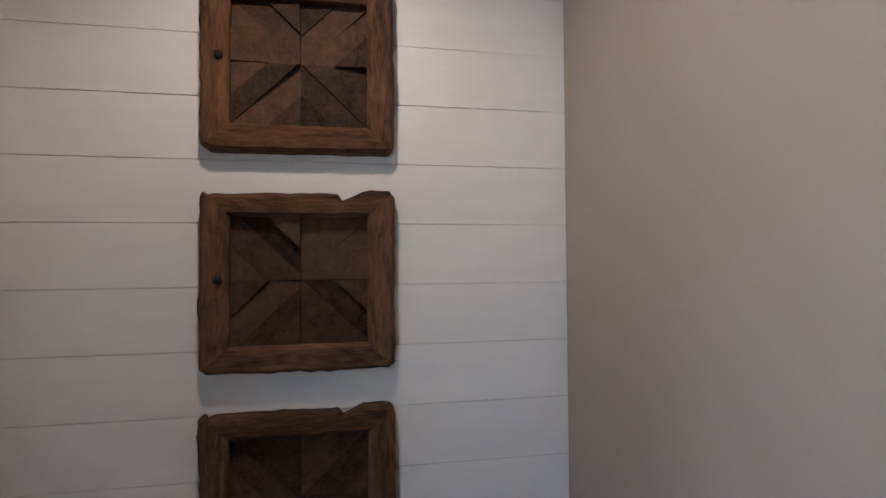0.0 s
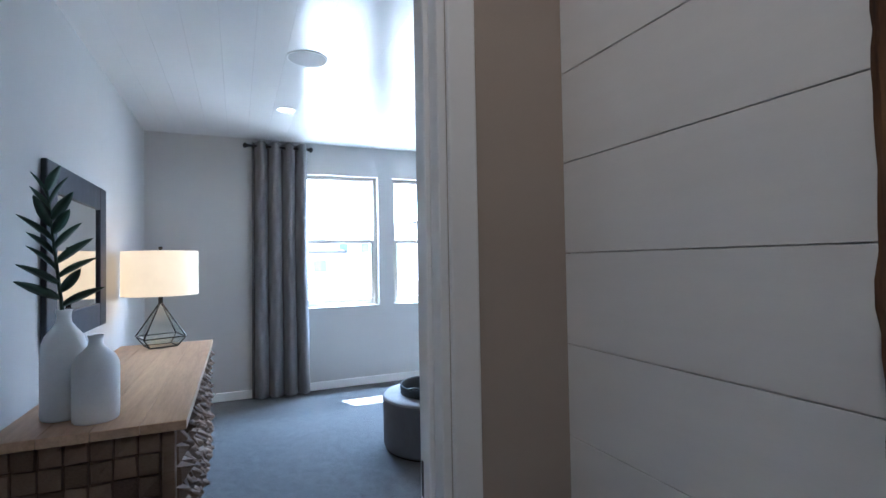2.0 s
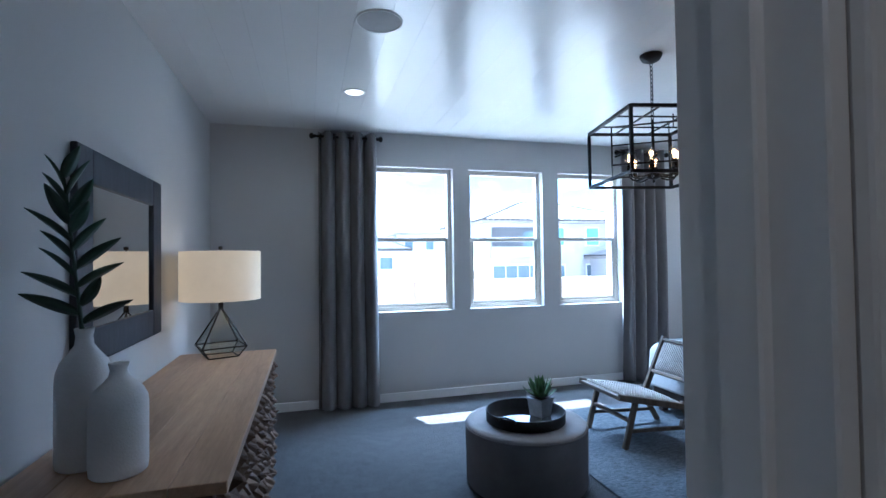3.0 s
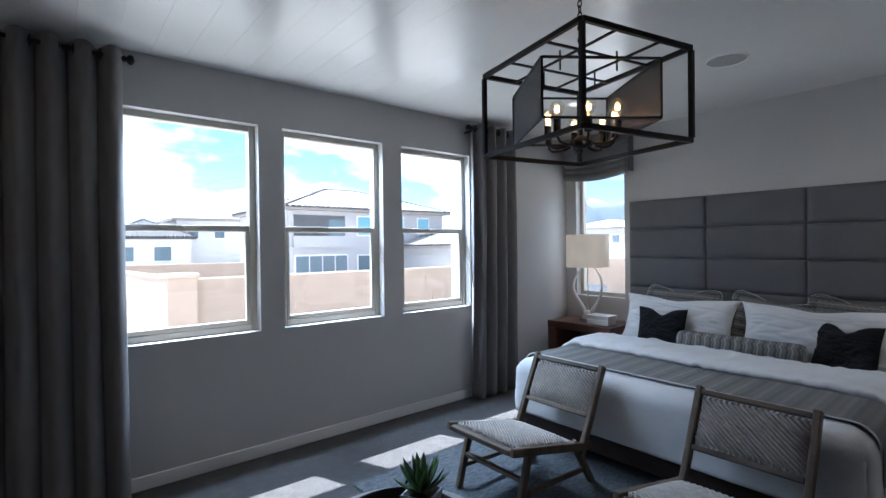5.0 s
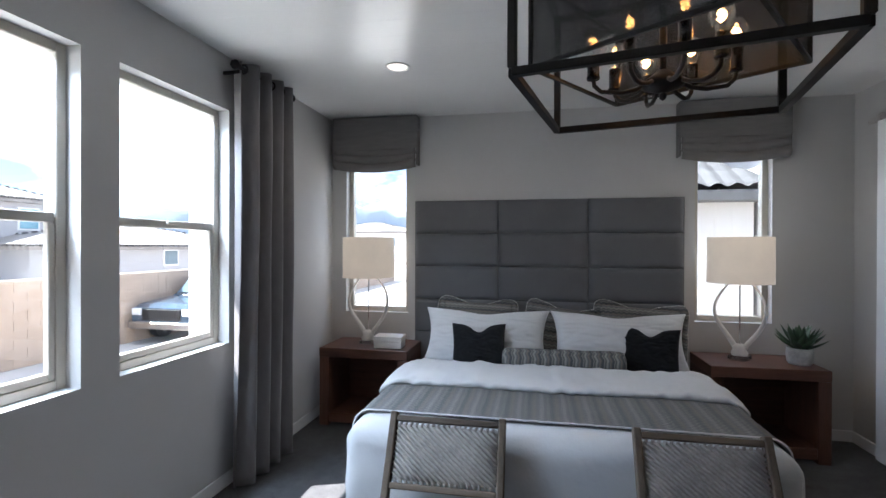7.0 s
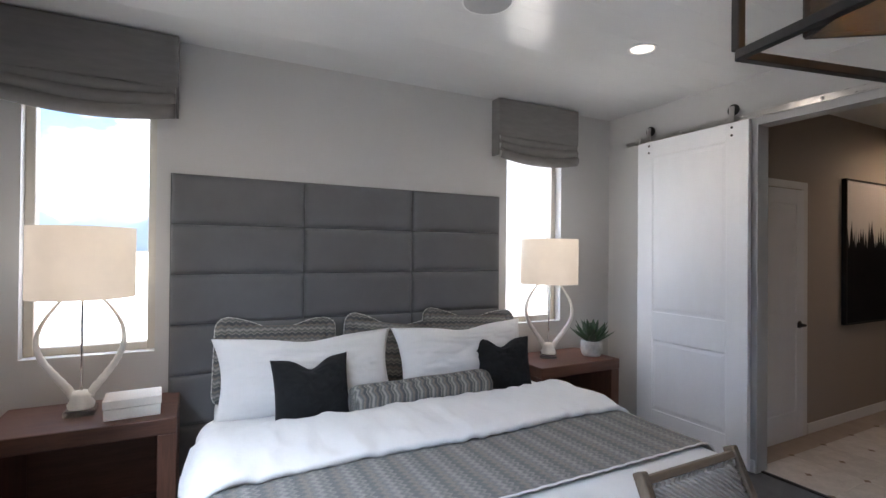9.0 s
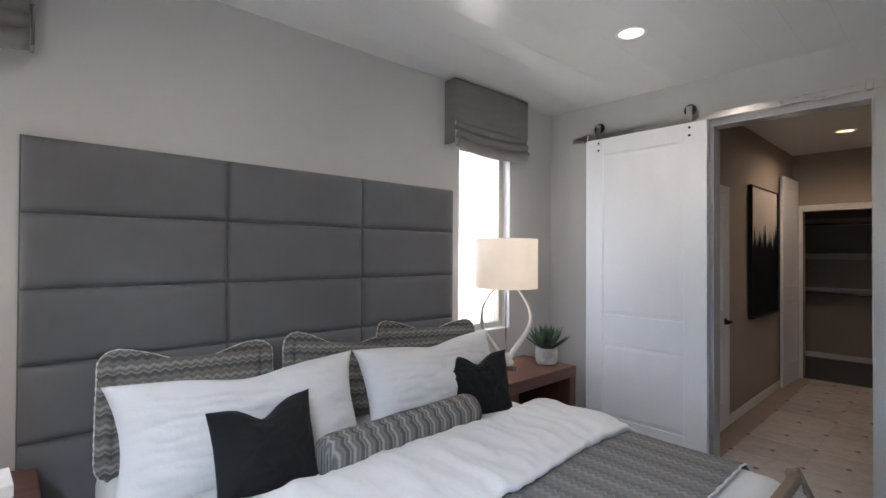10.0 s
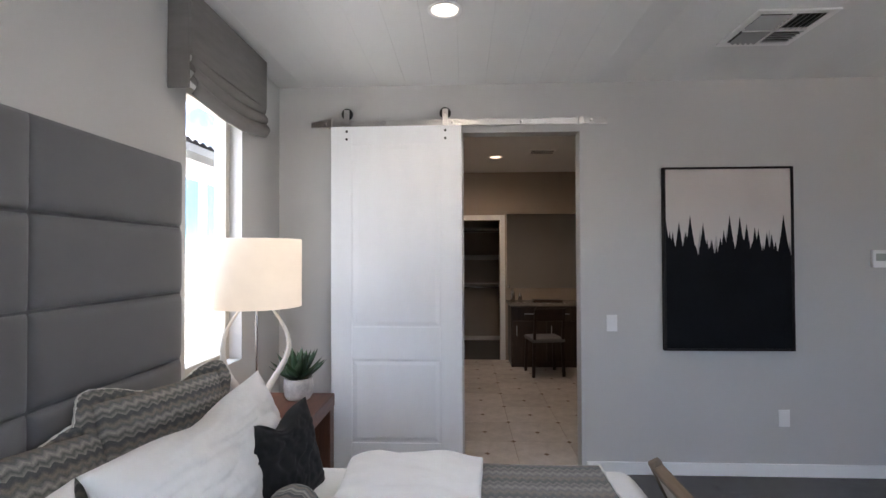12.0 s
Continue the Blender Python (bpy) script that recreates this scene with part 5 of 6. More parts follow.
# ---- chandelier ----
chd = thing("chandelier", "black iron box chandelier with mesh panels and lit bulbs", "chandelier", pose(-2.98, 2.132, 1.93, 0, 0, -12.1))
SX, SY, CHH, bw = 0.296, 0.323, 0.378, 0.02
cor = [(-SX, -SY), (SX, -SY), (SX, SY), (-SX, SY)]
for (ax, ay), (bx_, by_) in zip(cor, cor[1:] + cor[:1]):
    part("cage_bar", beam(bmesh.new(), (ax, ay, 0), (bx_, by_, 0), bw, bw, 0.002), BLACK, chd)
    part("cage_bar", beam(bmesh.new(), (ax, ay, CHH), (bx_, by_, CHH), bw, bw, 0.002), BLACK, chd)
    part("cage_post", slab(ax - bw / 2, ax + bw / 2, ay - bw / 2, ay + bw / 2, 0.01, CHH - 0.01, 0.002), BLACK, chd)
for a in ((-SX, -0.12, SX, -0.12), (-SX, 0.12, SX, 0.12), (-0.12, -SY, -0.12, SY), (0.12, -SY, 0.12, SY)):
    part("cross_bar", beam(bmesh.new(), (a[0], a[1], CHH - 0.004), (a[2], a[3], CHH - 0.004), 0.009), BLACK, chd)
IX, IY, I0, I1 = 0.235, 0.255, 0.066, 0.297
TURN = pose(-0.02, -0.01, 0, 0, 0, -23.5)
MESHMAT = bpy.data.materials.new("wire_mesh")
MESHMAT.use_nodes = True
_nt = MESHMAT.node_tree
_b = _nt.nodes["Principled BSDF"]
_b.inputs["Base Color"].default_value, _b.inputs["Roughness"].default_value = (0.012, 0.0105, 0.010, 1), 0.6
_tc, _ck = _nt.nodes.new("ShaderNodeTexCoord"), _nt.nodes.new("ShaderNodeTexNoise")
_tr, _mx = _nt.nodes.new("ShaderNodeBsdfTransparent"), _nt.nodes.new("ShaderNodeMixShader")
_ck.inputs["Scale"].default_value = 1100
_mr = _nt.nodes.new("ShaderNodeMapRange")
_mr.inputs["From Min"].default_value, _mr.inputs["From Max"].default_value = 0.42, 0.58
_mr.inputs["To Min"].default_value, _mr.inputs["To Max"].default_value = 0.5, 1.0
_nt.links.new(_tc.outputs["Object"], _ck.inputs["Vector"])
_nt.links.new(_ck.outputs["Fac"], _mr.inputs["Value"])
_nt.links.new(_mr.outputs["Result"], _mx.inputs[0])
_nt.links.new(_tr.outputs[0], _mx.inputs[1])
_nt.links.new(_b.outputs[0], _mx.inputs[2])
_nt.links.new(_mx.outputs[0], _nt.nodes["Material Output"].inputs["Surface"])
for s in (-1, 1):
    part("mesh_panel", slab(s * IX - 0.001, s * IX + 0.001, -IY, IY, I0, I1), MESHMAT, chd, "fine black wire mesh panel").matrix_local = TURN
    for z in (I0, I1):
        part("panel_rail", beam(bmesh.new(), (s * IX, -IY, z), (s * IX, IY, z), 0.009), BLACK, chd).matrix_local = TURN
        part("panel_tie", beam(bmesh.new(), (-IX, s * IY, z), (IX, s * IY, z), 0.009), BLACK, chd).matrix_local = TURN
    for t in (-1, 1):
        part("panel_stile", beam(bmesh.new(), (s * IX, t * IY, I0), (s * IX, t * IY, I1), 0.009), BLACK, chd).matrix_local = TURN
        part("panel_hanger", beam(bmesh.new(), (s * 0.12, t * 0.12, I1), (s * 0.12, t * 0.12, CHH), 0.006), BLACK, chd).matrix_local = TURN
part("stem", tube(bmesh.new(), [(0, 0, 0.02), (0, 0, CHH + 0.01)], 0.009, 10), BLACK, chd, smooth=True)
part("hub", lathe([(0, 0.0), (0.012, 0.002), (0.05, 0.016), (0.055, 0.028), (0.03, 0.045), (0.012, 0.06), (0, 0.06)], 24), BLACK, chd, smooth=True)
part("hub_tip", lathe([(0, -0.02), (0.008, -0.014), (0.01, -0.004), (0.006, 0.002), (0, 0.002)], 12), BLACK, chd, smooth=True)
BULBGL = pane_glass("bulb_glass")
BULBGL.node_tree.nodes["Mix Shader"].inputs[0].default_value = 0.16
SLEEVE = plain("dark_bronze_sleeve", (0.010, 0.007, 0.006), 0.22)
FIL = plain("glowing_filament", (1, 0.8, 0.5), 0.5, 0, (1.0, 0.44, 0.13), 5.0)
for k in range(8):
    a = 2 * math.pi * (k + 0.3) / 8
    c, s = math.cos(a), math.sin(a)
    R = 0.145 if k % 2 else 0.175
    pts = [(c * r, s * r, z) for r, z in ((0.04, 0.028), (0.07, 0.012), (0.105, 0.006), (R - 0.02, 0.012), (R - 0.003, 0.028), (R, 0.05))]
    arm = part("arm", tube(bmesh.new(), pts, 0.006, 8), BLACK, chd, smooth=True)
    cand = part("candle_sleeve", lathe([(0, 0.045), (0.016, 0.045), (0.018, 0.05), (0.0155, 0.055), (0.0155, 0.105), (0, 0.105)], 14), SLEEVE, chd, smooth=True)
    cand.matrix_local = Matrix.Translation((c * R, s * R, 0))
    gb = part("bulb", lathe([(0.012, 0.105), (0.016, 0.115), (0.028, 0.135), (0.031, 0.152), (0.024, 0.172), (0.008, 0.183), (0, 0.184)], 16), BULBGL, chd, "clear lit bulb", True)
    gb.matrix_local = Matrix.Translation((c * R, s * R, 0))
    fl = part("filament", tube(bmesh.new(), [(0.010 * math.cos(i * 1.9), 0.010 * math.sin(i * 1.9), 0.134 + 0.0012 * i) for i in range(19)], 0.0017, 5), FIL, gb, "glowing filament")
cl2 = bpy.data.lights.new("chandelier_light", "POINT")
cl2.energy, cl2.color, cl2.shadow_soft_size = 0.03, (1.0, 0.72, 0.42), 0.12
lo = new("chandelier_light", cl2)
lo.location = (-2.98, 2.132, 2.15)
zz = CHH + 0.012
top = H - 1.93
k = 0
while zz < top - 0.05:
    bm = bmesh.new()
    tube(bm, [(0.009 * math.cos(i * math.pi / 8), 0, 0.019 + 0.016 * math.sin(i * math.pi / 8)) for i in range(17)], 0.0028, 6, False)
    o = part("chain_link", bm, BLACK, chd, smooth=True)
    o.matrix_local = Matrix.Translation((0, 0, zz - 0.006)) @ pose(0, 0, 0, 0, 0, 90 * (k % 2) + 20)
    zz += 0.0265
    k += 1
part("canopy", lathe([(0, top - 0.055), (0.02, top - 0.052), (0.055, top - 0.035), (0.068, top - 0.01), (0.07, top - 0.0005), (0, top - 0.0005)], 28), BLACK, chd, smooth=True)

# ---- ceiling lights, loudspeakers, vent ----
for cxx, cyy in ((-4.77, 3.26), (-1.24, 1.04), (-1.22, 3.38)):
    can_light("recessed_light", cxx, cyy, H, 0.085, 0.65 if cxx < -4 else 2.4, WARM, "lit recessed light in the plank ceiling")
GRILL = mat("speaker_grille", (0.46, 0.46, 0.46), 0.6, 0.05, 10, 0.5, 700, 0.001)
for cxx, cyy in ((-4.74, 2.12), (-1.26, 2.16)):
    sp_ = thing("ceiling_speaker", "round white flush ceiling loudspeaker", "loudspeaker", Matrix.Translation((cxx, cyy, H)), "ceiling loudspeakers")
    part("bezel", lathe([(0.128, 0), (0.128, -0.006), (0.12, -0.008), (0.118, -0.004), (0.118, 0)], 44), TRIM, sp_, smooth=True)
    part("grille", lathe([(0, -0.005), (0.1185, -0.005)], 44), GRILL, sp_)
vt = thing("ceiling_vent", "white square louvred air vent in the ceiling", "vent", Matrix.Translation((-3.0, 0.77, H)))
# slats are a darker grey than the vent's frame
VENTG = plain("vent_slat_grey", (0.36, 0.36, 0.36), 0.5)
# shade behind the slats is painted as a near-black backing
VENTD = plain("vent_painted_shade", (0.04, 0.04, 0.04), 0.9)
part("backing", slab(-0.17, 0.17, -0.17, 0.17, -0.004, -0.001), VENTD, vt)
for s in (-1, 1):
    part("frame_side", slab(s * 0.185 - 0.018, s * 0.185 + 0.018, -0.203, 0.203, -0.012, -0.0005, 0.002), TRIM, vt)
    part("frame_end", slab(-0.167, 0.167, s * 0.185 - 0.018, s * 0.185 + 0.018, -0.012, -0.0005, 0.002), TRIM, vt)
part("divider", slab(-0.166, 0.166, -0.006, 0.006, -0.02, -0.005), TRIM, vt)
part("divider", slab(-0.006, 0.006, -0.166, 0.166, -0.02, -0.005), TRIM, vt)
for qx in (-1, 1):
    for qy in (-1, 1):
        for i in range(5):
            d = 0.02 + i * 0.029
            bm = slab(-0.077, 0.077, -0.011, 0.011, -0.0008, 0.0008)
            o = part("slat", bm, VENTG, vt)
            if qx * qy > 0:
                o.matrix_local = pose(qx * 0.087, qy * d, -0.013, 40 * qy, 0, 0)
            else:
                o.matrix_local = pose(qx * d, qy * 0.087, -0.013, 0, -40 * qx, 0) @ pose(0, 0, 0, 0, 0, 90)

# ---- barn door and the wall round it ----
DX0, DX1, DZ0, DZ1 = -1.318, -0.402, 0.028, 2.428
bd = thing("barn_door", "white panelled sliding barn door hung on a steel rail", "door", Matrix.Translation(((DX0 + DX1) / 2, 0.07, DZ0)))
w2 = (DX1 - DX0) / 2
hh = DZ1 - DZ0


def panel_door(parent, hw, h, t, panels, mater):
    """Stiles and rails round raised panels; x across, y out, z up."""
    st = panels[0][0]
    part("stile", slab(-hw, -hw + st, -t / 2, t / 2, 0, h, 0.003), mater, parent)
    part("stile", slab(hw - st, hw, -t / 2, t / 2, 0, h, 0.003), mater, parent)
    zs = [0] + [z for p in panels for z in p[1:]] + [h]
    for a, b in zip(zs[0::2], zs[1::2]):
        part("rail", slab(-hw + st, hw - st, -t / 2, t / 2, a, b, 0.002), mater, parent)
    for _, a, b in panels:
        bm = bmesh.new()
        box(bm, -hw + st, hw - st, -t / 2 + 0.006, t / 2 - 0.006, a, b)
        for s in (-1, 1):
            o, i = (-hw + st, hw - st, a, b), (-hw + st + 0.035, hw - st - 0.035, a + 0.035, b - 0.035)
            y0, y1 = s * (t / 2 - 0.0055), s * (t / 2 - 0.002)
            O = [bm.verts.new((x, y0, z)) for x, z in ((o[0] + 0.012, o[2] + 0.012), (o[1] - 0.012, o[2] + 0.012), (o[1] - 0.012, o[3] - 0.012), (o[0] + 0.012, o[3] - 0.012))]
            I = [bm.verts.new((x, y1, z)) for x, z in ((i[0], i[2]), (i[1], i[2]), (i[1], i[3]), (i[0], i[3]))]
            for k in range(4):
                f = (O[k], O[(k + 1) % 4], I[(k + 1) % 4], I[k])
                bm.faces.new(f if s < 0 else f[::-1])
            bm.faces.new(I if s < 0 else I[::-1])
        part("panel", bm, mater, parent)


panel_door(bd, w2, hh, 0.04, [(0.15, 0.20, 0.77), (0.15, 1.0, 2.27)], DOORW)
STEEL = mat("brushed_steel", (0.52, 0.50, 0.48), 0.3, 0.08, 12, 0.1, 200, 0.0006, metal=1.0, stretch=(1, 8, 8))
rail = thing("barn_door_rail", "brushed steel flat rail above the barn door", "door hardware", Matrix.Translation((-1.285, 0.0, 2.455)))
part("flat_bar", slab(-1.04, 1.03, 0.052, 0.06, -0.022, 0.022, 0.001), STEEL, rail)
for px in (-0.93, -0.45, 0.03, 0.5, 0.93):
    sb = part("spacer_bolt", tube(bmesh.new(), [(px, 0.001, 0), (px, 0.066, 0)], 0.011, 12), STEEL, rail, smooth=True)
for px in (-0.86, 0.90):
    part("end_stop", slab(px - 0.018, px + 0.018, 0.045, 0.075, -0.028, 0.034, 0.003), STEEL, rail)
for px in (-0.515, -1.205):
    rl = thing("door_roller", "steel strap hanger with a black wheel on the rail", "door hardware", Matrix.Translation((px, 0.0, DZ1 - 0.12)), "barn door rollers")
    part("strap", slab(-0.02, 0.02, 0.091, 0.097, 0.12, 0.235, 0.003), STEEL, rl)
    wl = part("wheel", lathe([(0, -0.009), (0.036, -0.009), (0.04, -0.005), (0.034, 0), (0.04, 0.005), (0.036, 0.009), (0, 0.009)], 24), BLACK, rl, "black wheel", True)
    wl.matrix_local = pose(0, 0.0735, 0.21, 90, 0, 0)
    part("axle", tube(bmesh.new(), [(0, 0.062, 0.21), (0, 0.104, 0.21)], 0.008, 10), STEEL, rl, smooth=True)
    for zb in (0.03, 0.085):
        part("bolt", tube(bmesh.new(), [(0, 0.0895, zb), (0, 0.094, zb)], 0.009, 6), BLACK, rl)

# opening of the barn door: thin white jamb liner
jl = thing("door_frame_2", "white liner of the bathroom doorway", "door frame")
jl["kind"] = "structure"
part("jamb", slab(BARN[0], BARN[0] + 0.012, -0.123, 0.004, 0, BARN[3], 0.001), WALL, jl)
part("jamb", slab(BARN[1] - 0.012, BARN[1], -0.123, 0.004, 0, BARN[3], 0.001), WALL, jl)
part("head_jamb", slab(BARN[0] + 0.012, BARN[1] - 0.012, -0.123, 0.004, BARN[3] - 0.012, BARN[3], 0.001), WALL, jl)
struct("threshold", slab(BARN[0] + 0.012, BARN[1] - 0.012, -0.075, -0.045, 0.0, 0.010, 0.003), BLACK, "dark threshold strip in the doorway", "threshold")


# ---- pictures ----
PAPERW = mat("picture_paper", (0.60, 0.55, 0.52), 0.55, 0.06, 1.4, 0.05, 200, 0.0005)
INK = mat("picture_ink", (0.006, 0.0065, 0.009), 0.6, 0.3, 3, 0.05, 120, 0.0004, spec=0.12)
HAZE = mat("picture_grey_wash", (0.36, 0.335, 0.32), 0.5, 0.15, 6, 0.05, 120, 0.0004)


def forest_picture(m, w, h, label, seed):
    """A framed picture in the xz plane facing +y: pale sky over a dark line of firs."""
    p = thing("framed_picture", label, "picture", m, "forest pictures")
    f, d = 0.014, 0.042
    part("frame_side", slab(-w / 2, -w / 2 + f, 0.002, d, 0, h, 0.001), BLACK, p)
    part("frame_side", slab(w / 2 - f, w / 2, 0.002, d, 0, h, 0.001), BLACK, p)
    part("frame_top", slab(-w / 2 + f, w / 2 - f, 0.002, d, h - f, h, 0.001), BLACK, p)
    part("frame_bottom", slab(-w / 2 + f, w / 2 - f, 0.002, d, 0, f, 0.001), BLACK, p)
    iw = w - 2 * f
    part("canvas", slab(-iw / 2, iw / 2, 0.004, 0.030, f, h - f), PAPERW, p, "pale sky of the picture")
    rnd = random.Random(seed)
    base = h * 0.54

    def firs(n, hmin, hmax, y, mater, name, low):
        """One dark silhouette: the ground and a line of ragged fir spires, as a thin sheet of paint."""
        trees = []
        for i in range(n):
            tall = hmin + (hmax - hmin) * rnd.random() ** 1.6
            trees.append((-iw / 2 + iw * (i + 0.5 + rnd.uniform(-0.4, 0.4)) / n, tall, 0.014 + 0.11 * tall, rnd.uniform(0, 9)))
        cols = 620
        bm = bmesh.new()
        rows = []
        for c in range(cols + 1):
            x = -iw / 2 + iw * c / cols
            top = low + 0.02 * noise.noise(Vector((x * 14, seed, n)))
            for tx, tall, wd, ph in trees:
                u = abs(x - tx) / wd
                if u < 1:
                    step = (u * 5 + 0.6 * noise.noise(Vector((x * 90, ph, 0)))) % 1.0
                    top = max(top, low + tall * (1 - u ** 0.85) - 0.034 * step * (0.2 + u))
            rows.append([bm.verts.new((x, 0.0302, f)), bm.verts.new((x, y, f)), bm.verts.new((x, y, top)), bm.verts.new((x, 0.0302, top))])
        for a, b in zip(rows, rows[1:]):
            for k in range(4):
                bm.faces.new((a[k], a[(k + 1) % 4], b[(k + 1) % 4], b[k]))
        bm.faces.new(rows[0])
        bm.faces.new(rows[-1][::-1])
        bmesh.ops.recalc_face_normals(bm, faces=bm.faces)
        return part(name, bm, mater, p)
    firs(16, 0.09, 0.20, 0.0308, HAZE, "painted_mist", base - 0.03)
    firs(38, 0.08, 0.31, 0.0316, INK, "painted_forest", base - 0.05)
    return p


forest_picture(pose(-3.145, 0.0, 0.863, 0, 0, 0), 0.872, 1.262, "black framed print of dark firs under a pale sky", 4)
forest_picture(pose(BX, -2.2, 0.88, 0, 0, 90), 0.98, 1.31, "black framed fir forest print on the bathroom wall", 11)

# ---- switches ----
PLATE = mat("switch_plastic", (0.80, 0.80, 0.80), 0.35, 0.01, 8, 0.02, 90, 0.0003)


def wall_plate(name, label, x, z, paddle):
    s = thing(name, label, name.replace("_", " "), Matrix.Translation((x, 0.0, z)))
    part("plate", slab(-0.037, 0.037, 0.0006, 0.006, -0.058, 0.058, 0.002, 2), PLATE, s)
    if paddle:
        part("paddle", slab(-0.017, 0.017, 0.006, 0.0095, -0.034, 0.034, 0.0015), PLATE, s)
    else:
        for zz_ in (-0.024, 0.024):
            part("socket", slab(-0.017, 0.017, 0.006, 0.008, zz_ - 0.014, zz_ + 0.014, 0.0015), PLATE, s)
    return s


wall_plate("light_switch", "white paddle light switch on the grey wall", -2.362, 1.047, True)
wall_plate("wall_outlet", "white wall outlet above the baseboard", -3.522, 0.398, False)
th = thing("thermostat", "white wall thermostat with a small screen", "thermostat", Matrix.Translation((-4.17, 0.0, 1.49)))
part("body", slab(-0.06, 0.06, 0.0006, 0.024, -0.06, 0.06, 0.006, 2), PLATE, th)
part("screen", slab(-0.04, 0.04, 0.024, 0.0252, -0.015, 0.035), plain("lcd", (0.35, 0.37, 0.35), 0.3), th)

# ---- bathroom and closet seen through the doorway ----
sd = thing("door_3", "white two-panel bathroom side door, closed", "door", pose(BX - 0.012, -0.67, 0.006, 0, 0, 90))
sd["kind"] = "structure"
panel_door(sd, 0.38, 2.03, 0.02, [(0.11, 0.22, 0.86), (0.11, 1.02, 1.91)], DOORW)
hd = part("door_handle", tube(bmesh.new(), [(-0.31, 0.012, 0.925), (-0.31, 0.055, 0.925), (-0.30, 0.062, 0.925), (-0.19, 0.06, 0.92)], [0.011, 0.009, 0.010, 0.008], 10), BLACK, sd, "dark lever handle", True)
part("rose", lathe([(0, 0), (0.03, 0), (0.03, 0.006), (0.012, 0.012), (0, 0.012)], 20), BLACK, hd).matrix_local = pose(-0.31, 0.010, 0.925, -90, 0, 0)
ca = thing("door_trim_3", "white casing of the bathroom side door", "door trim")
ca["kind"] = "structure"
for y0, y1 in ((-1.12, -1.055), (-0.285, -0.22)):
    part("side_casing", slab(BX - 0.016, BX, y0, y1, 0, 2.105, 0.003), TRIM, ca)
part("head_casing", slab(BX - 0.016, BX, -1.055, -0.285, 2.045, 2.105, 0.003), TRIM, ca)
casing("door_trim_4", -1.86, -1.19, 2.04, BY, BY + 0.016, 0.075, "white casing of the closet doorway")
ld_ = thing("door_4", "white closet door standing open against the wall", "door", pose(-1.135, BY + 0.40, 0.006, 0, 0, 88))
ld_["kind"] = "structure"
panel_door(ld_, 0.33, 2.40, 0.03, [(0.1, 0.22, 0.98), (0.1, 1.12, 2.28)], DOORW)

shelf_mat = mat("closet_shelf_paint", (0.55, 0.53, 0.5), 0.6, 0.03, 4, 0.05, 90, 0.0005)
for z in (1.52, 2.0, 1.02):
    cs = thing("closet_shelf", "painted closet shelf with a chrome hanging rod", "shelf", Matrix.Translation((-1.55, -5.0, z)), "closet shelves")
    part("board", slab(-0.648, 0.648, -0.198, 0.14, 0, 0.018, 0.002), shelf_mat, cs)
    part("cleat", slab(-0.648, 0.648, -0.199, -0.18, -0.07, -0.001, 0.002), shelf_mat, cs)
    if z != 1.52:
        part("rod", tube(bmesh.new(), [(-0.648, 0.06, -0.05), (0.648, 0.06, -0.05)], 0.016, 12), CHROME, cs, "chrome hanging rod", True)
struct("baseboard", slab(-2.2, -0.9, -5.2, -5.186, 0.0, 0.09, 0.003), TRIM, "white closet baseboard", "baseboard")
struct("closet_floor", slab(-2.2, -0.9, -5.2, BY - 0.02, 0.0045, 0.012), CARPET, "dark closet carpet", "floor")

VANW = wood("vanity_wood", (0.022, 0.014, 0.01), (0.075, 0.048, 0.036), 0.45, (12, 12, 1))
vn = thing("vanity", "dark wood bathroom vanity cabinet against the wall", "vanity", Matrix.Translation((-2.9, BY + 0.27, 0)))
part("carcass", slab(-0.93, 0.93, -0.269, 0.24, 0.08, 0.84, 0.003), VANW, vn)
part("toe_kick", slab(-0.92, 0.92, -0.26, 0.18, 0.004, 0.08), VANW, vn)
for i in range(4):
    x0 = -0.92 + i * 0.46
    dr = part("door", slab(x0 + 0.004, x0 + 0.456, 0.24, 0.26, 0.10, 0.64, 0.004), VANW, vn)
    part("handle", tube(bmesh.new(), [(x0 + 0.4, 0.285, 0.45), (x0 + 0.4, 0.285, 0.58)], 0.006, 8), STEEL, dr, "steel pull", True)
    dw = part("drawer", slab(x0 + 0.004, x0 + 0.456, 0.24, 0.26, 0.655, 0.825, 0.004), VANW, vn)
    part("handle", tube(bmesh.new(), [(x0 + 0.16, 0.285, 0.74), (x0 + 0.30, 0.285, 0.74)], 0.006, 8), STEEL, dw, "steel pull", True)
STONE = mat("counter_stone", (0.22, 0.20, 0.18), 0.25, 0.2, 12, 0.05, 120, 0.0004)
solo("vanity_countertop", slab(-3.85, -1.95, BY + 0.001, BY + 0.555, 0.841, 0.875, 0.004, 2), STONE, "pale polished stone counter on the vanity", "countertop")
bm_ = thing("bathroom_mirror", "wide frameless bathroom mirror above the vanity", "mirror", Matrix.Translation((-2.92, BY, 1.05)))
part("mirror_glass", slab(-0.94, 0.96, 0.004, 0.012, 0, 1.08, 0.002), plain("bath_mirror_silver", (0.85, 0.85, 0.85), 0.015, 1.0), bm_)
can_light("recessed_light", -1.73, -2.5, H, 0.085, 3.6, (1.0, 0.74, 0.50), "lit recessed light in the bathroom ceiling")
stool = thing("vanity_chair", "dark wood chair drawn up to the bathroom vanity", "chair", pose(-2.36, BY + 0.80, 0.006, 0, 0, 8))
part("seat", slab(-0.21, 0.21, -0.2, 0.2, 0.43, 0.48, 0.015, 2), OTTO, stool, "dark upholstered seat")
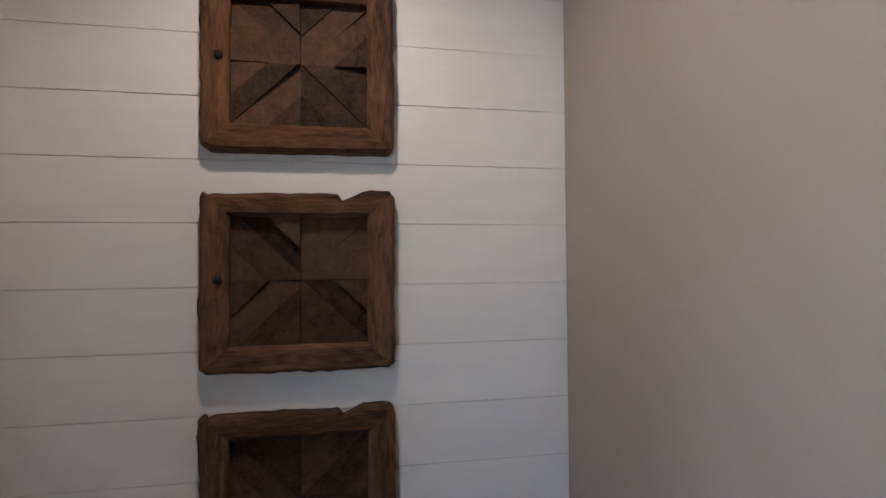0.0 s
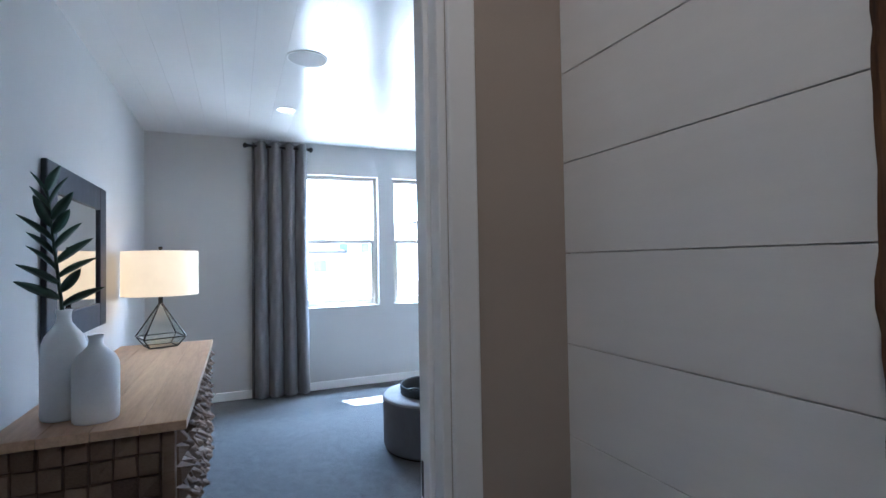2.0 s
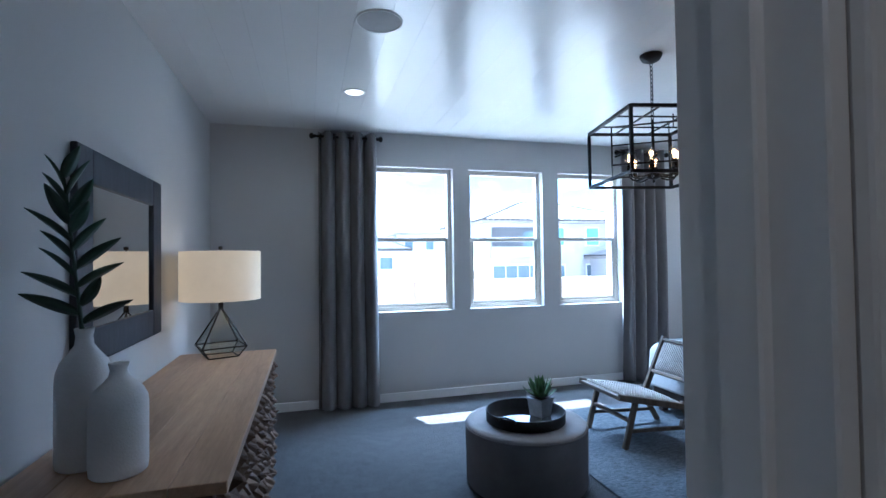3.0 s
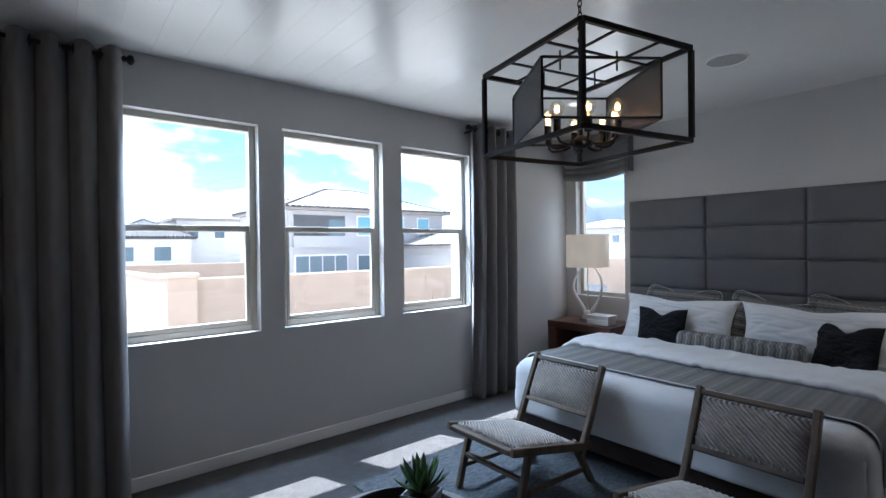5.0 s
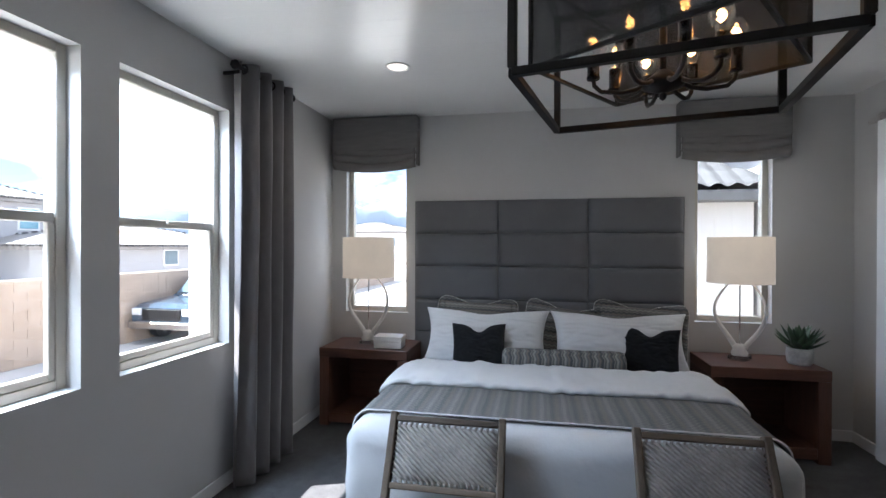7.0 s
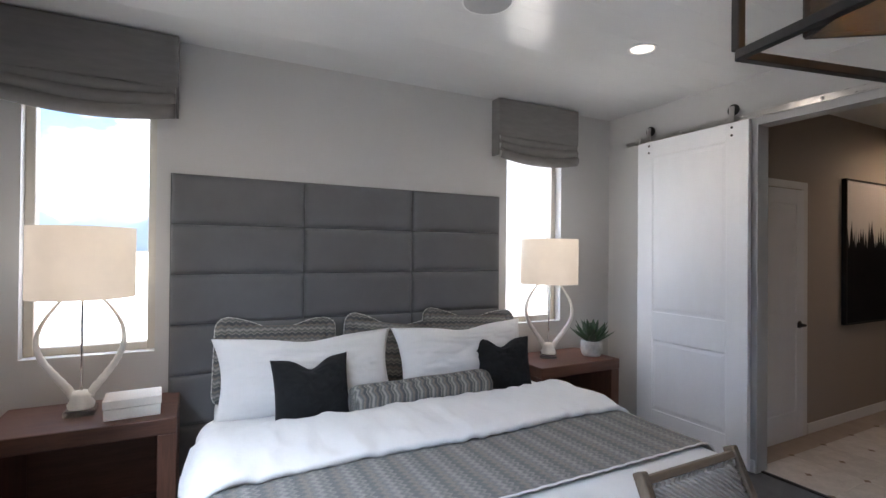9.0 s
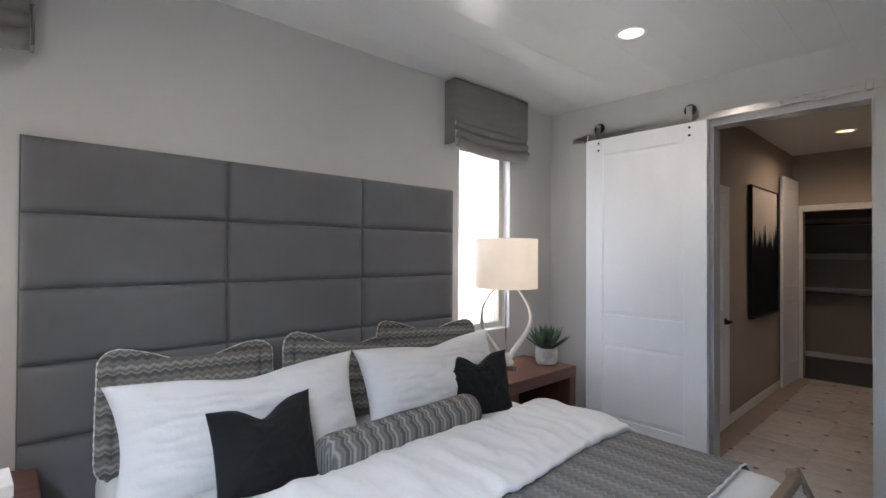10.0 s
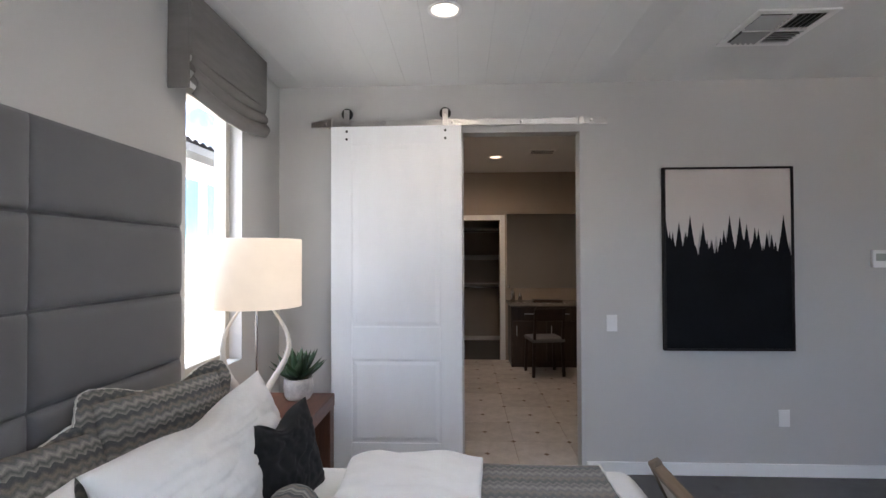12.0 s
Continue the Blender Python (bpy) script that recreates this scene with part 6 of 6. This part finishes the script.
for sx in (-0.18, 0.18):
    for sy in (-0.17, 0.17):
        part("leg", beam(bmesh.new(), (sx, sy, 0.43), (sx * 1.08, sy * 1.08, 0.0), 0.036, 0.036, 0.004), DARKW, stool)
    part("back_post", beam(bmesh.new(), (sx, 0.18, 0.46), (sx, 0.24, 0.86), 0.034, 0.03, 0.004), DARKW, stool)
part("backrest", beam(bmesh.new(), (-0.165, 0.228, 0.78), (0.165, 0.228, 0.78), 0.03, 0.15, 0.006), DARKW, stool)
for bx0, bh, br in ((-2.02, 0.20, 0.03), (-2.12, 0.13, 0.026)):
    solo("soap_bottle", lathe([(0, 0), (br, 0), (br, bh * 0.6), (br * 0.8, bh * 0.7), (br * 0.3, bh * 0.78), (br * 0.3, bh), (0, bh)], 16), CHROME, "small metal soap bottle on the vanity counter", "bottle", Matrix.Translation((bx0, BY + 0.25, 0.8755)), "bottles on the vanity", True)
solo("vanity_tray", slab(-0.2, 0.2, -0.09, 0.09, 0, 0.03, 0.008, 2), DARKW, "dark tray on the vanity counter", "tray", Matrix.Translation((-2.5, BY + 0.25, 0.8755)))
bv = thing("ceiling_vent", "exhaust vent with painted dark slots in the bathroom ceiling", "vent", Matrix.Translation((-2.25, -2.2, H)))
part("cover", slab(-0.15, 0.15, -0.1, 0.1, -0.015, -0.001, 0.004), TRIM, bv)
# slots are dark strips on the cover, their shade put into colour
for i in range(5):
    part("painted_slot", slab(-0.13, 0.13, -0.075 + i * 0.035, -0.06 + i * 0.035, -0.0165, -0.0148), VENTD, bv)

# marble floor tiles with small dark corner insets
tile_me, inset_me = None, None
INSET = mat("dark_marble_inset", (0.30, 0.235, 0.185), 0.25, 0.2, 20, 0.05, 60, 0.0004)
for i in range(9):
    for j in range(8):
        x, y = -3.98 + 0.225 + i * 0.45, -0.09 - 0.225 - j * 0.45
        if x > BX - 0.2 or y < BY - 0.1:
            continue
        if tile_me is None:
            ob = part("tile", slab(-0.2235, 0.2235, -0.2235, 0.2235, 0, 0.004, 0.001), TILE, bath_floor)
            tile_me = ob.data
        else:
            ob = new("tile", tile_me)
            ob.parent = bath_floor
        ob.matrix_local = Matrix.Translation((x, y, 0.002))
        for dx, dy in ((0.225, 0.225), (0.0, 0.02)):
            if inset_me is None:
                ob = part("inset", slab(-0.016, 0.016, -0.016, 0.016, 0, 0.002), INSET, bath_floor)
                inset_me = ob.data
            else:
                ob = new("inset", inset_me)
                ob.parent = bath_floor
            ob.matrix_local = Matrix.Translation((x + dx, y + dy, 0.0052)) @ pose(0, 0, 0, 0, 0, 45)

# ---- outside ----
GZ = -1.0
SAND = mat("pale_gravel", (0.50, 0.47, 0.43), 0.95, 0.12, 0.4, 0.5, 30, 0.02)
struct("ground", slab(-900, 900, -900, 900, GZ - 0.3, GZ), SAND, "pale gravel and bare earth", "ground")
BLOCK = mat("tan_block", (0.40, 0.305, 0.235), 0.9, 0.1, 3, 0.4, 60, 0.004, rand=0.3)
CAP = mat("tan_block_cap", (0.46, 0.37, 0.29), 0.9, 0.1, 3, 0.4, 60, 0.004)


def block_wall(name, x0, x1, y0, y1, z0, z1, cols, rows, label):
    """A garden wall of tan blocks with a cap course."""
    ob = thing(name, label, "garden wall", Matrix.Translation((x0, y0, z0)))
    run = Vector((x1 - x0, y1 - y0, 0))
    length = run.length
    ang = math.degrees(math.atan2(run.y, run.x))
    ob.matrix_world = pose(x0, y0, z0, 0, 0, ang)
    part("core", slab(0, length, -0.08, 0.08, 0, z1 - z0 - 0.06), CAP, ob)
    bm = bmesh.new()
    bl, bh = length / cols, (z1 - z0 - 0.06) / rows
    for j in range(rows):
        for i in range(cols + (j % 2)):
            a = max(0, (i - 0.5 * (j % 2)) * bl)
            b = min(length, (i + 1 - 0.5 * (j % 2)) * bl)
            box(bm, a + 0.004, b - 0.004, -0.09, 0.09, j * bh + 0.004, (j + 1) * bh - 0.004)
    o = part("blocks", bm, BLOCK, ob)
    o["kind"] = "stuff"
    part("cap", slab(-0.02, length + 0.02, -0.11, 0.11, z1 - z0 - 0.06, z1 - z0, 0.008), CAP, ob)
    return ob


block_wall("block_wall", -2.45, 30, 13.0, 13.0, GZ, 0.82, 60, 9, "tan concrete block garden wall behind the yard")
block_wall("block_wall", -2.65, -5.6, 13.1, 40.0, GZ, 0.86, 40, 9, "tan concrete block garden wall running away")
block_wall("block_wall", -30, -5.8, 40.0, 40.0, GZ, 0.9, 40, 9, "tan concrete block wall of a far lot")
block_wall("block_wall", -5.4, 6.3, 34.0, 31.5, GZ, 0.6, 27, 8, "tan concrete block wall between lots")
pl = thing("wall_pillar", "tan block pillar at the garden wall's corner", "pillar", Matrix.Translation((-2.6, 13.0, GZ)))
part("shaft", slab(-0.3, 0.3, -0.3, 0.3, 0, 1.86, 0.01), BLOCK, pl)
part("cap", slab(-0.35, 0.35, -0.35, 0.35, 1.86, 1.95, 0.015), CAP, pl)

HOUSEW = mat("house_stucco", (0.42, 0.405, 0.40), 0.9, 0.05, 1, 0.3, 40, 0.004)
HOUSEP = mat("pale_house_stucco", (0.62, 0.59, 0.55), 0.9, 0.05, 1, 0.3, 40, 0.004)
ROOFT = mat("concrete_roof_tile", (0.27, 0.245, 0.225), 0.85, 0.2, 2, 0.4, 20, 0.01, rand=0.3)
ROOFD = mat("grey_roof_tile", (0.075, 0.074, 0.074), 0.85, 0.25, 3, 0.4, 20, 0.01)
DARKGL = plain("dark_window_glass", (0.12, 0.17, 0.2), 0.08, 0.0)
TEALGL = plain("bluish_window_glass", (0.15, 0.33, 0.40), 0.06, 0.0)
WTRIM = mat("white_stucco_trim", (0.74, 0.73, 0.71), 0.85, 0.03, 2, 0.2, 50, 0.003)


def hip_roof(x0, x1, y0, y1, z, rise, over, along="x", wave=0.36):
    """A hipped roof with rows of tiles, as a closed shell."""
    bm = bmesh.new()
    X0, X1, Y0, Y1 = x0 - over, x1 + over, y0 - over, y1 + over
    run = min(X1 - X0, Y1 - Y0) / 2

    def hz(x, y):
        d = min(x - X0, X1 - x, y - Y0, Y1 - y)
        return z + rise * max(d, 0) / run
    nx, ny = min(max(12, int((X1 - X0) / 0.12)), 170), min(max(12, int((Y1 - Y0) / 0.3)), 60)
    if along == "y":
        nx, ny = int((X1 - X0) / 0.1), int((Y1 - Y0) / 0.06)

    def f(u, v):
        x, y = X0 + (X1 - X0) * u, Y0 + (Y1 - Y0) * v
        d = min(x - X0, X1 - x, y - Y0, Y1 - y)
        side_x = min(x - X0, X1 - x) < min(y - Y0, Y1 - y)
        s = y if side_x else x
        row = (d / 0.38) % 1.0
        return Vector((x, y, hz(x, y) + (0.075 if along == "y" else 0.045) * abs(math.sin(math.pi * s / wave)) + 0.03 * (1 - row)))
    grid_mesh(f, nx, ny, bm)
    box(bm, X0 + 0.02, X1 - 0.02, Y0 + 0.02, Y1 - 0.02, z - 0.18, z - 0.004)
    return bm


CAPT = mat("dark_ridge_tile", (0.055, 0.05, 0.048), 0.85, 0.2, 4, 0.3, 30, 0.004)


def cap_tiles(wd, dp, z, rise, over):
    """Cap tiles along the hips, the ridge and the eaves."""
    bm = bmesh.new()
    a, b, c, d = -over, wd + over, -over, dp + over
    run = min(b - a, d - c) / 2
    if b - a > d - c:
        r0, r1 = Vector((a + run, c + run, z + rise)), Vector((b - run, c + run, z + rise))
        near = (r0, r0, r1, r1)
    else:
        r0, r1 = Vector((a + run, c + run, z + rise)), Vector((a + run, d - run, z + rise))
        near = (r0, r1, r1, r0)
    cs = [Vector((a, c, z)), Vector((a, d, z)), Vector((b, d, z)), Vector((b, c, z))]
    lines = [(p, q) for p, q in zip(cs, near)] + [(r0, r1)] + list(zip(cs, cs[1:] + cs[:1]))
    for p, q in lines:
        n = max(1, int((q - p).length / 0.4))
        for i in range(n):
            s, e = p.lerp(q, i / n), p.lerp(q, (i + 0.62) / n)
            beam(bm, s + Vector((0, 0, 0.06)), e + Vector((0, 0, 0.06)), 0.16, 0.1)
    return bm


def house(name, x0, x1, y0, y1, ztop, rise, wallm, roofm, front, wins, label, deep=0.9):
    """A stucco house: walls, hipped tile roof, windows on the face at y0 (front 'y') or x0 (front 'x')."""
    h = thing(name, label, "house", Matrix.Translation((x0, y0, GZ)))
    wd, dp, ht = x1 - x0, y1 - y0, ztop - GZ
    part("walls", slab(0, wd, 0, dp, 0, ht), wallm, h)
    part("roof", hip_roof(0, wd, 0, dp, ht, rise, 0.5, "y" if front == "x" and x0 < 20 else "x", 0.3 if front == "x" else 0.36), roofm, h, "tile roof")
    if x0 != 5.0:
        part("ridge_cap", cap_tiles(wd, dp, ht, rise, 0.5), CAPT, h, "dark ridge and eave tiles")
    for a0, a1, z0, z1, kind in wins:
        z0, z1 = z0 - GZ, z1 - GZ

        def bx(p0, p1, e0, e1, r0, r1, bev=0.0):
            return slab(p0 - x0, p1 - x0, e0, e1, r0, r1, bev) if front == "y" else slab(e0, e1, p0 - y0, p1 - y0, r0, r1, bev)
        if kind == "balcony":
            # no recess is built: its shade is painted as a flat dark sheet
            b = part("balcony", bx(a0, a1, -0.02, 0.0, z0, z1), plain("balcony_painted_shade", (0.10, 0.10, 0.105), 0.9), h, "balcony recess with its shade painted as a flat dark sheet")
            part("parapet", bx(a0 - 0.1, a1 + 0.1, -0.25, -0.02, z0, z0 + 0.75), wallm, b)
            part("door", bx(a1 - 1.2, a1 - 0.2, -0.03, -0.02, z0 + 0.75, z1 - 0.3), DARKGL, b)
            continue
        w = part("window", bx(a0 - 0.1, a1 + 0.1, -0.06, 0.0, z0 - 0.1, z1 + 0.1, 0.01), WTRIM, h, "window with a pale trim")
        part("pane", bx(a0, a1, -0.075, -0.06, z0, z1), TEALGL if kind == "teal" else DARKGL, w, "dark window pane")
        if kind == "wide":
            for k in (1, 2, 3):
                m = a0 + (a1 - a0) * k / 4
                part("mullion", bx(m - 0.03, m + 0.03, -0.085, -0.075, z0, z1), WTRIM, w)
    return h


house("house", 6.9, 19.8, 31, 41, 4.12, 1.9, HOUSEW, ROOFT, "y",
      [(7.3, 11.0, 1.5, 3.65, "balcony"), (7.4, 11.1, -0.9, 0.9, "wide"), (12.0, 13.0, 2.35, 3.6, "teal"), (12.0, 13.0, -0.35, 0.85, "dark"), (14.9, 15.9, 2.35, 3.6, "teal"), (14.9, 15.9, -0.35, 0.85, "dark"), (17.3, 18.3, 2.5, 3.6, "teal")],
      "two-storey grey stucco house with a tile roof and balcony")
house("house", 15.2, 28.5, 24, 33, 1.5, 1.25, HOUSEW, ROOFT, "y", [(16.1, 16.8, 0.45, 1.25, "dark"), (20.0, 21.0, 0.45, 1.25, "dark")], "single-storey grey stucco house with a tile roof")
house("house", -1.5, 5.5, 52, 62, 2.6, 1.8, HOUSEP, ROOFD, "y", [(-0.5, 0.8, 0.4, 1.7, "dark"), (2.4, 3.8, 0.4, 1.7, "dark")], "pale stucco house beyond the far lots")
house("house", 5.0, 14.0, 56, 66, 4.6, 2.0, HOUSEP, ROOFT, "y", [(6.0, 7.0, 2.6, 3.7, "dark"), (8.6, 9.6, 2.6, 3.7, "dark")], "tall pale stucco house beyond the far lots")
house("house", -22, -9, 58, 68, 2.6, 1.8, HOUSEP, ROOFT, "y", [(-20, -18.5, 0.4, 1.7, "dark"), (-14, -12.5, 0.4, 1.7, "dark")], "pale stucco house on the horizon")
house("house", 60, 72, 20, 34, 3.6, 1.6, HOUSEP, ROOFT, "x", [(22, 23.2, 1.6, 2.8, "dark"), (25.4, 26.6, 1.6, 2.8, "dark"), (29, 30.2, 1.6, 2.8, "teal"), (22, 23.2, -0.4, 0.8, "dark"), (29, 30.2, -0.4, 0.8, "dark")], "pale stucco house down the street")
house("house", 62, 74, 38, 52, 3.9, 1.6, HOUSEW, ROOFT, "x", [(40, 41.2, 1.6, 2.8, "dark"), (45, 46.2, 1.6, 2.8, "dark")], "grey stucco house down the street")
# the neighbour's house beside the bedroom
house("house", 5.0, 15.0, -18.0, -1.4, 3.98, 2.2, HOUSEP, ROOFD, "x", [(-7.6, -6.6, 1.6, 3.3, "teal"), (-9.4, -8.0, 1.6, 3.3, "teal"), (-12.6, -11.4, 1.6, 3.3, "teal")], "tall pale stucco neighbour house with a grey tile roof")
house("house", 5.0, 13.0, -1.3, 2.2, 2.52, 1.3, HOUSEP, ROOFD, "x", [], "low pale stucco neighbour wing with a dark grey tile roof")

# window surrounds of this house, outside
struct("window_surround", slab(W3[1] - 0.002, W3[1] + 0.10, NY + 0.17, NY + 0.30, 0.7, 2.6, 0.01), STUCCO, "stucco window surround", "trim")

# parked car along the garden wall
CARP = mat("dark_car_paint", (0.05, 0.08, 0.115), 0.25, 0.05, 3, 0.02, 60, 0.0004, coat=0.8)
TYRE = mat("tyre_rubber", (0.02, 0.02, 0.02), 0.85, 0.1, 10, 0.2, 80, 0.001)
car = thing("pickup_truck", "dark blue pickup truck parked beside the block wall", "car", pose(8.9, 11.9, GZ, 0, 0, 180))
bm = bmesh.new()
prof = [(-2.6, 0.45), (-2.62, 0.95), (-0.9, 1.02), (-0.75, 1.72), (0.55, 1.74), (1.15, 1.12), (2.35, 1.02), (2.62, 0.9), (2.65, 0.42)]
L_, R_ = [bm.verts.new((x, -0.93, z)) for x, z in prof], [bm.verts.new((x, 0.93, z)) for x, z in prof]
for v, (x, z) in list(zip(L_, prof)) + list(zip(R_, prof)):
    if z > 1.3:
        v.co.y *= 0.8
n = len(prof)
for i in range(n):
    bm.faces.new((L_[i], L_[(i + 1) % n], R_[(i + 1) % n], R_[i]))
bm.faces.new(L_[::-1])
bm.faces.new(R_)
bmesh.ops.recalc_face_normals(bm, faces=bm.faces)
bmesh.ops.bevel(bm, geom=list(bm.edges), offset=0.05, segments=2, affect="EDGES")
part("body", bm, CARP, car, smooth=False)
bm = bmesh.new()
vs = [bm.verts.new(p) for p in ((1.12, -0.72, 1.16), (1.12, 0.72, 1.16), (0.62, 0.68, 1.68), (0.62, -0.68, 1.68))]
bm.faces.new(vs)
bmesh.ops.translate(bm, verts=bm.verts, vec=(0.045, 0, 0.045))
part("windscreen", bm, DARKGL, car)
for s in (-1, 1):
    part("side_window", slab(-0.6, 0.55, s * 0.845 - 0.01, s * 0.845 + 0.01, 1.22, 1.6), DARKGL, car)
    part("headlight", slab(2.6, 2.665, s * 0.74 - 0.14, s * 0.74 + 0.14, 0.74, 0.92, 0.02), WTRIM, car, "pale headlight")
    for x in (-1.65, 1.7):
        w = part("wheel", lathe([(0, -0.12), (0.3, -0.12), (0.37, -0.1), (0.38, 0), (0.37, 0.1), (0.3, 0.12), (0, 0.12)], 24), TYRE, car)
        w.matrix_local = pose(x, s * 0.82, 0.38, 90, 0, 0)
        part("rim", lathe([(0, -0.125), (0.2, -0.125), (0.22, -0.121)], 16), STEEL, w)
        part("rim", lathe([(0, 0.125), (0.2, 0.125), (0.22, 0.121)], 16), STEEL, w)
part("grille", slab(2.61, 2.67, -0.56, 0.56, 0.62, 0.9, 0.01), BLACK, car)
part("bumper", slab(2.58, 2.75, -0.93, 0.93, 0.40, 0.58, 0.03), STEEL, car)

# far hills; distance haze is put into their pale blue colour and faint glow
HILL = mat("hill_painted_haze", (0.40, 0.46, 0.56), 1.0, 0.15, 0.004, 0.0, 1)
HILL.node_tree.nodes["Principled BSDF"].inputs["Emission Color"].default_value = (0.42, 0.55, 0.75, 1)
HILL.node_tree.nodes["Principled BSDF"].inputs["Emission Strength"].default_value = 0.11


def ridge(name, x0, y0, x1, y1, peak, seed):
    d = Vector((x1 - x0, y1 - y0, 0))
    nrm = Vector((-d.y, d.x, 0)).normalized()

    def f(u, v):
        h = peak * (0.45 + 0.55 * abs(noise.fractal(Vector((u * 7 + seed, 0.5, 0)), 0.9, 2.0, 6))) * math.sin(math.pi * min(max(u, 0.02), 0.98)) ** 0.4
        k = (1 - v) ** 0.8
        return Vector((x0 + d.x * u, y0 + d.y * u, GZ - 2)) + nrm * (v * 160 - 80) * -1 + Vector((0, 0, h * math.sin(math.pi * (v * 0.5 + 0.5)) * (1 + 0.25 * noise.noise(Vector((u * 30, v * 4, seed))))))
    bm = grid_mesh(f, 160, 12)
    ob = struct(name, bm, HILL, "desert hills with blue haze painted into their colour and glow", "hills", True)
    return ob


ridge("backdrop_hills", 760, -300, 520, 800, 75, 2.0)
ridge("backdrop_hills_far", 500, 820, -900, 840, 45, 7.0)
